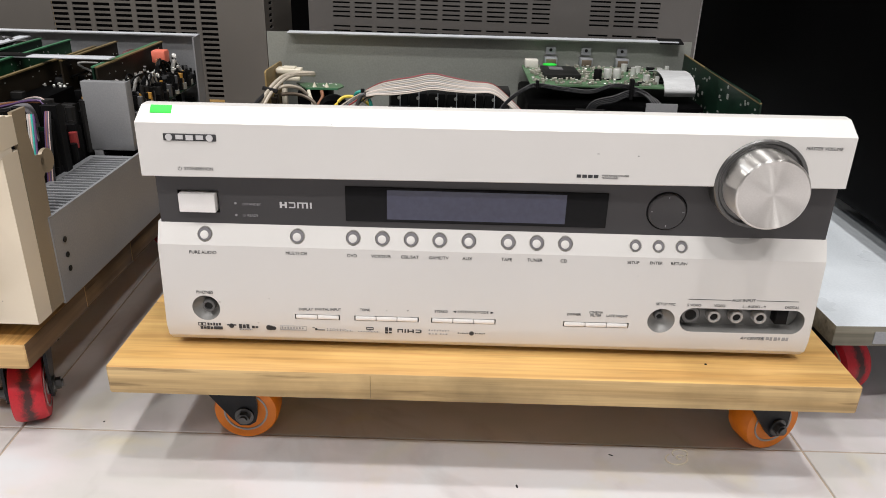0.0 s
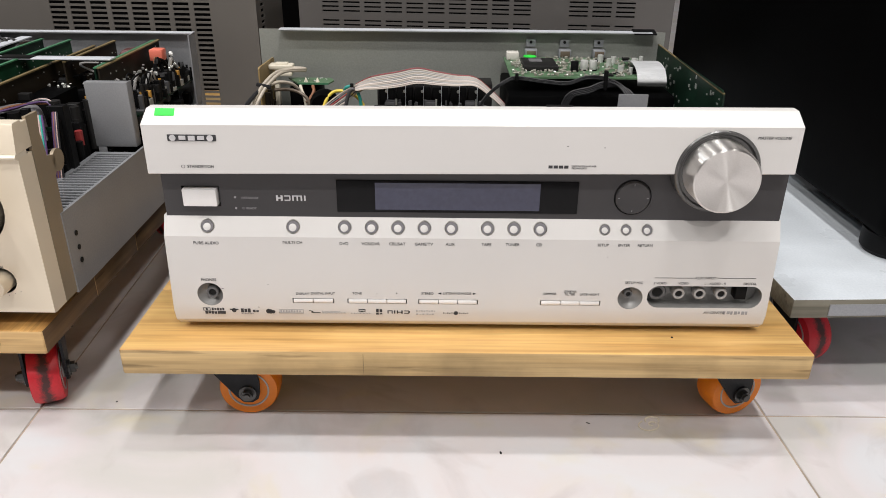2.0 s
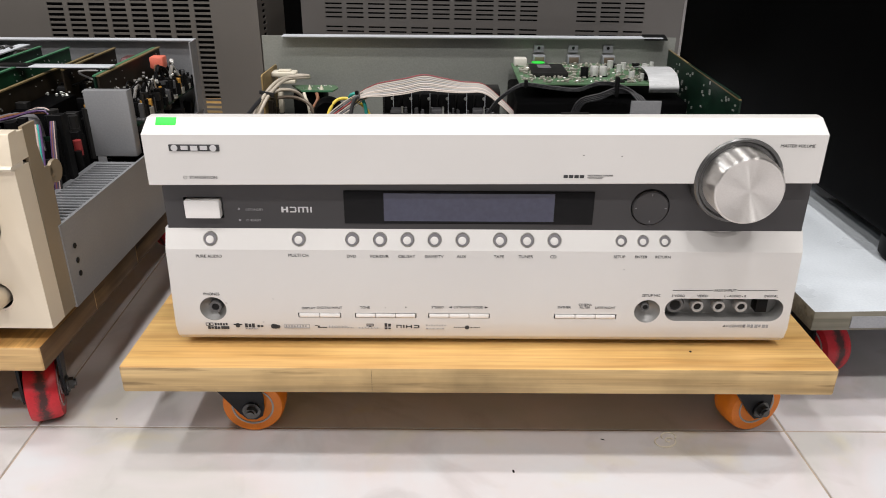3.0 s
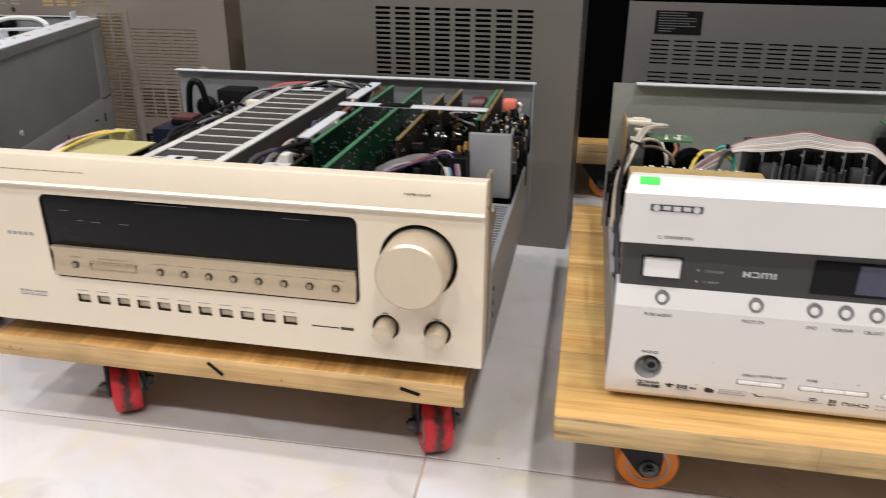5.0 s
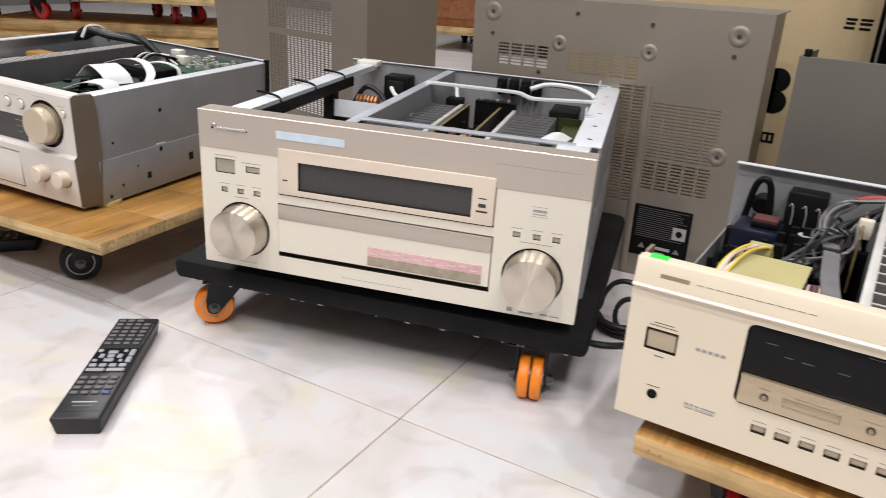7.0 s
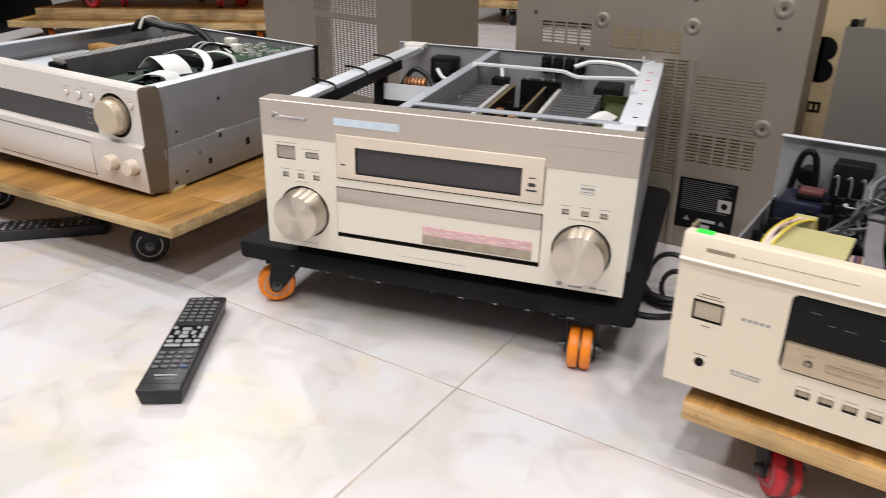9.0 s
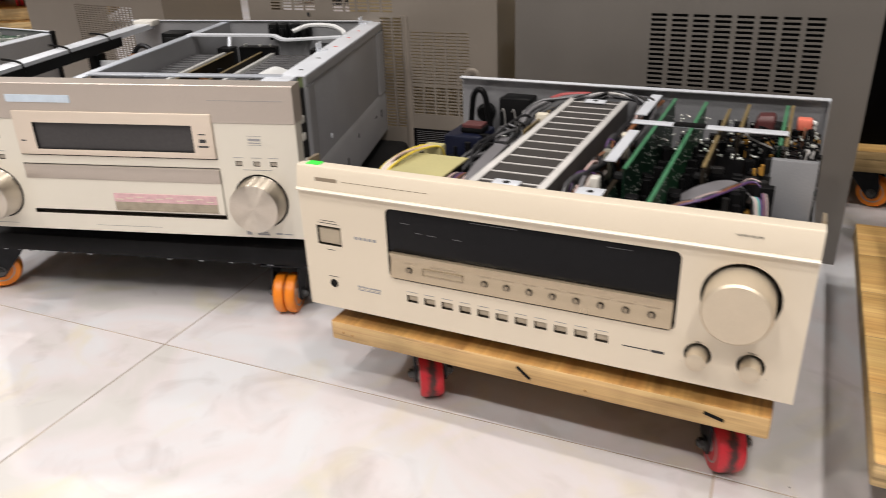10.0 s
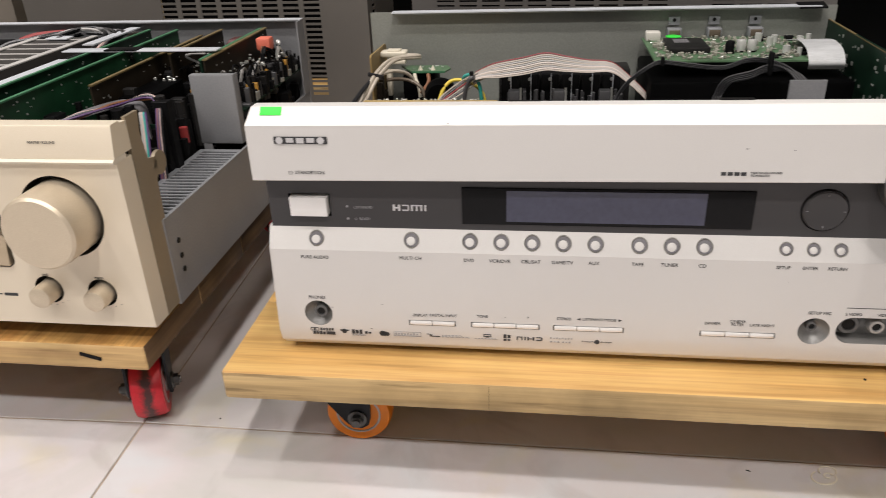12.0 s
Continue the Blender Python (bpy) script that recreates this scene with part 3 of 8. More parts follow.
# ---- trolleys ----
def prism_x(bm, pts, x0, x1):
    """A plate across x: outline rows of (y, z)."""
    a = [bm.verts.new((x0, y, z)) for y, z in pts]
    b = [bm.verts.new((x1, y, z)) for y, z in pts]
    k = len(pts)
    for i in range(k):
        bm.faces.new((a[i], a[(i + 1) % k], b[(i + 1) % k], b[i]))
    bm.faces.new(a)
    bm.faces.new(list(reversed(b)))
    return bm


def prism_y(bm, pts, y0, y1):
    """A bar along y: outline rows of (x, z)."""
    a, b = [bm.verts.new((x, y0, z)) for x, z in pts], [bm.verts.new((x, y1, z)) for x, z in pts]
    k = len(pts)
    for i in range(k):
        bm.faces.new((a[i], a[(i + 1) % k], b[(i + 1) % k], b[i]))
    bm.faces.new(a)
    bm.faces.new(list(reversed(b)))
    return bm


def prism_z(bm, pts, z0, z1):
    """An upright bar: outline rows of (x, y)."""
    a, b = [bm.verts.new((x, y, z0)) for x, y in pts], [bm.verts.new((x, y, z1)) for x, y in pts]
    k = len(pts)
    for i in range(k):
        bm.faces.new((a[i], a[(i + 1) % k], b[(i + 1) % k], b[i]))
    bm.faces.new(a)
    bm.faces.new(list(reversed(b)))
    return bm


def caster(parent, x, y, heading, top, r, tyre_mat, wide=0.022, twin=False, label=""):
    """A swivel caster; at heading 0 it rolls along y. Its wheel touches the floor at x, y."""
    bm = bm_new()
    box(bm, -0.028, 0.028, -0.012, 0.05, top - 0.0035, top - 0.0005, 0.001)
    cyl(bm, (0, 0.02, top - 0.008), 0.017, 0.008, "z", 24)
    half = wide / 2 + 0.0025
    for sx in (-1, 1):
        a, b = sorted((sx * half, sx * (half + 0.0022)))
        prism_x(bm, [(-0.0095, r), (-0.0080, r - 0.0060), (-0.0030, r - 0.0092), (0.0040, r - 0.0088), (0.0095, r - 0.0030), (0.040, top - 0.010), (0.036, top - 0.006), (-0.004, top - 0.006), (-0.010, r + 0.010)], a, b)
    br = part("caster", bm, BRACKET, parent, label)
    br.matrix_basis = pose(x, y, 0, 0, 0, heading)
    for k in ((-1, 1) if twin else (0,)):
        w = wide * 0.44 if twin else wide
        c = (k * wide * 0.27, 0, r)
        ty = bm_new()
        lathe(ty, (c[0] - w / 2, 0, r), [(r * 0.66, 0), (r * 0.93, 0), (r * 0.985, w * 0.14), (r, w * 0.32), (r, w * 0.68), (r * 0.985, w * 0.86), (r * 0.93, w), (r * 0.66, w)], "x", 44)
        tyre = part("tyre", ty, tyre_mat, br)
        hb = bm_new()
        lathe(hb, (c[0] - w / 2 - 0.0006, 0, r), [(r * 0.30, -0.001), (r * 0.30, 0.002), (r * 0.58, 0.002), (r * 0.62, 0.0), (r * 0.67, 0.0), (r * 0.67, w + 0.0012), (r * 0.62, w + 0.0012), (r * 0.58, w - 0.001), (r * 0.30, w - 0.001), (r * 0.30, w + 0.002)], "x", 36)
        part("hub", hb, HUB, br)
    bo = bm_new()
    cyl(bo, (0, 0, r), 0.0035, wide + 0.018, "x", 12)
    for sx in (-1, 1):
        cyl(bo, (sx * (half + 0.0030), 0, r), 0.0070, 0.0014, "x", 24)
        cyl(bo, (sx * (half + 0.0056), 0, r), 0.0048, 0.0040, "x", 6)
        cyl(bo, (sx * (half + 0.0082), 0, r), 0.0030, 0.0022, "x", 16)
    part("axle_bolt", bo, BOLT, br)
    return br


def two_tone(ob, side_material):
    """The upright faces take another material."""
    ob.data.materials.append(side_material)
    for p in ob.data.polygons:
        p.material_index = 1 if abs(p.normal.z) < 0.6 else 0
    return ob


def trolley(m, x0, x1, y0, y1, z0, z1, top, edge, label, strips=4, bev=0.0025, ends=None):
    t = thing("trolley", m, label, "trolley", "flat trolleys")
    d = (y1 - y0) / strips
    for i in range(strips):
        b = box(bm_new(), x0, x1, y0 + i * d + 0.0001, y0 + (i + 1) * d - 0.0001, z0, z1)
        # the outer strips have worn round corners
        out = [e for e in b.edges if strips > 1 and abs(e.verts[0].co.z - e.verts[1].co.z) > 0.01 and (i == 0 and e.verts[0].co.y < y0 + 0.001 or i == strips - 1 and e.verts[0].co.y > y1 - 0.001)]
        if out:
            bmesh.ops.bevel(b, geom=out, offset=0.0022, segments=3, profile=0.5, affect="EDGES")
        bmesh.ops.bevel(b, geom=[e for e in b.edges if e.calc_face_angle(0) > 1.0], offset=bev if strips == 1 else 0.0012, segments=2, profile=0.5, affect="EDGES")
        o = two_tone(part("plank", b, top, t), edge)
        if ends:
            o.data.materials.append(ends)
            for p in o.data.polygons:
                if abs(p.normal.x) > 0.75:
                    p.material_index = 2
    return t


# ---- the silver receiver on a pine trolley ----
FA = pose(0.354, -0.038, 0, 0, 0, -1.6)
pine_trolley = trolley(FA, -0.2515, 0.2465, -0.0275, 0.425, 0.0740, 0.0945, PINE, PINE_EDGE, "varnished pine board on four orange swivel casters", 5)
for cx, cy, ch in ((-0.178, 0.034, 93), (0.219, 0.038, 108), (-0.185, 0.36, 40), (0.21, 0.37, 60)):
    caster(pine_trolley, cx, cy, ch, 0.0740, 0.0245, ORANGE, label="orange caster in a black steel fork")
part("glue_joint", box(bm_new(), -0.0772, -0.0769, -0.0276, -0.0270, 0.0755, 0.0930), PCB_TAN, pine_trolley)
part("nail_head", cyl(bm_new(), (0.150, -0.004, 0.0946), 0.0009, 0.0006, "z", 8), HOLE, pine_trolley)

rec = thing("av_receiver", FA, "silver receiver without its top cover, standing on a pine trolley", "receiver", "opened receivers")
H = 0.2165
# lower front with its sloping ledge
HL = 0.2180
low = loft(bm_new(), [(0.0, 0.112, HL), (0.0, 0.1715, H), (0.0062, 0.1852, H), (0.020, 0.1852, H), (0.020, 0.0985, HL - 0.003), (0.010, 0.0985, HL - 0.003), (0.004, 0.0997, HL - 0.002), (0.0012, 0.1035, HL - 0.0005)])
scoop = cyl(bm_new(), (0.1616, 0.001, 0.2250), 0.0415, 0.012, "y", 64, 0.0535)
low_front = carve("lower_front", low, scoop, SILVER, rec, "", SILVER)
cut = bm_new()
BTN = [(-0.186, 1), (-0.126, 1), (-0.0898, 1), (-0.0709, 1), (-0.0523, 1), (-0.0338, 1), (-0.0149, 1), (0.0106, 1), (0.0291, 1), (0.0476, 1), (0.0929, 0.8), (0.1078, 0.8), (0.1226, 0.8)]
for bx, k in BTN:
    cyl(cut, (bx, 0.004, 0.1783), 0.0047 * k, 0.012, "y", 28)
for bx0, bx1 in ((-0.1302, -0.0998), (-0.0901, -0.0466), (-0.0383, 0.0053), (0.0507, 0.0949)):
    box(cut, bx0, bx1, -0.002, 0.004, 0.1189, 0.1227)
bmesh.ops.create_uvsphere(cut, u_segments=32, v_segments=16, radius=0.0100, matrix=Matrix.Translation((-0.1898, -0.0035, 0.1254)))
bmesh.ops.create_uvsphere(cut, u_segments=32, v_segments=16, radius=0.0098, matrix=Matrix.Translation((0.1162, -0.0035, 0.1252)))
# the slot of the aux sockets is a second, rounded cut
aux = bm_new()
box(aux, 0.1285, 0.2120, -0.006, 0.012, 0.1176, 0.1356, 0.0, 1)
es = [e for e in aux.edges if abs((e.verts[0].co - e.verts[1].co).normalized().y) > 0.9]
bmesh.ops.bevel(aux, geom=es, offset=0.0085, segments=8, profile=0.5, affect="EDGES")
shape = bpy.data.meshes.new("slot")
aux.to_mesh(shape)
aux.free()
cut.from_mesh(shape)
src = bmesh.new()
src.from_mesh(low_front.data)
for f in src.faces:
    f.material_index = 0
bpy.data.objects.remove(low_front)


def recut(name, src, cutter, material, parent, label, inner):
    """A second cut that keeps the first cut's inner faces."""
    keep = [f.material_index for f in src.faces]
    bmesh.ops.recalc_face_normals(cutter, faces=cutter.faces)
    a, b = bpy.data.meshes.new(name), bpy.data.meshes.new("cutter")
    src.to_mesh(a)
    cutter.to_mesh(b)
    src.free()
    cutter.free()
    for me in (a, b):
        me.materials.append(material)
        me.materials.append(inner)
    a.polygons.foreach_set("material_index", keep)
    b.polygons.foreach_set("material_index", [1] * len(b.polygons))
    oa, ob = new(name, a), new("cutter", b)
    md = oa.modifiers.new("cut", "BOOLEAN")
    md.operation, md.solver, md.object, md.material_mode = "DIFFERENCE", "EXACT", ob, "INDEX"
    bpy.context.view_layer.update()
    me = bpy.data.meshes.new_from_object(oa.evaluated_get(bpy.context.evaluated_depsgraph_get()))
    oa.modifiers.clear()
    oa.data = me
    bpy.data.objects.remove(ob)
    me.shade_smooth()
    me.set_sharp_from_angle(angle=radians(16))
    oa.parent = parent
    return tagged(oa, label)


recut("lower_front", src, cut, SILVER, rec, "silver painted lower front", WELL)

# dark band and upper front, with the round well of the volume knob
KX, KZ = 0.1614, 0.2248
band = box(bm_new(), -H + 0.002, H - 0.001, 0.0060, 0.020, 0.1845, 0.2235)
cut = bm_new()
cyl(cut, (KX, 0.006, KZ), 0.0272, 0.02, "y", 56)
box(cut, -0.2016, -0.1757, 0.0, 0.0105, 0.1922, 0.2070)
cyl(cut, (0.1105, 0.004, 0.2016), 0.0130, 0.0080, "y", 48)
# cut faces near-black for the shade in the knob and button wells
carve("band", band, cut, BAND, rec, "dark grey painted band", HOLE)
up = loft(bm_new(), [(-0.006, 0.2206, H - 0.001), (-0.006, 0.2550, H - 0.001), (0.0020, 0.2640, H - 0.0035), (0.0060, 0.2649, H - 0.0050), (0.0085, 0.2645, H - 0.0050), (0.0090, 0.2520, H - 0.0045), (0.0200, 0.2500, H - 0.0045), (0.024, 0.2200, H - 0.001), (-0.0052, 0.2200, H - 0.001)])
for v in up.verts:
    across = (v.co.x + 0.2155) / 0.431
    v.co.z += 0.0038 * across - 0.0006 if v.co.z < 0.24 else 0.0022 * across - 0.0018
    v.co.x -= 0.0022 if abs(v.co.x) > 0.15 else 0.0
cut = cyl(bm_new(), (KX, 0.0, KZ), 0.0284, 0.04, "y", 56)
carve("upper_front", up, cut, SILVER, rec, "silver painted upper front with a bevelled top edge", WELL)
ring = lathe(bm_new(), (KX, 0.004, KZ), [(0.0250, 0.0), (0.0284, 0.0), (0.0284, 0.0102), (0.0276, 0.0112), (0.0262, 0.0112), (0.0250, 0.0090)], "y", 64)
part("knob_surround", ring, RING, rec)
part("knob_well", cyl(bm_new(), (KX, 0.0135, KZ), 0.0268, 0.003, "y", 48), HOLE, rec)
knob = lathe(bm_new(), (KX, 0.009, KZ), [(0.0242, 0.0), (0.0242, 0.010), (0.0240, 0.012), (0.0232, 0.0125), (0.0228, 0.014), (0.0222, 0.0330), (0.0217, 0.0342), (0.0208, 0.0346), (0.0200, 0.03445), (0.0100, 0.0343), (0.001, 0.03425)], "y", 96)
part("volume_knob", knob, ALU, rec, "large turned aluminium volume knob")
k2 = lathe(bm_new(), (0.1105, 0.0078, 0.2016), [(0.0121, 0.0), (0.0121, 0.0030), (0.0112, 0.0040), (0.0095, 0.0036), (0.001, 0.0032)], "y", 56)
nav = part("cursor_disc", k2, BAND, rec)
bars([(0.1103, 0.1107, 0.2105, 0.2118), (0.1103, 0.1107, 0.1914, 0.1927), (0.1198, 0.1211, 0.2014, 0.2018), (0.0999, 0.1012, 0.2014, 0.2018)], PALE_INK, nav, 0.0040, "tick")
pw = part("power_button", box(bm_new(), -0.2003, -0.1768, 0.0015, 0.010, 0.1934, 0.2060, 0.0008), BUTTON, rec, "wide silver power button")
part("display_window", box(bm_new(), -0.0946, 0.0726, 0.0050, 0.0062, 0.1890, 0.2125, 0.0003), DISPLAY, rec)
part("display", box(bm_new(), -0.0679, 0.0461, 0.0046, 0.0050, 0.1912, 0.2110), VFD, rec, "unlit bluish grey display")
for lx, lz in ((-0.1652, 0.1989), (-0.1653, 0.1908)):
    part("indicator_lamp", cyl(bm_new(), (lx, 0.0059, lz), 0.0008, 0.0004, "y", 10), PALE_INK, rec)
slope = Matrix.Rotation(radians(-24.4), 4, "X")
for bx, k in BTN:
    rg = lathe(bm_new(), (0, 0, 0), [(0.0042 * k, -0.001), (0.0049 * k, -0.001), (0.0049 * k, 0.0004), (0.0047 * k, 0.0007), (0.0042 * k, 0.0002)], "y", 28)
    bmesh.ops.transform(rg, matrix=Matrix.Translation((bx, 0.0031, 0.1783)) @ slope, verts=rg.verts)
    ro = part("round_button", rg, ALU_DULL, rec)
    # a grey disc stands for the shaded gap round the cap
    gp = cyl(bm_new(), (0, -0.0004, 0), 0.0043 * k, 0.0006, "y", 24)
    bmesh.ops.transform(gp, matrix=Matrix.Translation((bx, 0.0031, 0.1783)) @ slope, verts=gp.verts)
    part("gap", gp, RIBBON_GREY, ro)
    cp = lathe(bm_new(), (0, 0, 0), [(0.0030 * k, -0.006), (0.0030 * k, 0.0010), (0.0026 * k, 0.0018), (0.001 * k, 0.0021)], "y", 24)
    bmesh.ops.transform(cp, matrix=Matrix.Translation((bx - 0.0002, 0.0036, 0.1774)) @ slope, verts=cp.verts)
    part("cap", cp, SILVER, ro, "silver button cap")
for bx0, bx1, n in ((-0.1302, -0.0998, 2), (-0.0901, -0.0466, 3), (-0.0383, 0.0053, 3), (0.0507, 0.0949, 3)):
    w = (bx1 - bx0 - 0.0012) / n
    for i in range(n):
        part("bar_button", box(bm_new(), bx0 + 0.0006 + i * w + 0.00015, bx0 + 0.0006 + (i + 1) * w - 0.00015, -0.0006, 0.0035, 0.1193, 0.1222, 0.0005), BUTTON, rec)


def jack(parent, x, z, r, y, name, metal=ALU_DULL, tilt=0.0):
    b = lathe(bm_new(), (x, y, z), [(r * 0.55, 0), (r, 0), (r, 0.005), (r * 0.9, 0.006), (r * 0.6, 0.006), (r * 0.52, 0.0045)], "y", 28)
    o = part(name, b, metal, parent)
    part("bore", cyl(bm_new(), (x, y - 0.0046, z), r * 0.56, 0.001, "y", 20), HOLE, o)
    return o


jack(rec, -0.1878, 0.1272, 0.0046, 0.0055, "headphone_socket", RING)
jack(rec, 0.1142, 0.1290, 0.0032, 0.0050, "microphone_socket", RING)
for jx in (0.1520, 0.1672, 0.1830):
    jack(rec, jx, 0.1280, 0.0046, 0.0080, "phono_socket", HUB)
jack(rec, 0.1365, 0.1285, 0.0066, 0.0095, "video_socket", RING)
part("optical_socket", box(bm_new(), 0.1940, 0.2020, 0.0035, 0.0122, 0.1230, 0.1340, 0.0004), BLACK, rec)

# the words on the front
for words, x, z, h, y, ink, shear in (
        ("STANDBY/ON", -0.1820, 0.2251, 0.0021, -0.006, INK, 0), ("STANDBY", -0.1540, 0.1984, 0.0017, 0.006, PALE_INK, 0), ("READY", -0.1546, 0.1907, 0.0017, 0.006, PALE_INK, 0),
        ("MASTER VOLUME", 0.1948, 0.2482, 0.0021, -0.006, INK, 0.2), ("PURE AUDIO", -0.1877, 0.1664, 0.0023, 0, INK, 0), ("MULTI CH", -0.1267, 0.1674, 0.0023, 0, INK, 0),
        ("DVD", -0.0905, 0.1669, 0.0023, 0, INK, 0), ("VCR/DVR", -0.0716, 0.1669, 0.0023, 0, INK, 0), ("CBL/SAT", -0.0529, 0.1670, 0.0023, 0, INK, 0), ("GAME/TV", -0.0342, 0.1670, 0.0023, 0, INK, 0),
        ("AUX", -0.0155, 0.1671, 0.0023, 0, INK, 0), ("TAPE", 0.0100, 0.1672, 0.0023, 0, INK, 0), ("TUNER", 0.0284, 0.1673, 0.0023, 0, INK, 0), ("CD", 0.0471, 0.1673, 0.0023, 0, INK, 0),
        ("SETUP", 0.0922, 0.1676, 0.0021, 0, INK, 0), ("ENTER", 0.1070, 0.1676, 0.0021, 0, INK, 0), ("RETURN", 0.1219, 0.1676, 0.0021, 0, INK, 0),
        ("PHONES", -0.1896, 0.1372, 0.0022, 0, INK, 0), ("DISPLAY", -0.1226, 0.1264, 0.0019, 0, INK, 0), ("DIGITAL INPUT", -0.1077, 0.1268, 0.0019, 0, INK, 0), ("TONE", -0.0828, 0.1272, 0.0019, 0, INK, 0),
        ("-", -0.0683, 0.1272, 0.0019, 0, INK, 0), ("+", -0.0540, 0.1274, 0.0019, 0, INK, 0), ("STEREO", -0.0316, 0.1276, 0.0019, 0, INK, 0), ("LISTENING MODE", -0.0101, 0.1278, 0.0019, 0, INK, 0),
        ("DIMMER", 0.0575, 0.1282, 0.0019, 0, INK, 0), ("CINEMA", 0.0721, 0.1302, 0.0019, 0, INK, 0), ("FILTER", 0.0721, 0.1279, 0.0019, 0, INK, 0), ("LATE NIGHT", 0.0864, 0.1279, 0.0019, 0, INK, 0),
        ("SETUP MIC", 0.1176, 0.1379, 0.0020, 0, INK, 0), ("AUX INPUT", 0.1686, 0.1422, 0.0022, 0, INK, 0), ("S VIDEO", 0.1365, 0.1378, 0.0019, 0, INK, 0), ("VIDEO", 0.1534, 0.1378, 0.0019, 0, INK, 0),
        ("L - AUDIO - R", 0.1763, 0.1378, 0.0019, 0, INK, 0), ("DIGITAL", 0.2015, 0.1379, 0.0019, 0, INK, 0), ("AV CENTER", 0.1790, 0.1136, 0.0022, 0, INK, 0.3)):
    lettering(words, x, z, h, rec, ink, y, wide=0.98, shear=shear)
lettering("WIDE RANGE AMPLIFIER", 0.0640, 0.2279, 0.0011, rec, INK, -0.006, "LEFT")
lettering("TECHNOLOGY", 0.0640, 0.2263, 0.0011, rec, INK, -0.006, "LEFT")
bars([(0.1320, 0.1600, 0.1420, 0.1423), (0.1772, 0.2050, 0.1422, 0.1425)], INK, rec, 0, "rule")
arrows = bm_new()
for ax, sg in ((-0.0225, -1), (0.0025, 1)):
    vs = [arrows.verts.new((ax + sg * 0.0014, -0.0002, 0.1278)), arrows.verts.new((ax - sg * 0.0010, -0.0002, 0.1287)), arrows.verts.new((ax - sg * 0.0010, -0.0002, 0.1269))]
    f = arrows.faces.new(vs)
    bmesh.ops.extrude_face_region(arrows, geom=[f])
part("arrow_mark", arrows, INK, rec)


def power_mark(x, z, r, y, ink):
    b = bm_new()
    pts = [(x + r * math.sin(a), y, z + r * math.cos(a)) for a in [0.7 + i * (2 * math.pi - 1.4) / 14 for i in range(15)]]
    tube(b, pts, r * 0.12, 5, 2)
    box(b, x - r * 0.1, x + r * 0.1, y - 0.0001, y + 0.0001, z + r * 0.1, z + r * 1.15)
    return part("power_mark", b, ink, rec)


power_mark(-0.1937, 0.2251, 0.0011, -0.0061, INK)
power_mark(-0.1602, 0.1984, 0.0008, 0.0059, PALE_INK)
power_mark(-0.1602, 0.1907, 0.0008, 0.0059, PALE_INK)
# maker's badge as a plain silver plaque with an ink shadow, trade marks as plain strokes
badge = bm_new()
box(badge, -0.2014, -0.1695, -0.0066, -0.0058, 0.2426, 0.2470, 0.0004)
badge_ob = part("badge", badge, INK, rec, "dark badge with silver strokes")
bm_s = bm_new()
for i in range(5):
    bx = -0.2000 + i * 0.0061
    lathe(bm_s, (bx + 0.0022, -0.0066, 0.2448), [(0.0012, 0), (0.0021, 0), (0.0021, 0.0004), (0.0012, 0.0004)], "y", 20) if i in (0, 4) else box(bm_s, bx + 0.0002, bx + 0.0046, -0.0070, -0.0066, 0.2432 + 0.0005 * (i % 2), 0.2463)
part("badge_stroke", bm_s, LOGO, badge_ob)
bars([(0.0488, 0.0515, 0.2262, 0.2282), (0.0522, 0.0550, 0.2262, 0.2282), (0.0557, 0.0585, 0.2262, 0.2282), (0.0592, 0.0620, 0.2262, 0.2282)], INK, rec, -0.006, "trade_mark")
bars([(-0.1368, -0.1354, 0.1966, 0.2006), (-0.1336, -0.1322, 0.1966, 0.2006), (-0.1354, -0.1336, 0.1981, 0.1990), (-0.1310, -0.1272, 0.1966, 0.1974), (-0.1310, -0.1272, 0.1998, 0.2006), (-0.1276, -0.1268, 0.1970, 0.2002),
      (-0.1256, -0.1245, 0.1966, 0.2006), (-0.1226, -0.1216, 0.1966, 0.2004), (-0.1198, -0.1187, 0.1966, 0.2006), (-0.1250, -0.1192, 0.1998, 0.2006), (-0.1174, -0.1163, 0.1966, 0.2006)], LOGO, rec, 0.006, "trade_mark")


def mark(shapes, ink=INK):
    """One trade mark as plain strokes: boxes (x0, x1, z0, z1) and rings (x, z, radius, stroke)."""
    bm = bm_new()
    for a in shapes:
        if len(a) == 4 and a[3] < 0.01:
            lathe(bm, (a[0], 0.0002, a[1]), [(a[2] - a[3], 0.0), (a[2], 0.0), (a[2], 0.0004), (a[2] - a[3], 0.0004)], "y", 20)
        else:
            box(bm, a[0], a[1], -0.0002, 0.0002, a[2], a[3])
    return part("trade_mark", bm, ink, rec)


def strokes(x0, x1, z0, z1, n, gap=0.3):
    w = (x1 - x0) / n
    return [(x0 + i * w, x0 + (i + 1 - gap) * w, z0 + (0.0002 if i % 3 == 1 else 0), z1 - (0.0003 if i % 2 else 0)) for i in range(n)]


def outline(x0, x1, z0, z1, k=0.0002):
    return [(x0, x1, z0, z0 + k), (x0, x1, z1 - k, z1), (x0, x0 + k, z0, z1), (x1 - k, x1, z0, z1)]


MZ = 0.1112
mark(outline(-0.1965, -0.1912, MZ + 0.0006, MZ + 0.0030, 0.0004) + [(-0.1945, -0.1932, MZ + 0.0006, MZ + 0.0030)] + strokes(-0.1902, -0.1805, MZ + 0.0008, MZ + 0.0029, 5))
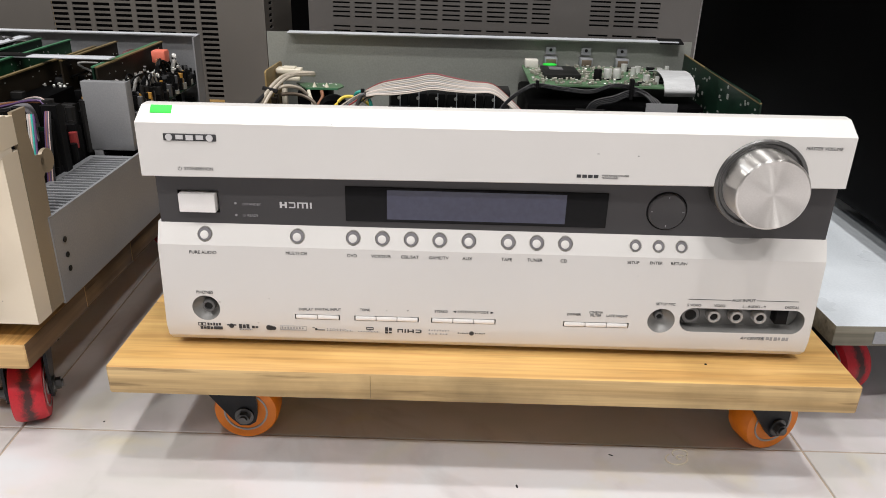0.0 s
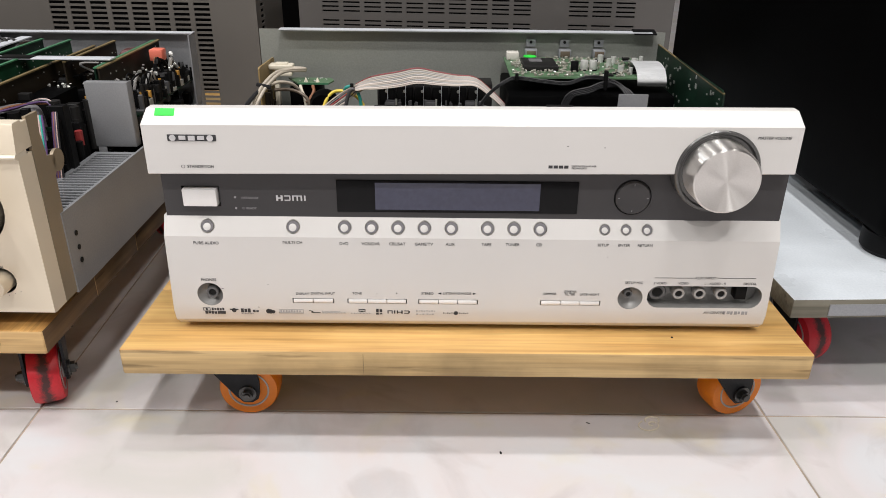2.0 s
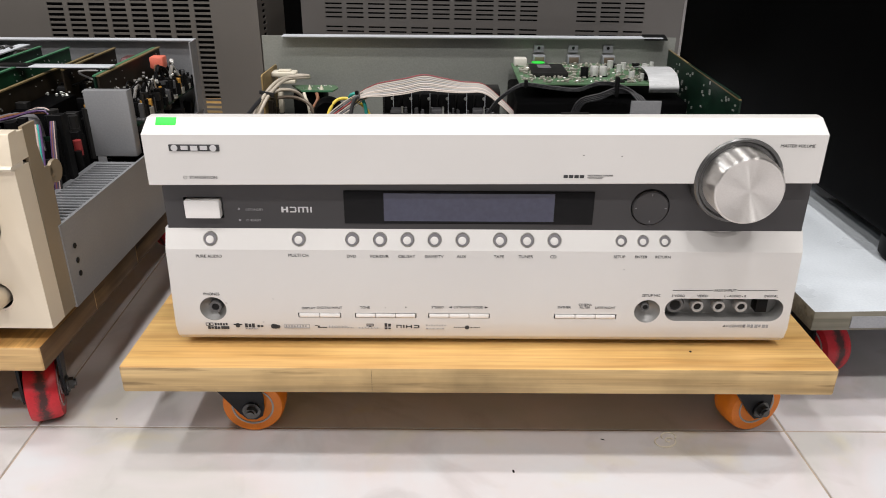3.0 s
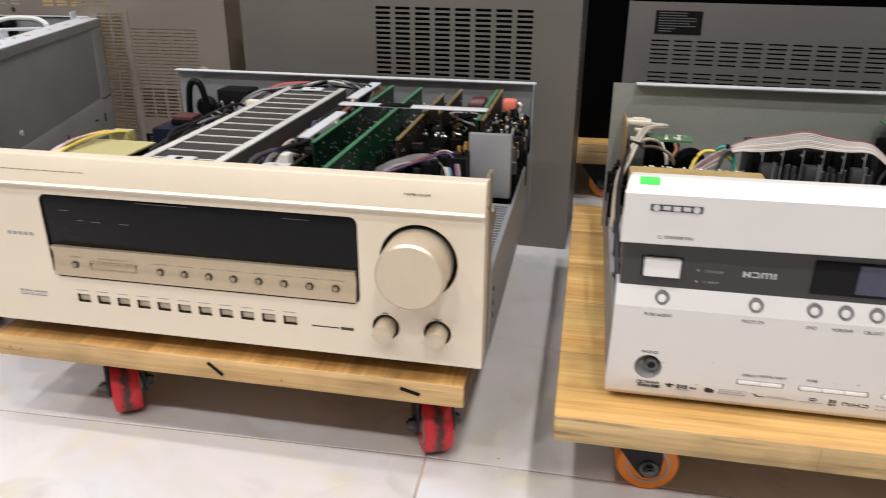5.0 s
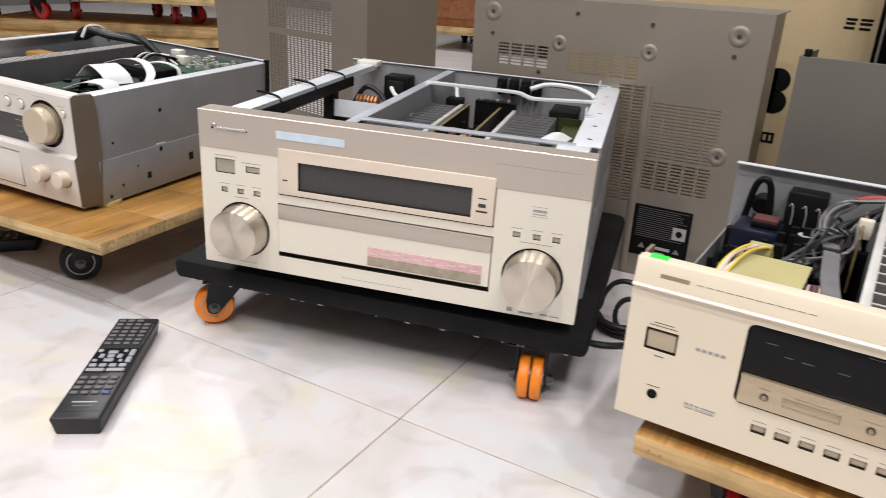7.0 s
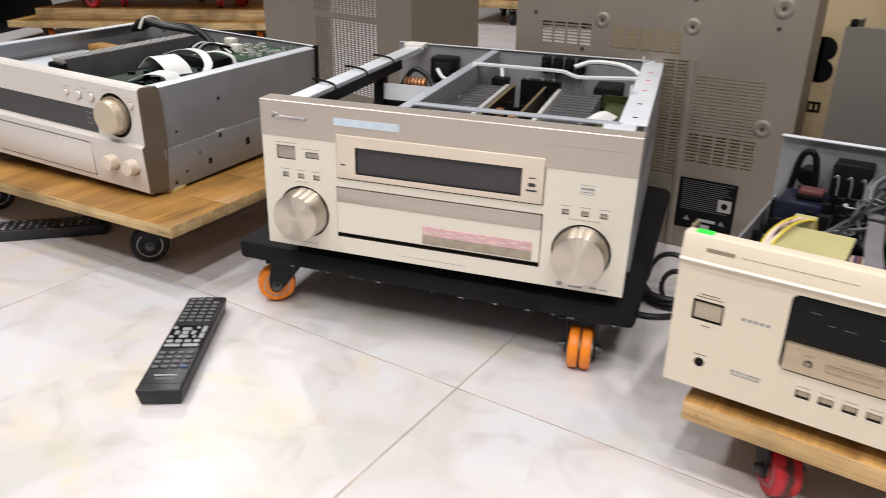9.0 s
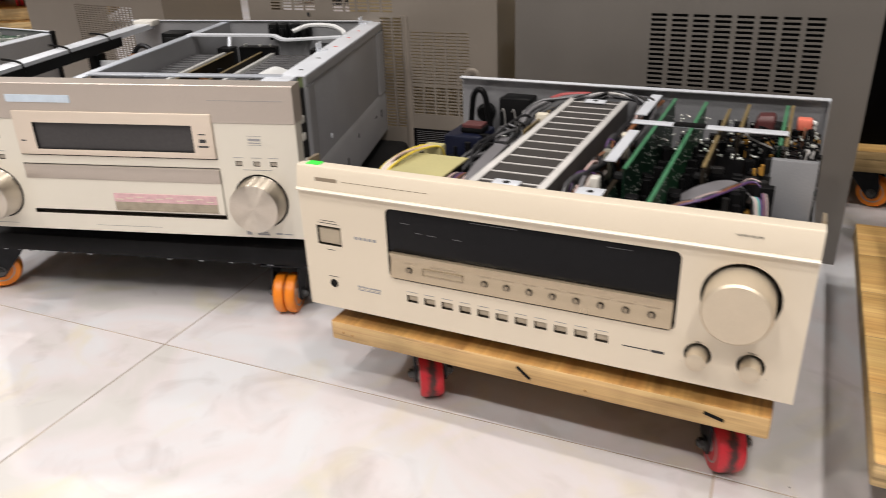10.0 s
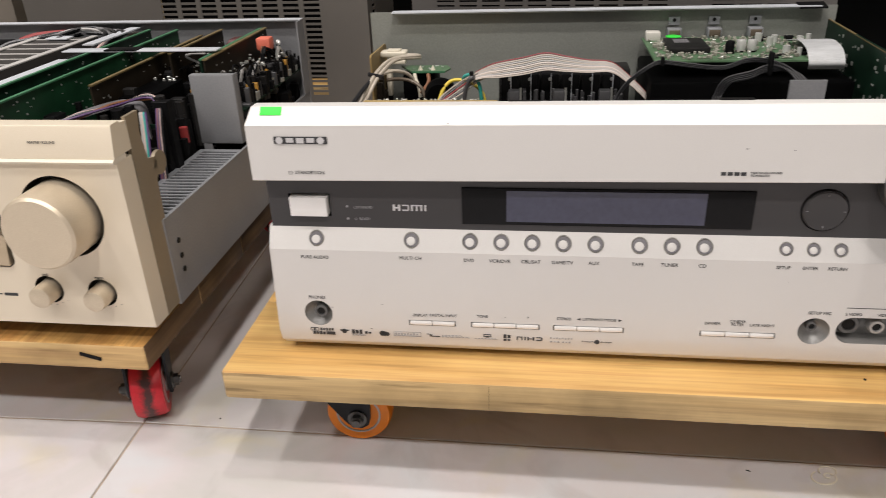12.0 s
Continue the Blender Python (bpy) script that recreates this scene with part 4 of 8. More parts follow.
mark(strokes(-0.1952, -0.1862, MZ - 0.0021, MZ + 0.0001, 4, 0.2) + [(-0.1860, -0.1802, MZ - 0.0021, MZ + 0.0001)])
mark([(-0.1738, MZ + 0.0010, 0.0017, 0.0012), (-0.1768, -0.1706, MZ + 0.0012, MZ + 0.0021)] + strokes(-0.1688, -0.1612, MZ - 0.0007, MZ + 0.0025, 3, 0.22) + strokes(-0.1600, -0.1552, MZ - 0.0004, MZ + 0.0014, 2, 0.25))
mark(strokes(-0.1686, -0.1594, MZ - 0.0021, MZ - 0.0014, 8), PALE_INK)
mark([(-0.1485, MZ + 0.0004, 0.0019, 0.0004), (-0.1470, MZ + 0.0002, 0.0018, 0.0006), (-0.1450, MZ, 0.0014, 0.0006)])
mark(outline(-0.1408, -0.1228, MZ - 0.0011, MZ + 0.0022) + strokes(-0.1398, -0.1240, MZ - 0.0002, MZ + 0.0014, 8, 0.5), PALE_INK)
mark([(-0.1188, -0.1170, MZ + 0.0010, MZ + 0.0014), (-0.1170, -0.1156, MZ - 0.0006, MZ + 0.0010), (-0.1156, -0.1104, MZ - 0.0006, MZ - 0.0001)])
mark(strokes(-0.1090, -0.0956, MZ + 0.0004, MZ + 0.0010, 12) + strokes(-0.1090, -0.0912, MZ - 0.0008, MZ - 0.0002, 16), PALE_INK)
mark(outline(-0.0822, -0.0772, MZ + 0.0008, MZ + 0.0028, 0.0005) + [(-0.0806, -0.0790, MZ + 0.0004, MZ + 0.0014)])
mark(strokes(-0.0878, -0.0728, MZ - 0.0010, MZ - 0.0004, 14), PALE_INK)
mark(strokes(-0.0694, -0.0642, MZ + 0.0004, MZ + 0.0032, 2, 0.25) + strokes(-0.0694, -0.0642, MZ - 0.0016, MZ - 0.0002, 2, 0.25))
mark([(-0.0610, -0.0572, MZ + 0.0014, MZ + 0.0020), (-0.0610, -0.0602, MZ - 0.0006, MZ + 0.0014), (-0.0580, -0.0572, MZ - 0.0006, MZ + 0.0014), (-0.0562, -0.0552, MZ - 0.0006, MZ + 0.0020), (-0.0542, -0.0532, MZ - 0.0006, MZ + 0.0020), (-0.0532, -0.0508, MZ + 0.0003, MZ + 0.0009), (-0.0508, -0.0498, MZ - 0.0006, MZ + 0.0020), (-0.0486, -0.0452, MZ + 0.0014, MZ + 0.0020), (-0.0486, -0.0452, MZ - 0.0006, MZ), (-0.0456, -0.0446, MZ - 0.0002, MZ + 0.0016)])
mark(strokes(-0.0398, -0.0250, MZ + 0.0012, MZ + 0.0024, 8, 0.5) + strokes(-0.0398, -0.0330, MZ - 0.0014, MZ - 0.0006, 3, 0.4) + strokes(-0.0322, -0.0262, MZ - 0.0014, MZ - 0.0006, 3, 0.4), PALE_INK)
mark(strokes(-0.0200, -0.0110, MZ - 0.0002, MZ + 0.0006, 6, 0.4) + [(-0.0106, MZ + 0.0002, 0.0016, 0.0002)] + strokes(-0.0082, -0.0010, MZ - 0.0002, MZ + 0.0006, 5, 0.4))
bars([(0.1860 + i * 0.0027, 0.1876 + i * 0.0027 + 0.0006 * (i % 2), 0.1124 + 0.0004 * (i % 3 == 1), 0.1150) for i in range(7)], PALE_INK, rec, 0, "model_mark")
st = bm_new()
for x0, x1, z0, z1, y in ((0.0600, 0.0612, 0.2412, 0.2416, -0.006), (0.0845, 0.0853, 0.2404, 0.2409, -0.006), (-0.1560, -0.1548, 0.1148, 0.1151, 0), (-0.1810, -0.1795, 0.1300, 0.1303, 0), (-0.1475, -0.1462, 0.1335, 0.1337, 0), (0.0962, 0.0966, 0.1580, 0.1583, 0), (-0.1000, -0.0994, 0.2547, 0.2551, -0.006)):
    box(st, x0, x1, y - 0.0001, y + 0.0001, z0, z1)
part("scratch", st, INK, rec, kind="stuff")
part("green_sticker", box(bm_new(), -0.0064, 0.0064, -0.0027, 0.0027, -0.0002, 0.0004, 0.0002, m=Matrix.Translation((-0.2030, 0.0001, 0.2601)) @ Matrix.Rotation(radians(48.4), 4, "X")), GREEN_TAPE, rec, "fluorescent green sticker")
# dark notches in the top edge
for cx0, cx1 in ((-0.0670, -0.0492), (0.0465, 0.0642)):
    part("top_notch", box(bm_new(), cx0, cx1, 0.0068, 0.0092, 0.2625, 0.2640 + 0.0012 * (cx0 > 0), 0.0003), HOLE, rec)

# open chassis
BACK = 0.342
part("base_pan", box(bm_new(), -0.205, 0.213, 0.020, BACK, 0.100, 0.104), STEEL, rec)
bp = bm_new()
box(bp, -0.2190, 0.2160, BACK, BACK + 0.0015, 0.100, 0.2610)
box(bp, -0.1950, 0.2000, BACK - 0.010, BACK, 0.2600, 0.2612, 0.0004)
part("back_panel", bp, STEEL_OLIVE, rec, "bare zinc back panel with a folded top lip")
part("back_lip", box(bm_new(), -0.196, 0.1995, BACK - 0.0105, BACK + 0.0022, 0.2613, 0.2622), STEEL_LIGHT, rec)
part("black_tape", prism_x(bm_new(), [(0.3300, 0.2600), (0.3445, 0.2624), (0.3445, 0.2640), (0.3300, 0.2612)], 0.1800, 0.2040), BLACK, rec)
pan = bm_new()
box(pan, -0.2165, -0.2150, 0.024, BACK, 0.100, 0.150)
box(pan, -0.2150, -0.2050, 0.024, BACK, 0.149, 0.150)
part("side_wall", pan, STEEL, rec)
part("side_wall", box(bm_new(), 0.2145, 0.2160, 0.024, BACK, 0.100, 0.150), STEEL, rec)
# horizontal board at the back with its parts
b = bm_new()
box(b, 0.043, 0.190, 0.236, 0.336, 0.2335, 0.2350)
board = part("circuit_board", b, PCB_PALE, rec, "green board crowded with chips and cans")
chip = part("chip", box(bm_new(), 0.0585, 0.0925, 0.263, 0.309, 0.2350, 0.2396, 0.0006), HEATSINK, board)
part("chip_print", box(bm_new(), 0.0660, 0.0790, 0.287, 0.303, 0.2396, 0.2398), RIBBON_GREY, chip)
for cx, cy, mt in ((0.1080, 0.2640, BLACK), (0.1184, 0.2700, CAN), (0.1272, 0.2700, CAN)):
    o = part("capacitor", cyl(bm_new(), (cx, cy, 0.2400), 0.0038, 0.0100, "z", 24, bev=0.0006), mt, board)
    part("can_base", cyl(bm_new(), (cx, cy, 0.2356), 0.0042, 0.0012, "z", 20), BLACK, o)
part("chip_scatter", clutter(bm_new(), 0.047, 0.186, 0.24, 0.332, 0.235, 420, 0.0032, "b", 0.0006, 0.0018), BOARD_BITS, board, kind="stuff")
part("pale_scatter", clutter(bm_new(), 0.047, 0.186, 0.24, 0.332, 0.235, 60, 0.003, "b", 0.0006, 0.0014), SOLDER, board, kind="stuff")
part("black_scatter", clutter(bm_new(), 0.134, 0.186, 0.245, 0.332, 0.235, 9, 0.005, "b", 0.003, 0.005), BLACK, board, kind="stuff")
part("capacitor_scatter", clutter(bm_new(), 0.136, 0.186, 0.25, 0.325, 0.235, 10, 0.008, "c", 0.0025, 0.0045), CAN, board, kind="stuff")
part("green_dot", cyl(bm_new(), (0.070, 0.322, 0.2385), 0.0070, 0.0006, "z", 20), GREEN_TAPE, board)
part("cream_connector", box(bm_new(), 0.0450, 0.0580, 0.318, 0.330, 0.235, 0.243, 0.001), WHITE_PLASTIC, board)
for tx in (0.0722, 0.1083, 0.1449):
    b = bm_new()
    box(b, tx - 0.0065, tx + 0.0065, BACK - 0.012, BACK - 0.002, 0.235, 0.2440, 0.001)
    prism = [(BACK - 0.0035, 0.246), (BACK - 0.002, 0.246), (BACK - 0.002, 0.2535), (BACK - 0.0035, 0.2535)]
    prism_x(b, prism, tx - 0.005, tx + 0.005)
    o = part("socket_shell", b, FLANGE, rec)
    part("socket_mouth", box(bm_new(), tx - 0.0050, tx + 0.0050, BACK - 0.0128, BACK - 0.0119, 0.2365, 0.2425, 0.0003), TAUPE, o)
    part("shell_hole", cyl(bm_new(), (tx, BACK - 0.0038, 0.2505), 0.0016, 0.0006, "y", 12), HOLE, o)
ffc = strap(bm_new(), [(0.178, 0.300, 0.2385), (0.178, 0.270, 0.2440), (0.178, 0.246, 0.2415), (0.178, 0.235, 0.2330), (0.179, 0.238, 0.2270)], (0.028, 0, 0), 0.0006)
part("flat_cable", ffc, FLAT_CABLE, rec, "white flat cable")
b = bm_new()
prism_x(b, [(0.130, 0.150), (0.130, 0.2440), (0.135, 0.2470), (0.338, 0.2490), (0.338, 0.150)], 0.2085, 0.2100)
sb = part("upright_board", b, PCB_DARK, rec, "dark green upright circuit board")
part("board_edge", prism_x(bm_new(), [(0.131, 0.2445), (0.338, 0.2490), (0.338, 0.2497), (0.131, 0.2455)], 0.2083, 0.2102), PCB_TAN, sb)
dots = bm_new()
for _ in range(90):
    y, z = rng.uniform(0.135, 0.33), rng.uniform(0.17, 0.243)
    box(dots, 0.2079, 0.2086, y, y + rng.uniform(0.001, 0.004), z, z + rng.uniform(0.001, 0.003))
part("solder", dots, SOLDER, sb, kind="stuff")
# left end: supply boards and wires
b = prism_x(bm_new(), [(0.268, 0.120), (0.268, 0.2330), (0.271, 0.2345), (0.334, 0.2325), (0.338, 0.2300), (0.338, 0.120)], -0.2060, -0.2045)
lb = part("supply_board", b, BOARD_GOLD, rec, "tan supply board standing on edge")
part("black_scatter", clutter(bm_new(), -0.2040, -0.2000, 0.272, 0.336, 0.150, 16, 0.06, "b", 0.001, 0.003), PCB_BROWN, lb, kind="stuff")
plug = box(bm_new(), -0.2045, -0.1790, 0.306, 0.320, 0.2245, 0.2300, 0.0016, 3)
box(plug, -0.1980, -0.1850, 0.308, 0.318, 0.2298, 0.2312, 0.0005)
part("white_connector", plug, WIRE_CREAM, lb)
part("white_connector", box(bm_new(), -0.1950, -0.1800, 0.304, 0.314, 0.2185, 0.2222, 0.001), WIRE_CREAM, lb)
part("white_connector", box(bm_new(), -0.1990, -0.1940, 0.304, 0.312, 0.188, 0.2128, 0.0012), WIRE_CREAM, lb)
green = prism_z(bm_new(), [(-0.1860, 0.316), (-0.1410, 0.316), (-0.1360, 0.304), (-0.1400, 0.290), (-0.1714, 0.290)], 0.2136, 0.2150)
g = part("small_board", green, PCB_PALE, rec, "small green board")
part("board_edge", prism_z(bm_new(), [(-0.1714, 0.2896), (-0.1400, 0.2896), (-0.1400, 0.2902), (-0.1714, 0.2902)], 0.2135, 0.2152), PCB_EDGE, g)
for lx in (-0.1640, -0.1520):
    part("solder_cone", cyl(bm_new(), (lx, 0.296, 0.2172), 0.0022, 0.0044, "z", 14, 0.0004), WIRE_CREAM, g)
part("solder", clutter(bm_new(), -0.180, -0.142, 0.292, 0.314, 0.2150, 10, 0.0014, "b", 0.0005, 0.0011), SOLDER, g, kind="stuff")
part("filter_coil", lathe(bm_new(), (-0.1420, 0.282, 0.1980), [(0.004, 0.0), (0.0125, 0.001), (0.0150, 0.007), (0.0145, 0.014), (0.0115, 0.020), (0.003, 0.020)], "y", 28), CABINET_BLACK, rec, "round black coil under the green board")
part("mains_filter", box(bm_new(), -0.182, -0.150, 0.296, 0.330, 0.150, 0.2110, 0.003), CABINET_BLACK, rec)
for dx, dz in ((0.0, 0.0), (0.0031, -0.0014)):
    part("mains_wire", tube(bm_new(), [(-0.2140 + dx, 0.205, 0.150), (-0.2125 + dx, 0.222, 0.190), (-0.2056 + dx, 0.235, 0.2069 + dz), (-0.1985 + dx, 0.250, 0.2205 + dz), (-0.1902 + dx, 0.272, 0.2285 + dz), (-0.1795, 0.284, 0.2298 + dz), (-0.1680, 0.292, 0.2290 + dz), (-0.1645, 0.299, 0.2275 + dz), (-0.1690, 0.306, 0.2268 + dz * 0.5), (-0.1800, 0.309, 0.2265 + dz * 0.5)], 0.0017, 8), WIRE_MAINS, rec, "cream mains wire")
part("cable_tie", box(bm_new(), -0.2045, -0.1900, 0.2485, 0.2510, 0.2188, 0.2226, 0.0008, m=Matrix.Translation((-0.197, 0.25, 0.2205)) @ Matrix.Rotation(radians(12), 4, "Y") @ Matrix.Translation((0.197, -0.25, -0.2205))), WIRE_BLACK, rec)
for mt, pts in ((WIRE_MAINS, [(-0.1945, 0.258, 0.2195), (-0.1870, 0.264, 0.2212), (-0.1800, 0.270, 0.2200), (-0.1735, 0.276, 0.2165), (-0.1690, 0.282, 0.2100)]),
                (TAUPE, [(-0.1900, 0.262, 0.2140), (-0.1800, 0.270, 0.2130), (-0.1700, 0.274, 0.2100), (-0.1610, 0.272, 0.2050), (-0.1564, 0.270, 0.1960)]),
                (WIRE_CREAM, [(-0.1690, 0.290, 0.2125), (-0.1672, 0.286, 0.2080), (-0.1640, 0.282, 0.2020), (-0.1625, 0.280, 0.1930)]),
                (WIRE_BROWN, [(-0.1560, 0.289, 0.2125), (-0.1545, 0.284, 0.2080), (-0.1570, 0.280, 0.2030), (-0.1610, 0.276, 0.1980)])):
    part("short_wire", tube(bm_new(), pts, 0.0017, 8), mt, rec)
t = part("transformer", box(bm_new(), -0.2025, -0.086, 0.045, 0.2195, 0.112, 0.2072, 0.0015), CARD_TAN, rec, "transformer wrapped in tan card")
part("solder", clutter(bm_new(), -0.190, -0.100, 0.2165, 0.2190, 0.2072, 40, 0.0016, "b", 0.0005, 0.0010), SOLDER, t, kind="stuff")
# black block and scatter added to darken the open left end
part("dark_end_block", box(bm_new(), -0.2040, -0.150, 0.246, 0.292, 0.104, 0.1850, 0.003), CABINET_BLACK, rec)
part("dark_scatter", clutter(bm_new(), -0.2120, -0.2050, 0.225, 0.330, 0.140, 50, 0.045, "bc", 0.003, 0.007), BLACK, rec, kind="stuff")
part("grey_scatter", clutter(bm_new(), -0.2120, -0.2060, 0.060, 0.320, 0.140, 14, 0.030, "bc", 0.002, 0.005), FIN, rec, kind="stuff")
part("black_wire", tube(bm_new(), [(-0.2120, 0.060, 0.150), (-0.2140, 0.110, 0.185), (-0.2125, 0.170, 0.200), (-0.2060, 0.230, 0.212), (-0.1985, 0.252, 0.2190)], 0.0020, 8), WIRE_BLACK, rec)
# heatsink row and the ribbon over it
h = part("heatsink", box(bm_new(), -0.0885, 0.0285, 0.2752, 0.306, 0.120, 0.2190, 0.001), HEATSINK, rec, "black heatsink with a row of power transistors")
for i in range(6):
    x = -0.0862 + i * 0.0180
    part("transistor", box(bm_new(), x, x + 0.0160, 0.2665, 0.2750, 0.185, 0.2170, 0.001), BLACK, h)
    part("screw", cyl(bm_new(), (x + 0.008, 0.2664, 0.2130), 0.0016, 0.0012, "y", 12), SOLDER, h)
for i in range(6):
    part("clip", box(bm_new(), -0.0775 + i * 0.0180, -0.0769 + i * 0.0180, 0.2650, 0.2662, 0.185, 0.2185), STEEL_LIGHT, h)
for i in range(3):
    o = part("bridge", box(bm_new(), -0.0790 + i * 0.0398, -0.0690 + i * 0.0398, 0.2540, 0.2640, 0.190, 0.2052, 0.001), FIN, h)
    part("lead", box(bm_new(), -0.0690 + i * 0.0398, -0.0672 + i * 0.0398, 0.2560, 0.2575, 0.190, 0.2075), SOLDER, o)
part("lead_scatter", clutter(bm_new(), -0.085, 0.026, 0.258, 0.2645, 0.190, 40, 0.016, "b", 0.0006, 0.0016), FIN, h, kind="stuff")
RIB = [(-0.1082, 0.2550, 0.2212, 0.0050), (-0.0980, 0.2520, 0.2272, 0.0085), (-0.0878, 0.250, 0.2312, 0.0120), (-0.0660, 0.250, 0.2352, 0.0135), (-0.0470, 0.250, 0.2390, 0.0136), (-0.0300, 0.250, 0.2362, 0.0120), (-0.0101, 0.250, 0.2327, 0.0095), (0.0090, 0.250, 0.2308, 0.0075), (0.0243, 0.250, 0.2196, 0.0060), (0.0409, 0.248, 0.2036, 0.0050), (0.0440, 0.246, 0.1950, 0.0050)]
# the grey strands stand for the shaded gaps between the cream wires
for i in range(10):
    r = strap(bm_new(), [(x, y + 0.0005 * (i - 4), z + d * (i - 9) / 9) for x, y, z, d in RIB], (0, 0.0006, 0.00100), 0.0008)
    part("ribbon_strand", r, (RIBBON_CREAM, WIRE_PALE, WIRE_GREY, RIBBON_CREAM, WIRE_PALE, WIRE_GREY, RIBBON_CREAM, WIRE_GREY, RIBBON_CREAM, RIBBON_RED)[i], rec)
for i, mt in enumerate((RIBBON_CREAM, RIBBON_GREY, WIRE_RED, RIBBON_CREAM, FIN, RIBBON_CREAM)):
    part("ribbon_tail", tube(bm_new(), [(-0.1440 + 0.0016 * i, 0.2480, 0.1960), (-0.1364 + 0.0024 * i, 0.2540, 0.2030 - 0.0004 * i), (-0.1250 + 0.0022 * i, 0.2570, 0.2110 - 0.0008 * i), (-0.1150 + 0.0016 * i, 0.2570, 0.2170 - 0.0008 * i), (-0.1060 + 0.0010 * i, 0.2550, 0.2215 - 0.0010 * i)], 0.0007, 6), mt, rec)
part("yellow_wire", tube(bm_new(), [(-0.1425, 0.258, 0.1950), (-0.1385, 0.262, 0.2045), (-0.1335, 0.265, 0.2105), (-0.1272, 0.266, 0.2128), (-0.1190, 0.266, 0.2118), (-0.1090, 0.264, 0.2080), (-0.1023, 0.262, 0.2010), (-0.1000, 0.260, 0.1930)], 0.0016, 8), WIRE_YELLOW, rec)
part("teal_wire", tube(bm_new(), [(-0.1200, 0.264, 0.2140), (-0.1176, 0.261, 0.2176), (-0.1126, 0.259, 0.2190), (-0.1080, 0.258, 0.2160), (-0.1045, 0.258, 0.2080), (-0.1030, 0.258, 0.1950)], 0.0017, 8), WIRE_TEAL, rec)
part("grey_wire", tube(bm_new(), [(-0.1190, 0.254, 0.1950), (-0.1165, 0.2535, 0.2080), (-0.1130, 0.2530, 0.2160), (-0.1090, 0.2520, 0.2185)], 0.0019, 8), FIN, rec)
part("tie_head", box(bm_new(), -0.1135, -0.1100, 0.2540, 0.2580, 0.2190, 0.2225, 0.0006), BLACK, rec)
for i in range(3):
    part("black_cable", tube(bm_new(), [(0.0080, 0.215, 0.200), (0.0133, 0.219, 0.2121 - 0.0012 * i), (0.0224, 0.220, 0.2240 - 0.0012 * i), (0.0361, 0.222, 0.2342 - 0.0011 * i), (0.0475, 0.225, 0.2375 - 0.0011 * i), (0.0710, 0.222, 0.2353 - 0.0011 * i), (0.0945, 0.220, 0.2339 - 0.0011 * i), (0.1127, 0.220, 0.2396 - 0.0011 * i), (0.1315, 0.220, 0.2380 - 0.0011 * i), (0.1480, 0.205, 0.2300), (0.1600, 0.180, 0.2050)], 0.0009, 6), WIRE_BLACK, rec)
part("cable_tie", box(bm_new(), 0.0462, 0.0492, 0.2225, 0.2275, 0.2335, 0.2405, 0.0008), BLACK, rec)
for i in range(4):
    part("black_cable", tube(bm_new(), [(0.0860 + 0.0016 * i, 0.212, 0.196), (0.0902 + 0.0018 * i, 0.218, 0.2110), (0.0976 + 0.0014 * i, 0.219, 0.2240 - 0.0010 * i), (0.1159, 0.219, 0.2295 - 0.0016 * i), (0.1307, 0.219, 0.2345 - 0.0014 * i), (0.1440 + 0.002 * i, 0.205, 0.2300), (0.1560 + 0.003 * i, 0.180, 0.2050)], 0.0011, 6), WIRE_BLACK, rec)
part("cable_tie", box(bm_new(), 0.1285, 0.1320, 0.2160, 0.2230, 0.2270, 0.2450, 0.001), BLACK, rec)
# near-black filler in place of the dark depth under the board
part("dark_filler", box(bm_new(), 0.040, 0.200, 0.226, 0.330, 0.110, 0.2200, 0.003), CABINET_BLACK, rec)
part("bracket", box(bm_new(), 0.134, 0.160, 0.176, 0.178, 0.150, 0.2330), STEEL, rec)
# the same near-black filler behind the front
part("dark_filler", box(bm_new(), -0.080, 0.035, 0.060, 0.240, 0.104, 0.180, 0.003), CABINET_BLACK, rec)
part("front_board", box(bm_new(), -0.20, 0.205, 0.026, 0.0275, 0.105, 0.240), PCB_BROWN, rec)
for fx in (-0.15, 0.16):
    for fy in (0.05, 0.30):
        part("foot", cyl(bm_new(), (fx, fy, 0.0973), 0.016, 0.0054, "z", 24), BLACK, rec)


# ---- the champagne receiver on its pine trolley ----
FB = pose(-0.1705, -0.0205, 0, 0, 0, -1.8)
red_trolley = trolley(FB, -0.196, 0.2055, -0.003, 0.452, 0.0725, 0.0925, PINE_Y, EDGE_LIGHT, "worn pine board on four red swivel casters", 5, ends=END_BROWN)
for cx, cy, ch in ((-0.112, 0.042, 32), (0.173, 0.042, 24), (-0.15, 0.39, 10), (0.165, 0.38, -20)):
    caster(red_trolley, cx, cy, ch, 0.0725, 0.0255, RED_TYRE, 0.023, label="red caster with a dirty tread in a black fork")
for mx, tilt in ((0.0045, 40), (0.1640, 15)):
    bmk = box(bm_new(), -0.0080, 0.0080, -0.0004, 0.0004, -0.0013, 0.0013, m=Matrix.Translation((mx, -0.0034, 0.083)) @ Matrix.Rotation(radians(tilt), 4, "Y"))
    part("tape_mark", bmk, BLACK, red_trolley)
for nx, nz in ((-0.182, 0.0815), (-0.172, 0.0805), (0.060, 0.0790)):
    part("nail_head", cyl(bm_new(), (nx, -0.0032, nz), 0.0011, 0.0006, "y", 10), OAK, red_trolley)

gold = thing("av_receiver", FB, "champagne receiver without its top cover, overhanging its pine trolley", "receiver", "opened receivers")
G = 0.2175
pl = loft(bm_new(), [(0.0, 0.1075, G), (0.0, 0.2262, G), (0.018, 0.2262, G), (0.018, 0.1068, G), (0.003, 0.1068, G)])
cut = bm_new()
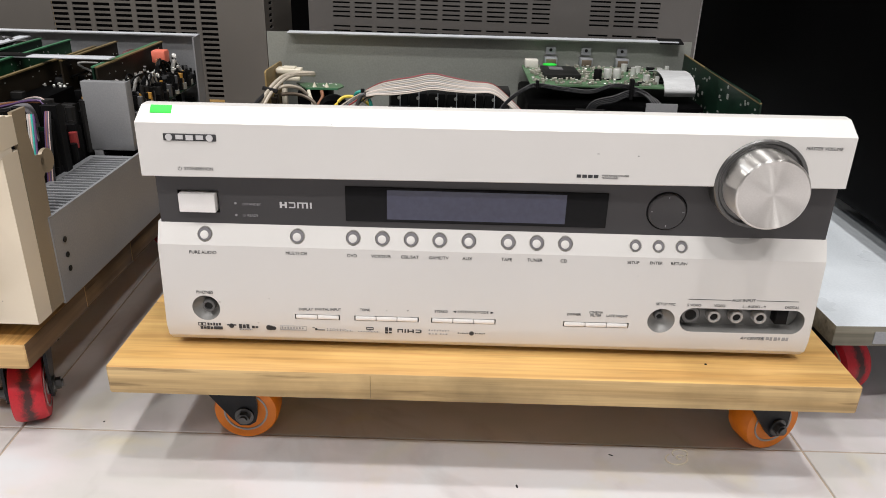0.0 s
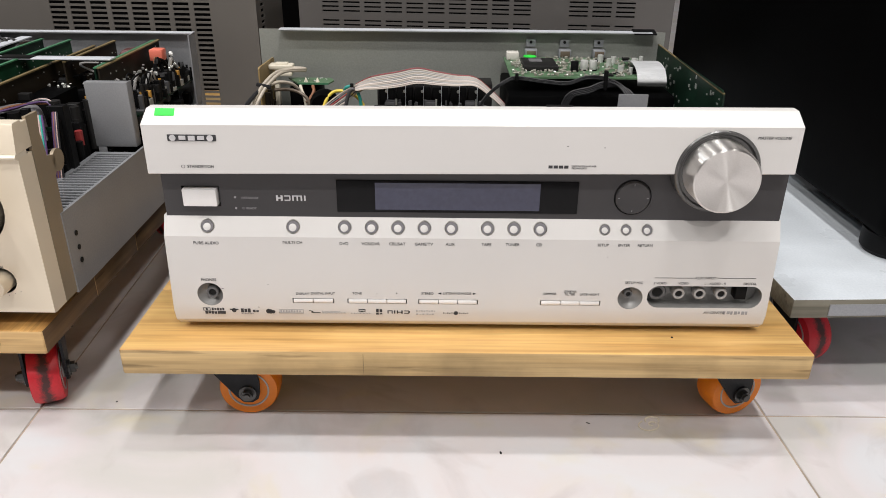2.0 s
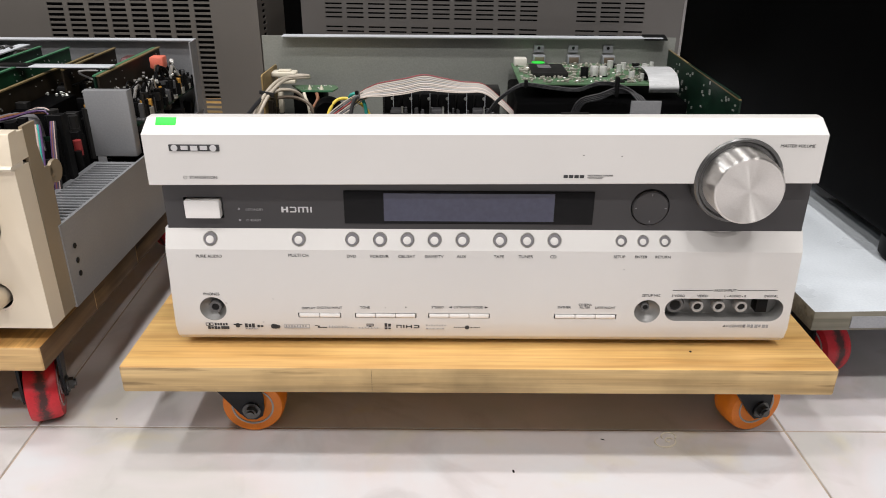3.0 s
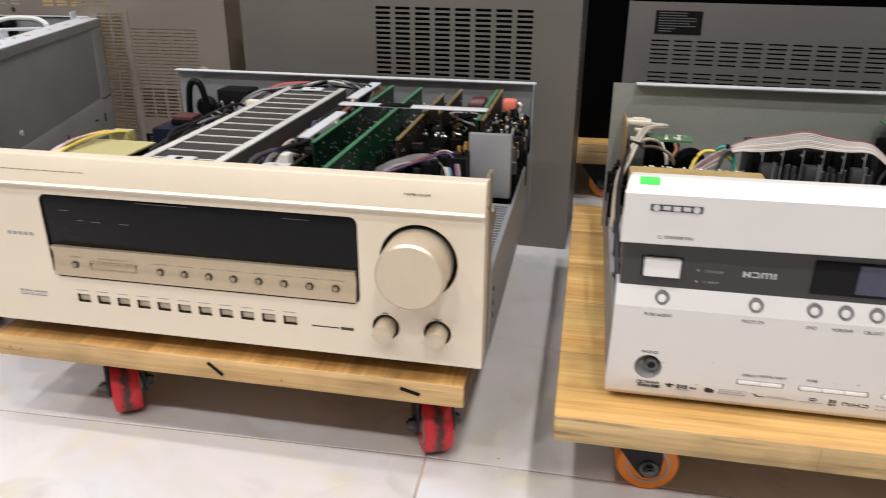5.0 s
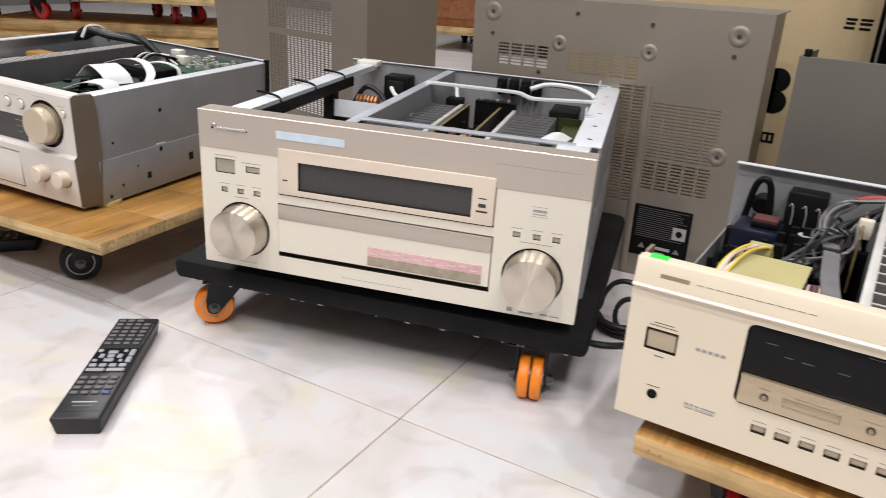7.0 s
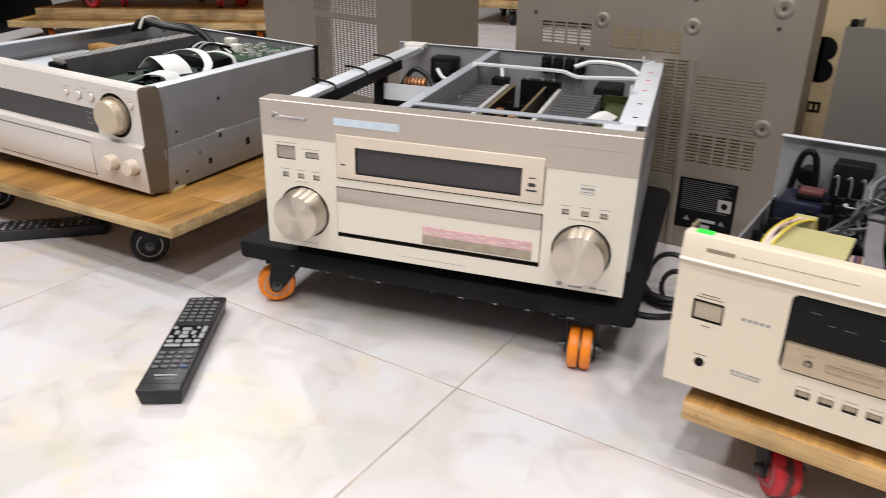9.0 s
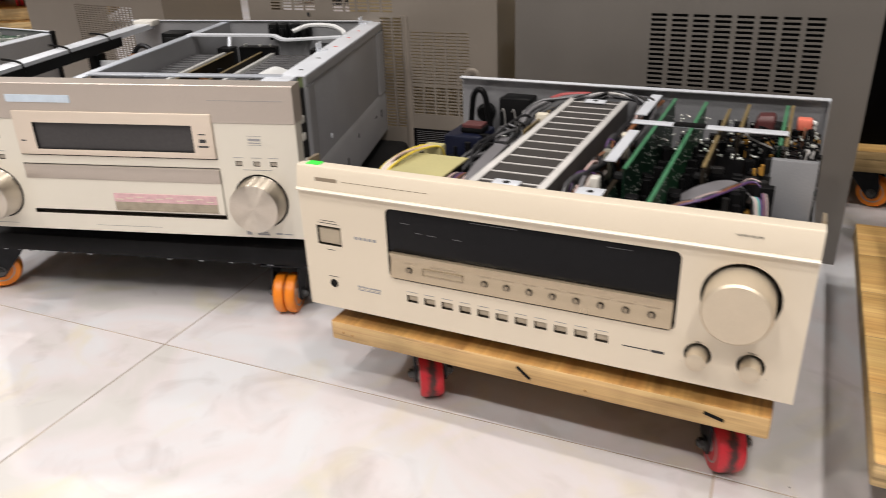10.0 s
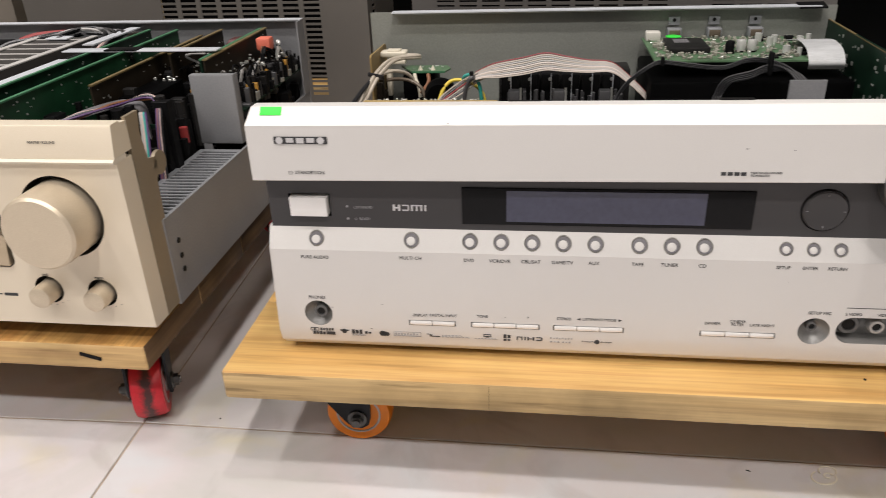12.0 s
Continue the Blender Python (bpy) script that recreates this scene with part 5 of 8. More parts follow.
cyl(cut, (0.1706, 0.004, 0.1893), 0.0276, 0.020, "y", 56, 0.0288)
cyl(cut, (0.1457, 0.002, 0.1349), 0.0103, 0.012, "y", 32)
cyl(cut, (0.1845, 0.002, 0.1337), 0.0103, 0.012, "y", 32)
cyl(cut, (-0.1885, 0.002, 0.1339), 0.0044, 0.02, "y", 24)
box(cut, -0.2014, -0.1753, -0.004, 0.008, 0.1740, 0.1932)
rounded = box(bm_new(), -0.1266, 0.1266, -0.004, 0.008, 0.1514, 0.2198)
bmesh.ops.bevel(rounded, geom=[e for e in rounded.edges if abs((e.verts[0].co - e.verts[1].co).normalized().y) > 0.9], offset=0.006, segments=6, profile=0.5, affect="EDGES")
keep = bpy.data.meshes.new("rounded")
rounded.to_mesh(keep)
rounded.free()
cut.from_mesh(keep)
for i in range(11):
    bx = -0.1040 + i * 0.01745
    box(cut, bx - 0.0055, bx + 0.0055, -0.004, 0.006, 0.1299 - i * 0.00012, 0.1371 - i * 0.00012)
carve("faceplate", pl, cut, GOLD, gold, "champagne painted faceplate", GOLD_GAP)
part("ridge", loft(bm_new(), [(0.0, 0.2256, G), (-0.0030, 0.2266, G), (-0.0036, 0.2280, G), (-0.0020, 0.2294, G), (0.012, 0.2294, G), (0.012, 0.2256, G)]), GOLD_RIM, gold, "pale raised ridge across the front")
part("crown", loft(bm_new(), [(-0.0010, 0.2295, G), (0.0022, 0.2485, G), (0.0030, 0.2497, G), (0.0045, 0.2500, G), (0.012, 0.2500, G), (0.013, 0.2485, G), (0.020, 0.2480, G), (0.020, 0.2295, G)]), GOLD, gold)
side = prism_x(bm_new(), [(0.018, 0.1068), (0.036, 0.1068), (0.040, 0.150), (0.042, 0.200), (0.046, 0.204), (0.046, 0.215), (0.036, 0.217), (0.033, 0.236), (0.036, 0.2500), (0.020, 0.2500)], G - 0.0025, G)
part("end_flange", side, GOLD_DARK, gold, "bronze plastic end flange")
part("end_flange", prism_x(bm_new(), [(0.018, 0.1068), (0.036, 0.1068), (0.036, 0.2500), (0.020, 0.2500)], -G, -G + 0.0025), GOLD_DARK, gold)
dw = bm_new()
box(dw, -0.1262, 0.1262, 0.0012, 0.0078, 0.1785, 0.2194, 0.0006)
part("display_window", dw, DISPLAY, gold, "black display window")
bars([(-0.046, -0.004, 0.2170, 0.2174), (0.070, 0.090, 0.2142, 0.2146), (-0.112, -0.104, 0.2070, 0.2076), (-0.098, -0.092, 0.1995, 0.2001), (-0.086, -0.078, 0.1990, 0.1996), (-0.062, -0.054, 0.1990, 0.1996)], KEY_GREY, gold, 0.0012, "print", 0.0001)
fl = loft(bm_new(), [(-0.0022, 0.1535, 0.1240), (-0.0024, 0.1545, 0.1240), (-0.0010, 0.1620, 0.1240), (0.0002, 0.1690, 0.1240), (0.0002, 0.1725, 0.1240), (-0.0022, 0.1774, 0.1240), (-0.0020, 0.1778, 0.1240), (0.0070, 0.1778, 0.1240), (0.0070, 0.1535, 0.1240)])
flap = part("control_strip", fl, GOLD_STRIP, gold, "champagne strip of small round buttons")
for sx in [-0.1052] + [-0.0324 + i * 0.02013 for i in range(8)]:
    # the dark ring stands for the shaded recess round each cap
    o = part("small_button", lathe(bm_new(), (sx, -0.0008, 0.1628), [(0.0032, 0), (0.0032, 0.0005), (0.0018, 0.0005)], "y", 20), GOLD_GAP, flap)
    part("cap", lathe(bm_new(), (sx, -0.0010, 0.1630), [(0.0019, 0), (0.0019, 0.0018), (0.001, 0.0022)], "y", 16), GOLD_DARK, o)
bars([(sx - 0.007, sx + 0.007, 0.1688, 0.1694) for sx in [-0.0324 + i * 0.02013 for i in range(8)]] + [(-0.110, -0.100, 0.1690, 0.1696), (-0.085, -0.058, 0.1690, 0.1696)], GOLD_DARK, flap, 0.0002, "print")
sl = bm_new()
for a in ((-0.0920, -0.0525, 0.1662, 0.1668), (-0.0920, -0.0525, 0.1606, 0.1612), (-0.0920, -0.0914, 0.1606, 0.1668), (-0.0531, -0.0525, 0.1606, 0.1668)):
    box(sl, a[0], a[1], -0.0018, 0.0006, a[2], a[3])
part("indicator_frame", sl, GOLD_DARK, flap)
part("power_button", box(bm_new(), -0.2000, -0.1767, 0.0008, 0.0082, 0.1752, 0.1906, 0.0012), GOLD_KEY, gold)
for i in range(11):
    bx = -0.1040 + i * 0.01745
    z = 0.1335 - i * 0.00012
    part("push_button", box(bm_new(), bx - 0.0049, bx + 0.0049, 0.0016, 0.0062, z - 0.0028, z + 0.0028, 0.0006), GOLD_KEY, gold)
bars([(-0.109 + i * 0.01745, -0.099 + i * 0.01745, 0.1402 - i * 0.00012, 0.1407 - i * 0.00012) for i in range(11)], PALE_INK, gold, 0, "print")
kn = lathe(bm_new(), (0.170, 0.010, 0.1885), [(0.0252, 0), (0.0252, 0.012), (0.0250, 0.030), (0.0244, 0.0345), (0.0228, 0.0362), (0.0100, 0.0368), (0.001, 0.0369)], "y", 80)
part("volume_knob", kn, GOLD_KNOB, gold, "large champagne volume knob")
for kx, kz in ((0.1457, 0.1342), (0.1845, 0.1330)):
    part("tone_knob", lathe(bm_new(), (kx, 0.006, kz), [(0.0078, 0), (0.0078, 0.014), (0.0074, 0.0175), (0.0062, 0.0183), (0.001, 0.0185)], "y", 36), GOLD_KNOB, gold, "small champagne tone knob")
    bars([(kx - 0.0115 + i * 0.0046, kx - 0.0111 + i * 0.0046, kz - 0.0122 + abs(i - 2.5) * 0.0016, kz - 0.0118 + abs(i - 2.5) * 0.0016) for i in range(6)], INK, gold, 0, "tick")
jack(gold, -0.1885, 0.1339, 0.0042, 0.0056, "headphone_socket", BLACK)
lettering("MASTER VOLUME", 0.1705, 0.2395, 0.0017, gold, INK, 0.0004)
lettering("BASS", 0.1457, 0.1462, 0.0015, gold, INK, 0)
lettering("TREBLE", 0.1845, 0.1450, 0.0015, gold, INK, 0)
bars([(-0.1973, -0.1745, 0.2370, 0.2405)], GOLD_DARK, gold, 0.0004, "badge")
bars([(-0.1690 + i * 0.0072, -0.1632 + i * 0.0072, 0.2384, 0.2389) for i in range(12)], GOLD_DARK, gold, 0.0005, "print")
bars([(-0.196, -0.180, 0.1985, 0.1990), (-0.199, -0.177, 0.1960, 0.1965), (-0.192, -0.184, 0.1692, 0.1698), (-0.194, -0.183, 0.1412, 0.1417)], INK, gold, 0, "print")
bars([(-0.1607 + i * 0.0048, -0.1573 + i * 0.0048, 0.1845, 0.1872) for i in range(5)], PALE_INK, gold, 0, "trade_mark")
bars([(-0.1617, -0.1582, 0.1346, 0.1366), (-0.1572, -0.1545, 0.1346, 0.1366), (-0.1536, -0.1500, 0.1348, 0.1362), (-0.1490, -0.1371, 0.1348, 0.1362), (-0.1617, -0.1371, 0.1334, 0.1337), (-0.1612, -0.1545, 0.1316, 0.1326), (-0.1530, -0.1380, 0.1316, 0.1326)], PALE_INK, gold, 0, "trade_mark")
bars([(0.0877, 0.1090, 0.1295, 0.1304), (0.1105, 0.1207, 0.1288, 0.1310)], INK, gold, 0, "trade_mark")
part("green_sticker", box(bm_new(), -0.2100, -0.1955, 0.0060, 0.0150, 0.2498, 0.2506, 0.0002), GREEN_TAPE, gold, "fluorescent green sticker")

# chassis of the champagne receiver
BB = 0.385
bp = bm_new()
box(bp, -0.2220, 0.2195, BB, BB + 0.0015, 0.105, 0.2490)
box(bp, -0.2220, 0.2195, BB - 0.008, BB, 0.2478, 0.2490, 0.0003)
part("back_panel", bp, STEEL, gold, "grey steel back panel with a folded lip")
part("back_lip", box(bm_new(), -0.2225, 0.2200, BB - 0.0085, BB + 0.0020, 0.2491, 0.2500), STEEL_LIGHT, gold)
part("back_end", box(bm_new(), 0.2180, 0.2196, 0.366, BB, 0.172, 0.2490), STEEL, gold)
part("base_pan", box(bm_new(), -0.2160, 0.2150, 0.018, BB, 0.105, 0.109), STEEL, gold)
part("side_wall", box(bm_new(), 0.2165, 0.2185, 0.036, BB, 0.105, 0.1720), STEEL, gold, "low grey steel side wall")
part("side_wall", box(bm_new(), -0.2185, -0.2165, 0.036, BB, 0.105, 0.1720), STEEL, gold)
fb = bm_new()
slots = [(0.1820, 0.2140, 0.050 + i * 0.0062, 0.0538 + i * 0.0062) for i in range(22)]
perforated(fb, 0.1770, 0.2164, 0.045, 0.190, 0, slots, 0.0012)
bmesh.ops.transform(fb, matrix=Matrix.Translation((0, 0, 0.1705)) @ Matrix.Rotation(radians(-90), 4, "X"), verts=fb.verts)
part("slotted_flange", fb, FLANGE, gold, "slotted inner flange of the side wall")
for bx, bz in ((0.2187, 0.150), (0.2187, 0.138), (0.2187, 0.127)):
    part("screw_hole", cyl(bm_new(), (bx, 0.050, bz), 0.0022, 0.0008, "x", 14), HOLE, gold)
# long finned cooler
hs = bm_new()
for x in (-0.0610, 0.0005):
    box(hs, x, x + 0.0075, 0.030, 0.345, 0.150, 0.2405, 0.0006)
cooler = part("heat_tunnel", hs, BAY, gold, "long aluminium cooler with dark bays")
part("bay", box(bm_new(), -0.0535, 0.0005, 0.031, 0.344, 0.150, 0.2404), BAY, cooler)
for x in (-0.0610, 0.0005):
    part("rail", box(bm_new(), x, x + 0.0075, 0.030, 0.345, 0.2406, 0.2420, 0.0004), RAIL_PALE, cooler, "bright rail")
for i in range(13):
    y = 0.044 + i * 0.0238
    part("rung", box(bm_new(), -0.0535, 0.0005, y, y + 0.0021, 0.2390, 0.2411), RAIL_PALE, cooler)
for y in (0.037, 0.330):
    o = part("end_clip", box(bm_new(), -0.0390, -0.0150, y - 0.006, y + 0.008, 0.2414, 0.2432, 0.0005), STEEL_LIGHT, cooler)
    part("clip_hole", cyl(bm_new(), (-0.027, y + 0.001, 0.2433), 0.0032, 0.0004, "z", 14), HOLE, o)
# upright boards
for x, y0, y1, z1, mt, em in ((0.0505, 0.05, 0.33, 0.232, PCB_DARK, PCB_BROWN), (0.058, 0.10, 0.36, 0.2440, PCB_DARK, PCB_EDGE), (0.0935, 0.025, 0.350, 0.2450, PCB, PCB_EDGE), (0.1190, 0.14, 0.35, 0.2390, PCB_BROWN, PCB_TAN), (0.1380, 0.24, 0.36, 0.2430, PCB_BROWN, PCB_TAN), (0.1770, 0.218, 0.370, 0.2420, PCB_DARK, PCB_EDGE), (0.1822, 0.214, 0.370, 0.2425, PCB_BROWN, PCB_TAN)):
    o = part("upright_board", box(bm_new(), x, x + 0.0016, y0, y1, 0.112, z1), mt, gold, "circuit board standing on edge")
    part("board_edge", box(bm_new(), x - 0.0004, x + 0.0030, y0, y1, z1, z1 + 0.0012), em, o)
    d = bm_new()
    for _ in range(70 if mt is PCB_BROWN else 260):
        y, z = rng.uniform(y0, y1 - 0.005), rng.uniform(0.14, z1 - 0.004)
        box(d, x + 0.0014, x + 0.0022, y, y + rng.uniform(0.0005, 0.0015), z, z + rng.uniform(0.0005, 0.0015))
    part("solder", d, SOLDER, o, kind="stuff")
    d = bm_new()
    for _ in range(26):
        y, z, r = rng.uniform(y0, y1 - 0.01), rng.uniform(0.14, z1 - 0.006), rng.uniform(0.002, 0.005)
        cyl(d, (x - 0.004, y, z), r, 0.008, "x", 10)
    part("board_scatter", d, BLACK if rng.random() < 0.9 else AMBER, o, kind="stuff")
bar = part("cross_brace", box(bm_new(), 0.034, 0.1840, 0.240, 0.254, 0.2452, 0.2466, 0.0004), STEEL_LIGHT, gold, "bright zinc brace over the boards")
part("brace_tape", box(bm_new(), 0.076, 0.108, 0.2395, 0.2545, 0.2464, 0.2474, 0.0003), BLACK, bar)
plate = box(bm_new(), 0.1735, 0.2130, 0.200, 0.2016, 0.1725, 0.2335, 0.0005)
box(plate, 0.2116, 0.2131, 0.2016, 0.2110, 0.1725, 0.2335, 0.0004)
box(plate, 0.1735, 0.2114, 0.2016, 0.2080, 0.2322, 0.2335, 0.0004)
box(plate, 0.1760, 0.1840, 0.2002, 0.2016, 0.1500, 0.1724, 0.0004)
part("upright_plate", plate, STEEL, gold, "grey steel plate standing upright")
lug = lathe(bm_new(), (G - 0.0025, 0.050, 0.2095), [(0.0030, 0), (0.0085, 0), (0.0085, 0.0025), (0.0030, 0.0025)], "x", 24)
part("flange_lug", lug, GOLD_DARK, gold)
part("coral_block", box(bm_new(), 0.1900, 0.2045, 0.320, 0.334, 0.2290, 0.2415, 0.002), CORAL, gold, "coral red plastic block")
red_wrap = box(bm_new(), 0.1480, 0.1690, 0.340, 0.364, 0.2100, 0.2345, 0.004, 3)
for v in red_wrap.verts:
    v.co.z += 0.003 * math.sin(v.co.x * 520) * math.cos(v.co.y * 410)
part("red_wrap", red_wrap, DULL_RED, gold, "dark red wrapped bundle")
part("yellow_clip", box(bm_new(), 0.124, 0.137, 0.300, 0.306, 0.2280, 0.2320, 0.001), WIRE_YELLOW, gold)
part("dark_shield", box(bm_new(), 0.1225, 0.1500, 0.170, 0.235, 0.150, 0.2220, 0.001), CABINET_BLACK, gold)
for nm, mt, n, a in (("amber_scatter", AMBER, 8, (0.14, 0.170, 0.22, 0.35, 0.185, 0.014)), ("black_scatter", BLACK, 60, (0.036, 0.174, 0.05, 0.37, 0.112, 0.075)), ("can_scatter", FIN, 14, (0.182, 0.212, 0.225, 0.36, 0.19, 0.03)), ("red_scatter", WIRE_RED, 5, (0.145, 0.172, 0.18, 0.33, 0.18, 0.02)), ("dark_scatter", HEATSINK, 40, (0.150, 0.170, 0.05, 0.37, 0.112, 0.09))):
    part(nm, clutter(bm_new(), a[0], a[1], a[2], a[3], a[4], n, a[5], "bc", 0.003, 0.007), mt, gold, kind="stuff")
# dark clutter added tall enough to keep light off the boards below
for x0, x1, y0, y1, z, n, tall, mt in ((0.062, 0.090, 0.04, 0.36, 0.15, 60, 0.075, BLACK), (0.097, 0.117, 0.04, 0.36, 0.15, 60, 0.075, BLACK), (0.122, 0.175, 0.10, 0.37, 0.15, 110, 0.078, BLACK), (0.186, 0.213, 0.225, 0.38, 0.15, 60, 0.046, BLACK),
                                      (0.122, 0.175, 0.10, 0.37, 0.17, 40, 0.06, HEATSINK), (0.188, 0.213, 0.225, 0.38, 0.200, 26, 0.026, HEATSINK), (0.190, 0.213, 0.225, 0.38, 0.200, 40, 0.010, SOLDER), (0.034, 0.056, 0.04, 0.30, 0.15, 50, 0.07, BLACK), (-0.205, -0.155, 0.05, 0.36, 0.12, 70, 0.085, BLACK), (-0.15, -0.07, 0.24, 0.34, 0.14, 40, 0.075, BLACK)):
    part("dark_scatter", clutter(bm_new(), x0, x1, y0, y1, z, n, tall, "bc", 0.0025, 0.007), mt, gold, kind="stuff")
for k in range(8):
    mt = (FIN, WIRE_BLACK, WIRE_PALE, WIRE_BLACK, WIRE_PINK, RIBBON_GREY, WIRE_BLACK, WIRE_BROWN)[k]
    u = rng.uniform
    part("loom_wire", tube(bm_new(), [(0.030 + 0.0018 * k, 0.375, 0.236 + u(-0.003, 0.004)), (0.018 + 0.0025 * k, 0.325 + u(-0.01, 0.01), 0.236 + u(-0.010, 0.004)), (0.014 + u(0, 0.016), 0.285 + u(-0.02, 0.02), 0.226 + u(-0.012, 0.010)), (0.014 + u(0, 0.014), 0.22 + u(-0.02, 0.02), 0.220 + u(-0.012, 0.012)), (0.012 + u(0, 0.016), 0.15 + u(-0.02, 0.02), 0.222 + u(-0.014, 0.012)), (0.014 + u(0, 0.018), 0.09 + u(-0.02, 0.02), 0.224 + u(-0.014, 0.012)), (0.018 + 0.003 * k, 0.055, 0.195)], 0.0022, 7), mt, gold)
for k in range(6):
    u = rng.uniform
    part("thin_wire", tube(bm_new(), [(0.130 + u(0, 0.06), 0.20 + u(0, 0.1), 0.225), (0.140 + u(0, 0.05), 0.24 + u(0, 0.08), 0.238), (0.150 + u(0, 0.05), 0.28 + u(0, 0.06), 0.226)], 0.0011, 6), (BLACK, WIRE_BROWN, BLACK, WIRE_GREY, BLACK, BLACK)[k], gold)
part("solder_grain", clutter(bm_new(), 0.062, 0.212, 0.225, 0.37, 0.222, 160, 0.003, "b", 0.0006, 0.0018), SOLDER, gold, kind="stuff")
part("amber_grain", clutter(bm_new(), 0.120, 0.212, 0.225, 0.37, 0.206, 26, 0.012, "bc", 0.001, 0.0028), AMBER, gold, kind="stuff")
part("daughter_board", box(bm_new(), 0.1860, 0.2150, 0.212, 0.382, 0.1984, 0.2000), PCB_DARK, gold)
for nm, mt, n, r0, r1 in (("small_black_scatter", BLACK, 240, 0.0014, 0.0036), ("small_grey_scatter", FIN, 60, 0.001, 0.0024), ("small_amber_scatter", AMBER, 10, 0.0012, 0.003)):
    part(nm, clutter(bm_new(), 0.187, 0.214, 0.225, 0.38, 0.200, n, 0.020, "bc", r0, r1), mt, gold, kind="stuff")
for k in range(14):
    u, a, c = rng.uniform, rng.uniform(0.187, 0.205), rng.uniform(0.225, 0.34)
    part("thin_wire", tube(bm_new(), [(a, c, 0.205), (a + u(0, 0.008), c + u(0.004, 0.012), 0.222 + u(0, 0.012)), (a + u(0, 0.010), c + u(0.014, 0.024), 0.224 + u(-0.006, 0.010)), (a + u(0, 0.008), c + u(0.024, 0.036), 0.205)], 0.0009 + 0.0006 * (k % 3), 6), (BLACK, WIRE_GREY, BLACK, WIRE_BROWN, BLACK, CAN, BLACK)[k % 7], gold)
# two crowded boards that stand across the chassis, parts to the front
for bx0, bx1, by, bz in ((0.1225, 0.1720, 0.140, 0.2080), (0.0630, 0.0925, 0.090, 0.2120), (0.1440, 0.1760, 0.072, 0.1850)):
    o = part("crowded_board", box(bm_new(), bx0, bx1, by, by + 0.0016, 0.112, bz), PCB_DARK, gold, "dark board crowded with small parts")
    for nm, mt, n in (("black_scatter", BLACK, 46), ("grey_scatter", FIN, 30), ("pale_scatter", BOARD_BITS, 16), ("amber_scatter", AMBER, 5), ("brown_scatter", WIRE_BROWN, 8)):
        d = bm_new()
        for _ in range(n):
            x, z, r, h = rng.uniform(bx0 + 0.003, bx1 - 0.003), rng.uniform(0.135, bz - 0.003), rng.uniform(0.0008, 0.0028), rng.uniform(0.003, 0.011)
            if rng.random() < 0.5:
                box(d, x - r, x + r, by - h, by, z - r * 0.7, z + r * 0.7)
            else:
                cyl(d, (x, by - h / 2, z), r, h, "y", 8)
        part(nm, d, mt, o, kind="stuff")
part("main_board", box(bm_new(), -0.21, 0.212, 0.04, 0.37, 0.1105, 0.1120), PCB_DARK, gold)
# left side: transformer, capacitors, sockets
card = part("insulation_card", box(bm_new(), -0.162, -0.102, 0.052, 0.127, 0.2276, 0.2290), YELLOW_CARD, gold, "pale yellow insulation card")
part("transformer", box(bm_new(), -0.159, -0.106, 0.056, 0.124, 0.112, 0.2275, 0.003), BLACK, gold)
part("blue_capacitor", box(bm_new(), -0.198, -0.150, 0.270, 0.325, 0.140, 0.2040, 0.004), NAVY, gold, "dark blue block with a red top")
part("red_top", box(bm_new(), -0.181, -0.152, 0.284, 0.308, 0.2040, 0.2110, 0.002), BLACK, gold)
part("red_band", box(bm_new(), -0.1790, -0.1540, 0.2850, 0.3065, 0.2098, 0.2145, 0.0008), DULL_RED, gold)
for cx, cy, r, h in ((-0.125, 0.291, 0.0095, 0.2046), (-0.118, 0.250, 0.010, 0.190), (-0.128, 0.200, 0.013, 0.18)):
    o = part("capacitor", cyl(bm_new(), (cx, cy, (0.112 + h) / 2), r, h - 0.112, "z", 28, bev=0.001), BLACK, gold)
    part("can_top", cyl(bm_new(), (cx, cy, h + 0.0003), r * 0.8, 0.0008, "z", 24), CAN, o)
part("socket_block", box(bm_new(), -0.157, -0.116, 0.352, 0.383, 0.170, 0.2325, 0.002), BLACK, gold)
for i in range(3):
    part("clip", tube(bm_new(), [(-0.153 + i * 0.014, 0.3515, 0.216), (-0.150 + i * 0.014, 0.350, 0.2190), (-0.148 + i * 0.014, 0.350, 0.209), (-0.148 + i * 0.014, 0.3512, 0.195)], 0.0009, 6), HUB, gold)
part("mains_socket", lathe(bm_new(), (-0.185, 0.383, 0.2060), [(0.012, 0), (0.012, 0.010), (0.008, 0.014)], "y", 20), BLACK, gold)
part("loop", tube(bm_new(), [(-0.20, 0.36, 0.19), (-0.192, 0.355, 0.235), (-0.178, 0.355, 0.236), (-0.172, 0.36, 0.19)], 0.004, 8), BLACK, gold)
part("dark_scatter", clutter(bm_new(), -0.20, -0.075, 0.10, 0.36, 0.112, 50, 0.08, "bc", 0.004, 0.010), BLACK, gold, kind="stuff")
part("grey_scatter", clutter(bm_new(), -0.20, -0.100, 0.20, 0.36, 0.140, 12, 0.04, "bc", 0.003, 0.006), FIN, gold, kind="stuff")
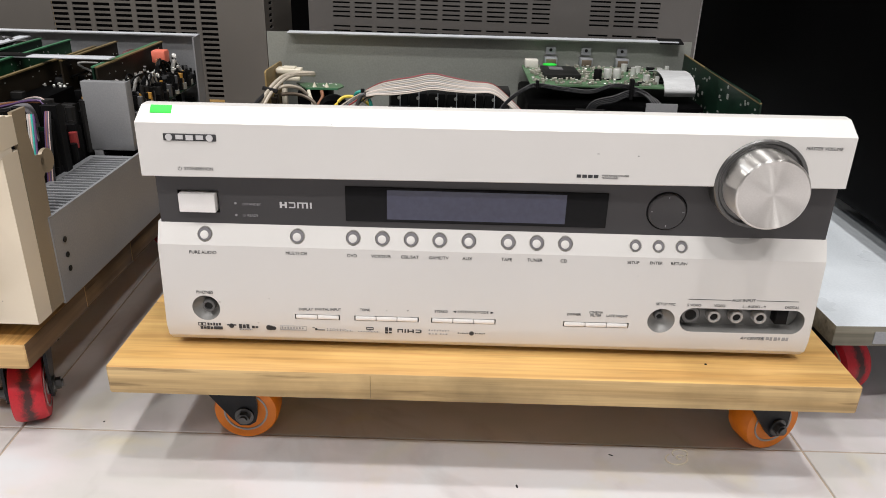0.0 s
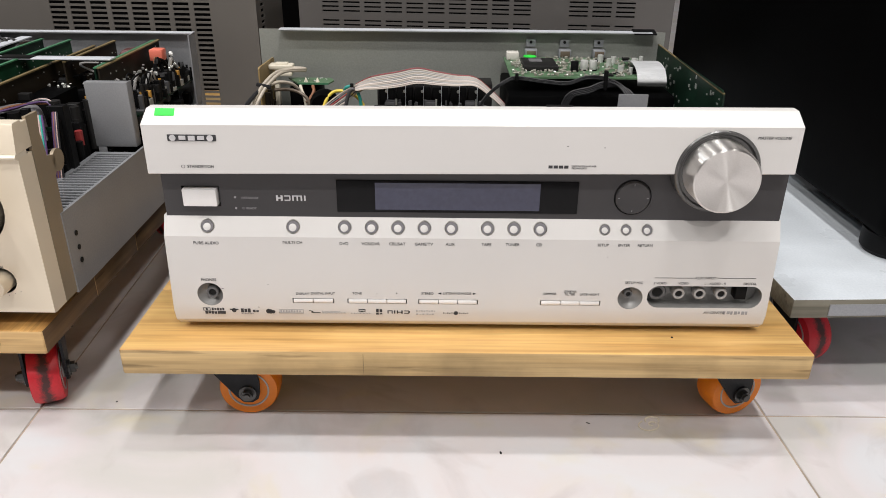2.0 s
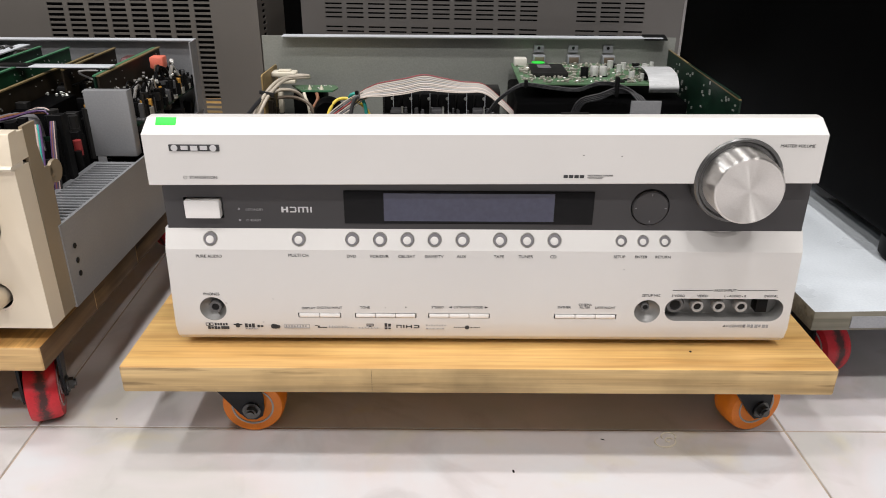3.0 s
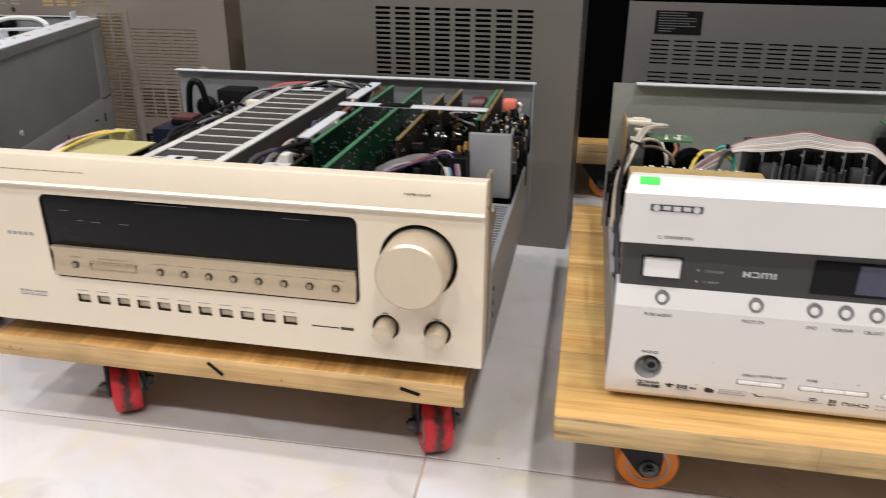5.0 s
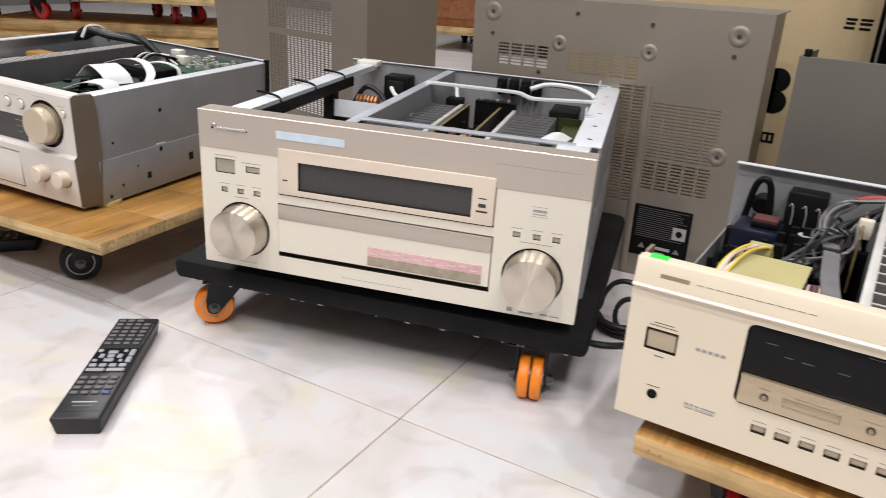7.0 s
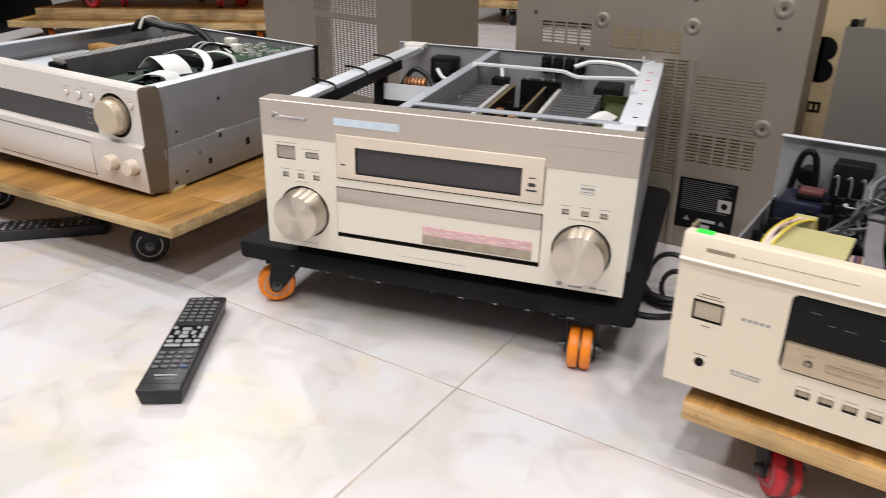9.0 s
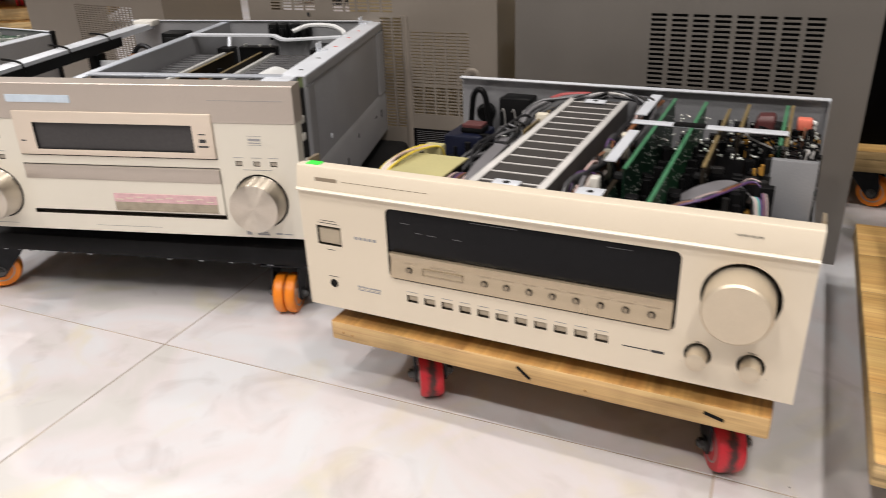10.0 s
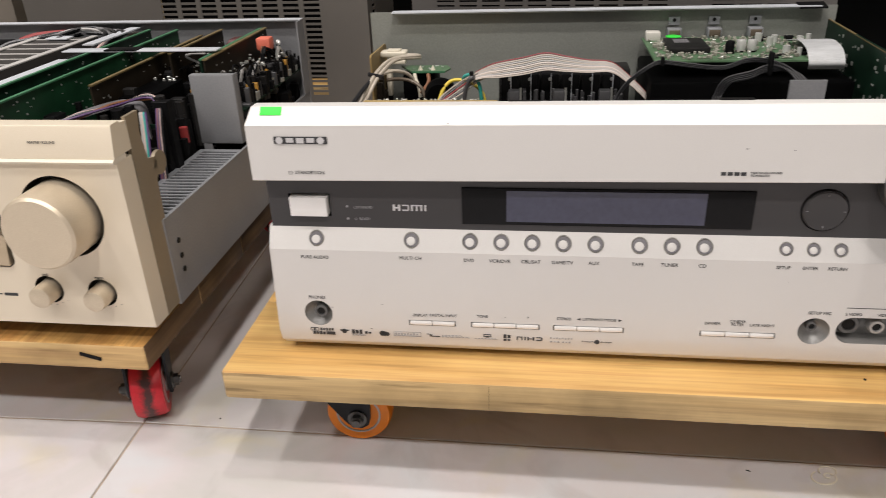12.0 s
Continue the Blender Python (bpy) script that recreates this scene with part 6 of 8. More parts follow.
for k, mt in enumerate((WIRE_YELLOW, WHITE_PLASTIC, WIRE_PINK, WHITE_PLASTIC, WIRE_YELLOW)):
    off = 0.0034 * k
    part("transformer_wire", tube(bm_new(), [(-0.1690 + off * 0.5, 0.060, 0.2180), (-0.1685 + off * 0.6, 0.070, 0.2290 + 0.001 * (k % 2)), (-0.1665 + off * (0.9 - 0.15 * (k % 3)), 0.095, 0.2330 + 0.0012 * (k % 3)), (-0.1600 + off * (0.7 + 0.2 * (k % 2)), 0.122, 0.2350 - 0.001 * (k % 2)), (-0.1530 + off, 0.142, 0.2320), (-0.1510 + off, 0.150, 0.215)], 0.0012, 8), mt, gold)
part("wire_block", box(bm_new(), -0.1580, -0.1385, 0.140, 0.153, 0.200, 0.2330, 0.001), YELLOW_CARD, gold, "pale yellow plug")
part("grey_cable", strap(bm_new(), [(-0.104, 0.262, 0.200), (-0.099, 0.235, 0.2190), (-0.0935, 0.200, 0.2230), (-0.0875, 0.130, 0.2230), (-0.080, 0.080, 0.2200), (-0.074, 0.045, 0.205)], (0.014, 0.003, 0), 0.0022), RIBBON_GREY, gold, "grey ribbon bundled with a black tie")
part("cable_tie", box(bm_new(), -0.1010, -0.0850, 0.196, 0.201, 0.2205, 0.2262, 0.001), WIRE_BLACK, gold)
part("tan_strip", box(bm_new(), -0.0755, -0.0735, 0.215, 0.320, 0.180, 0.2350), PCB_TAN, gold)
part("small_plug", box(bm_new(), -0.0790, -0.0655, 0.266, 0.277, 0.2200, 0.2400, 0.0015), WIRE_CREAM, gold)
for k in range(16):
    mt = (WIRE_BLACK, WIRE_GREY, WIRE_BLACK, WIRE_BLACK, HEATSINK, WIRE_BLACK, FIN, WIRE_BLACK, RIBBON_GREY, WIRE_BLACK, HEATSINK, WIRE_BLACK, FIN, WIRE_BLACK, WIRE_BLACK, RIBBON_GREY)[k]
    u = rng.uniform
    tail = [(0.020 + 0.001 * k, 0.345 + u(-0.008, 0.008), 0.2430 + u(-0.004, 0.002)), (0.022 + 0.0012 * k, 0.315 + u(-0.01, 0.01), 0.234 + u(-0.006, 0.004)), (0.026, 0.27, 0.210)]
    part("loom_wire", tube(bm_new(), [(-0.120 + u(0, 0.04), 0.20 + u(0, 0.05), 0.190 + u(0, 0.012)), (-0.100 + u(0, 0.03), 0.285 + u(-0.01, 0.02), 0.2200 + u(-0.008, 0.008)), (-0.070 + u(0, 0.02), 0.335 + u(-0.008, 0.008), 0.2360 + u(-0.006, 0.004)), (-0.030 + u(-0.01, 0.01), 0.358 + u(-0.006, 0.006), 0.2430 + u(-0.004, 0.003)), (-0.004 + u(-0.006, 0.006), 0.362 + u(-0.006, 0.006), 0.2440 + u(-0.003, 0.003))] + tail, 0.0019, 6), mt, gold)
for k in range(10):
    u = rng.uniform
    part("thin_wire", tube(bm_new(), [(-0.145 + u(0, 0.06), 0.12 + u(0, 0.1), 0.200), (-0.125 + u(0, 0.05), 0.16 + u(0, 0.1), 0.222 + u(0, 0.01)), (-0.100 + u(0, 0.03), 0.20 + u(0, 0.1), 0.226 + u(-0.01, 0.006)), (-0.080 + u(0, 0.012), 0.23 + u(0, 0.1), 0.200)], 0.0016, 6), (FIN, WIRE_BLACK, FIN, WIRE_BLACK, WIRE_BLACK, FIN, RIBBON_GREY, WIRE_BLACK, HEATSINK, FIN)[k], gold)
for k in range(7):
    mt = (WIRE_PINK, WIRE_BLACK, WIRE_PURPLE, WIRE_BROWN, WIRE_BLACK, WIRE_PINK, WIRE_BLACK)[k]
    part("loom_wire", tube(bm_new(), [(-0.1000 + 0.002 * k, 0.034, 0.205), (-0.0985 + 0.0016 * k, 0.055 + 0.002 * k, 0.2230 - 0.001 * k), (-0.0990 + 0.0014 * k, 0.095 + 0.003 * k, 0.2240 - 0.001 * k), (-0.1010, 0.150, 0.195)], 0.0013, 6), mt, gold)
part("red_sleeve", tube(bm_new(), [(-0.0880, 0.352, 0.2360), (-0.0760, 0.360, 0.2395), (-0.0600, 0.364, 0.2410), (-0.0420, 0.365, 0.2420)], 0.0030, 8), WIRE_RED, gold, "red sleeve round the wires")
for k in range(4):
    part("loom_wire", tube(bm_new(), [(-0.1120 + 0.004 * k, 0.300, 0.195), (-0.1150 + 0.004 * k, 0.325, 0.2200), (-0.1020 + 0.003 * k, 0.345, 0.2330 - 0.002 * k), (-0.0780, 0.352 + 0.002 * k, 0.2370), (-0.0450, 0.360 + 0.002 * k, 0.2410), (0.0100, 0.362, 0.2440 - 0.001 * k)], 0.0022, 7), (FIN, RIBBON_GREY, WIRE_BLACK, FIN)[k], gold)
part("strip_plate", box(bm_new(), 0.0345, 0.0450, 0.128, 0.232, 0.2400, 0.2412), STEEL_LIGHT, gold, "pale metal strip")
part("strip_plate", box(bm_new(), 0.0300, 0.0420, 0.280, 0.372, 0.2440, 0.2452), STEEL_LIGHT, gold)
part("strip_plate", box(bm_new(), 0.0260, 0.0500, 0.060, 0.078, 0.2310, 0.2322, 0.0004), STEEL_LIGHT, gold, "pale metal tab with a hole")
part("tab_hole", cyl(bm_new(), (0.038, 0.068, 0.2323), 0.0030, 0.0004, "z", 14), HOLE, gold)
for cx, cy, z, mt in ((0.0290, 0.098, 0.2330, WHITE_PLASTIC), (0.0220, 0.172, 0.2350, BOARD_BITS), (0.0150, 0.135, 0.2240, BOARD_BITS), (0.0240, 0.240, 0.2330, WIRE_CREAM)):
    part("small_plug", box(bm_new(), cx, cx + 0.008, cy, cy + 0.011, 0.205, z, 0.0012), mt, gold)
for k in range(16):
    u = rng.uniform
    mt = (WIRE_BLACK, WIRE_BROWN, WIRE_PURPLE, WIRE_BLACK, WIRE_PINK, WIRE_BLACK, FIN, WIRE_BROWN)[k % 8]
    c = 0.06 + 0.014 * k
    part("thin_wire", tube(bm_new(), [(0.011 + u(0, 0.006), c, 0.200), (0.014 + u(0, 0.012), c + u(0.006, 0.018), 0.222 + u(0, 0.012)), (0.018 + u(0, 0.014), c + u(0.02, 0.04), 0.220 + u(0, 0.012)), (0.024 + u(0, 0.010), c + u(0.03, 0.05), 0.195)], 0.0012, 6), mt, gold)
for k, mt in enumerate((WIRE_PURPLE, WIRE_BROWN, WIRE_PURPLE, FIN, WIRE_PINK, WIRE_BLACK)):
    w = 0.0016 * math.sin(1.3 * k)
    part("twisted_wire", tube(bm_new(), [(0.090, 0.078 + 0.0012 * k, 0.2150), (0.112, 0.088 + 0.0014 * k, 0.2225 + w), (0.129, 0.098 + 0.0016 * k, 0.2262 - w), (0.146, 0.122 + 0.0016 * k, 0.2280 + w), (0.160, 0.146 + 0.0010 * k, 0.2284 - w), (0.169 + 0.0006 * k, 0.146, 0.2240), (0.1745 + 0.0008 * k, 0.130, 0.205), (0.177 + 0.0010 * k, 0.112, 0.150)], 0.0010, 6), mt, gold)
part("grey_ribbon", strap(bm_new(), [(0.096, 0.085, 0.2080), (0.1125, 0.112, 0.2195), (0.129, 0.132, 0.2235), (0.1446, 0.143, 0.2245), (0.157, 0.146, 0.2200), (0.164, 0.140, 0.200)], (-0.010, 0.024, 0), 0.0008), RIBBON_GREY, gold, "grey ribbon cable")
for k, mt in enumerate((WIRE_GREY, WIRE_PINK, WIRE_TEAL, WIRE_PURPLE)):
    part("lead", tube(bm_new(), [(0.160 + 0.0016 * k, 0.136, 0.2130), (0.164 + 0.0016 * k, 0.128, 0.2210), (0.1685 + 0.0016 * k, 0.118, 0.208), (0.176 + 0.0018 * k, 0.090, 0.140)], 0.0009, 6), mt, gold)
for fx in (-0.16, 0.165):
    for fy in (0.06, 0.33):
        part("foot", cyl(bm_new(), (fx, fy, 0.0988), 0.018, 0.0125, "z", 24), BLACK, gold)


# ---- the pale champagne receiver on a black trolley ----
FC = pose(-0.685, 0.0513, 0, 0, 1.2, 15.5)
FCB = pose(-0.685, 0.0513, 0, 0, 0.6, 12.8)
black_trolley = trolley(FCB, -0.284, 0.2350, 0.0160, 0.465, 0.069, 0.0955, BOARD_BLACK, BOARD_BLACK, "black painted board with chipped edges on orange casters", 1, 0.008)
chip = bm_new()
for _ in range(22):
    x = rng.uniform(-0.28, 0.22)
    w = rng.uniform(0.001, 0.007)
    box(chip, x, x + w, 0.0177, 0.0198, 0.0702, 0.0702 + rng.uniform(0.0004, 0.0012))
part("chipped_edge", chip, KEY_PALE, black_trolley, kind="stuff")
for cx, cy, ch, tw in ((-0.2500, 0.0490, -57, False), (0.1750, 0.0350, 5, True), (-0.215, 0.41, 30, False), (0.19, 0.40, 20, True)):
    caster(black_trolley, cx, cy, ch, 0.069, 0.0255, ORANGE, 0.027 if tw else 0.020, tw, "orange caster in a black fork")
pale = thing("av_receiver", FC, "pale champagne receiver without its top cover, on a black trolley", "receiver", "opened receivers")
C = 0.2165
pl = loft(bm_new(), [(0.0, 0.1140, C), (0.0, 0.2515, C), (0.020, 0.2515, C), (0.020, 0.1130, C), (0.002, 0.1130, C)])
cut = bm_new()
for kx in (-0.166, 0.167):
    cyl(cut, (kx, 0.002, 0.160), 0.0326, 0.012, "y", 56)
box(cut, -0.1225, 0.1225, -0.004, 0.006, 0.1352, 0.1985)
box(cut, -0.1215, 0.1215, -0.004, 0.004, 0.2085, 0.2520)
box(cut, -0.1981, -0.1741, -0.004, 0.004, 0.2242, 0.2406)
box(cut, -0.1609, -0.1440, -0.004, 0.004, 0.2281, 0.2355)
for bx in (-0.188, -0.168, -0.148, 0.146, 0.167, 0.187):
    box(cut, bx - 0.0039, bx + 0.0039, -0.004, 0.004, 0.2021, 0.2081)
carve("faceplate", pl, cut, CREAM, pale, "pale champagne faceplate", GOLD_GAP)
tb = loft(bm_new(), [(-0.0006, 0.2518, C), (-0.0006, 0.2926, C), (0.0004, 0.2935, C), (0.026, 0.2935, C), (0.026, 0.2518, C)])
part("top_band", tb, CREAM_BAND, pale, "darker champagne top band")
fr = bm_new()
box(fr, -0.1205, 0.1205, -0.0028, 0.010, 0.2100, 0.2615, 0.0012)
ct = box(bm_new(), -0.0968, 0.0968, -0.006, 0.004, 0.2170, 0.2485)
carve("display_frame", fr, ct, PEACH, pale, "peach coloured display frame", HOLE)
part("display_window", box(bm_new(), -0.0967, 0.0967, 0.0008, 0.0035, 0.2171, 0.2484), VFD_GREY, pale, "dark grey display glass")
bars([(-0.115, -0.109, 0.2260, 0.2275), (0.104, 0.112, 0.2290, 0.2330), (0.102, 0.114, 0.2235, 0.2255), (0.104, 0.112, 0.2380, 0.2392)], INK, pale, -0.0028, "print")
tr = loft(bm_new(), [(-0.0015, 0.1412, 0.1215), (-0.0015, 0.1800, 0.1215), (-0.0008, 0.1970, 0.1215), (0.006, 0.1970, 0.1215), (0.006, 0.1400, 0.1215)])
door = part("drop_door", tr, CREAM, pale, "drop-down door below the display")
part("door_band", box(bm_new(), -0.1215, 0.1215, -0.0022, 0.003, 0.1802, 0.1972, 0.0005), CREAM_BAND, door)
part("pink_sticker", box(bm_new(), -0.0145, 0.1134, -0.0023, -0.0014, 0.1540, 0.1645), LABEL_PINK, door, "faded pink sticker with small print")
part("olive_sticker", box(bm_new(), -0.0145, 0.1134, -0.0023, -0.0014, 0.1432, 0.1539), LABEL_OLIVE, door)
bars([(-0.012 + i * 0.0125, -0.003 + i * 0.0125, 0.1565 + (i % 3) * 0.0016, 0.1578 + (i % 3) * 0.0016) for i in range(10)], PEACH, door, -0.0023, "print")
bars([(-0.0455, 0.0380, 0.1215, 0.1219)], PALE_INK, pale, 0, "print")
for kx in (-0.166, 0.167):
    k = lathe(bm_new(), (kx, 0.007, 0.160), [(0.0312, 0), (0.0312, 0.006), (0.0302, 0.0075), (0.0300, 0.0105), (0.0288, 0.0310), (0.0282, 0.0325), (0.0268, 0.0330), (0.012, 0.0327), (0.001, 0.0326)], "y", 88)
    part("rotary_knob", k, ALU_WARM, pale, "large turned aluminium knob")
    # the black ring stands for the crescent of shade in the well
    part("knob_ring", lathe(bm_new(), (kx, 0.002, 0.160), [(0.0314, 0), (0.0325, 0), (0.0325, 0.0024), (0.0314, 0.0018)], "y", 64), BLACK, pale)
part("power_button", box(bm_new(), -0.1978, -0.1744, 0.0006, 0.004, 0.2246, 0.2400, 0.0008), KEY_METAL, pale)
part("small_button", box(bm_new(), -0.1606, -0.1443, 0.0006, 0.004, 0.2284, 0.2350, 0.0008), KEY_METAL, pale)
for bx in (-0.188, -0.168, -0.148, 0.146, 0.167, 0.187):
    part("small_button", box(bm_new(), bx - 0.0036, bx + 0.0036, 0.0006, 0.004, 0.2024, 0.2076, 0.0008), KEY_METAL, pale)
bars([(bx - 0.006, bx + 0.006, 0.2118, 0.2124) for bx in (-0.188, -0.168, -0.148, 0.146, 0.167, 0.187)] + [(-0.200, -0.172, 0.2438, 0.2444), (-0.165, -0.142, 0.2386, 0.2392), (0.150, 0.184, 0.1975, 0.1981), (-0.176, -0.158, 0.1975, 0.1981), (-0.200, -0.184, 0.1215, 0.1220), (-0.180, -0.150, 0.1200, 0.1205)], PALE_INK, pale, 0, "print")
bars([(0.1590, 0.1753, 0.2372, 0.2376), (0.1600, 0.1743, 0.2318, 0.2345), (0.1600, 0.1743, 0.2290, 0.2300), (0.1590, 0.1753, 0.2268, 0.2272)], PALE_INK, pale, 0, "trade_mark")
bars([(0.1440, 0.1500, 0.1172, 0.1222), (0.1575, 0.1720, 0.1172, 0.1196), (0.1590, 0.1705, 0.1203, 0.1218), (0.1800, 0.1880, 0.1185, 0.1206), (0.1900, 0.2000, 0.1185, 0.1198)], PALE_INK, pale, 0, "trade_mark")
# the ink line under the strokes stands for their shadow
plaque = part("badge", tube(bm_new(), [(-0.2010, 0.0, 0.2738), (-0.1950, 0.0, 0.2752), (-0.1800, 0.0, 0.2742), (-0.1575, 0.0, 0.2740)], 0.0014, 6), INK, pale, "slender badge of raised silver strokes over a drawn shadow line")
wave = [(-0.2006, -0.0014, 0.2752), (-0.1990, -0.0016, 0.2790), (-0.1955, -0.0016, 0.2784), (-0.1962, -0.0016, 0.2752)] + [(-0.1945 + 0.0019 * i, -0.0016, 0.2748 + (0.0012 if i % 2 else -0.0010)) for i in range(20)]
part("badge_stroke", tube(bm_new(), wave, 0.0007, 6, 4), LOGO, plaque)
part("blue_sticker", box(bm_new(), -0.1230, -0.0440, -0.0012, -0.0005, 0.2715, 0.2800), LABEL_BLUE, pale, "pale blue strip sticker")
bars([(0.1190 + i * 0.0062, 0.1242 + i * 0.0062, 0.2766, 0.2771) for i in range(14)], PALE_INK, pale, -0.0006, "print")
# open steel chassis
CB, CT = 0.455, 0.2930
part("base_pan", box(bm_new(), -0.213, 0.213, 0.02, CB, 0.112, 0.116), STEEL, pale)
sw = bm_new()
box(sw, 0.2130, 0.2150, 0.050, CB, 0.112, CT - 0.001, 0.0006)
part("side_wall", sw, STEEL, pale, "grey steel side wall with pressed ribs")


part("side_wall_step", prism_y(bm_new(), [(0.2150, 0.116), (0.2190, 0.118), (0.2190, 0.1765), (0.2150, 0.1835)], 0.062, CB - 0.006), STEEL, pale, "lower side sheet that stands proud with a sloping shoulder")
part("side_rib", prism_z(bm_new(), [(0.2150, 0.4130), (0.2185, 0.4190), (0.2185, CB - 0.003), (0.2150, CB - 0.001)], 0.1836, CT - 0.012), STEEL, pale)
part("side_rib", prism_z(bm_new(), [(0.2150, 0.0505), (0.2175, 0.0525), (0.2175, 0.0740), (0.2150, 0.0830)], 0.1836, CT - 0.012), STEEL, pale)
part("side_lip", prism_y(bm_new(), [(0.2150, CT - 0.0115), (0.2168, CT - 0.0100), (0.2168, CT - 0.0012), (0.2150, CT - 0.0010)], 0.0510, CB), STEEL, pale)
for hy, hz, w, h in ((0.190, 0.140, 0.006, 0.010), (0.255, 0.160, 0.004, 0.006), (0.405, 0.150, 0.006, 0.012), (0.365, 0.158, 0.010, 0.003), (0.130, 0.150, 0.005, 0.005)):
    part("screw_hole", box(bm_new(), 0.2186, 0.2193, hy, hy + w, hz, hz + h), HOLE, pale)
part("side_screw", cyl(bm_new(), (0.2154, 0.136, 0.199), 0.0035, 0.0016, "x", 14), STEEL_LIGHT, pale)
# black block stands for the shaded gap between faceplate and side wall
part("dark_gap_block", box(bm_new(), 0.2060, 0.2135, 0.0265, 0.0495, 0.114, CT - 0.012), BLACK, pale)
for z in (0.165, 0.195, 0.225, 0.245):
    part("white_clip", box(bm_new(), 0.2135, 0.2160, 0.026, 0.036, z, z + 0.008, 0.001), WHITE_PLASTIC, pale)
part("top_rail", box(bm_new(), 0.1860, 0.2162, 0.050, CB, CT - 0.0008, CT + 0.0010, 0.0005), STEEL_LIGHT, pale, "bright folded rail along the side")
part("rail_end", box(bm_new(), 0.1720, 0.2060, 0.022, 0.052, CT - 0.006, CT + 0.0005, 0.0008), STEEL_LIGHT, pale)
for y in (0.08, 0.15, 0.23, 0.30, 0.36):
    part("rail_hole", box(bm_new(), 0.199, 0.204, y, y + 0.004, CT + 0.0009, CT + 0.0013), HOLE if y < 0.2 else RED_PART, pale)
for y in (0.195, 0.425):
    tab = bm_new()
    box(tab, 0.1855, 0.1872, y, y + 0.020, CT, CT + 0.011, 0.0004)
    box(tab, 0.1872, 0.1970, y + 0.004, y + 0.016, CT + 0.001, CT + 0.0025, 0.0004)
    part("rail_tab", tab, STEEL_LIGHT, pale)
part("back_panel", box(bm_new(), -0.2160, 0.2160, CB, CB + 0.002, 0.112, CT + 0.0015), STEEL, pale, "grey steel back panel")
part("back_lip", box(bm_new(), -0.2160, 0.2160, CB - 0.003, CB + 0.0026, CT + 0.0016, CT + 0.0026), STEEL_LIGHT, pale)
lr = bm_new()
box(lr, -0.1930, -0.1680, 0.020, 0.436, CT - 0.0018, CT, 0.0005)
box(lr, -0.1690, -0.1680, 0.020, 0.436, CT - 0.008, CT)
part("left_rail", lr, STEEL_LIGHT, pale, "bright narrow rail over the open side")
part("rail_strip", box(bm_new(), -0.1676, -0.1650, 0.020, 0.33, CT - 0.018, CT - 0.0045), BLACK, pale)
part("rail_plug", box(bm_new(), -0.1980, -0.1640, 0.425, 0.452, CT - 0.004, CT + 0.005, 0.0015), WHITE_PLASTIC, pale)
for y in (0.10, 0.20, 0.30):
    part("black_tie", tube(bm_new(), [(-0.205, y + 0.012, CT + 0.003), (-0.190, y + 0.004, CT + 0.004), (-0.170, y, CT + 0.001), (-0.166, y - 0.002, CT - 0.010)], 0.0016, 6), BLACK, pale)
mr = bm_new()
box(mr, -0.0560, -0.0430, 0.030, CB, CT - 0.0015, CT, 0.0004)
part("centre_rail", mr, STEEL_RAIL, pale, "bright centre rail over a deep web")
part("centre_web", box(bm_new(), -0.0450, -0.0430, 0.050, CB, 0.150, CT - 0.0016), STEEL, pale)
part("web_rivet", cyl(bm_new(), (-0.0425, 0.230, 0.262), 0.004, 0.0012, "x", 16), STEEL_LIGHT, pale)
part("front_brace", box(bm_new(), -0.045, 0.190, 0.043, 0.056, CT - 0.0012, CT + 0.0012, 0.0006), STEEL_RAIL, pale, "bright brace behind the front")
part("front_strip", box(bm_new(), -0.020, 0.100, 0.031, 0.039, CT - 0.004, CT - 0.0025, 0.0004), STEEL_LIGHT, pale)
part("front_board", box(bm_new(), -0.200, 0.200, 0.027, 0.0290, 0.150, CT - 0.006), PCB_DARK, pale)
part("strip_scatter", clutter(bm_new(), -0.15, 0.19, 0.029, 0.040, 0.270, 26, 0.014, "b", 0.002, 0.005), PCB_EDGE, pale, kind="stuff")
part("front_shield", box(bm_new(), -0.200, 0.204, 0.042, 0.0435, 0.118, CT - 0.022), BLACK, pale)
part("rear_brace", strap(bm_new(), [(-0.050, 0.320, CT + 0.001), (0.030, 0.319, CT + 0.001), (0.080, 0.317, CT + 0.001), (0.094, 0.306, CT), (0.110, 0.295, CT - 0.001), (0.150, 0.302, CT), (0.188, 0.309, CT + 0.001)], (0, 0.014, 0), 0.0026, 4), STEEL_LIGHT, pale, "bright bent rear brace")
part("white_cable", tube(bm_new(), [(0.090, 0.385, CT - 0.004), (0.115, 0.392, CT + 0.004), (0.155, 0.375, CT + 0.006), (0.180, 0.345, CT + 0.004), (0.188, 0.330, CT + 0.001)], 0.0036, 8), PAPER_WHITE, pale)
for x0, x1 in ((-0.040, 0.000), (0.088, 0.142)):
    for i in range(13):
        y = 0.105 + i * 0.0160
        part("fin", box(bm_new(), x0, x1, y, y + 0.0085, 0.140, 0.2680, 0.0012), FIN, pale)
for x0 in (0.0030, 0.0790):
    part("pale_bar", box(bm_new(), x0, x0 + 0.0055, 0.100, 0.312, 0.235, 0.2700, 0.0006), CAN, pale)
for x0, e in ((0.013, PCB_TAN), (0.058, PCB_TAN)):
    o = part("upright_board", box(bm_new(), x0, x0 + 0.0016, 0.090, 0.325, 0.120, 0.2680), PCB_BROWN, pale)
    part("board_edge", box(bm_new(), x0 - 0.0007, x0 + 0.0024, 0.090, 0.325, 0.2680, 0.2688), e, o)
part("dark_scatter", clutter(bm_new(), 0.018, 0.056, 0.10, 0.33, 0.13, 46, 0.13, "bc", 0.003, 0.008), BLACK, pale, kind="stuff")
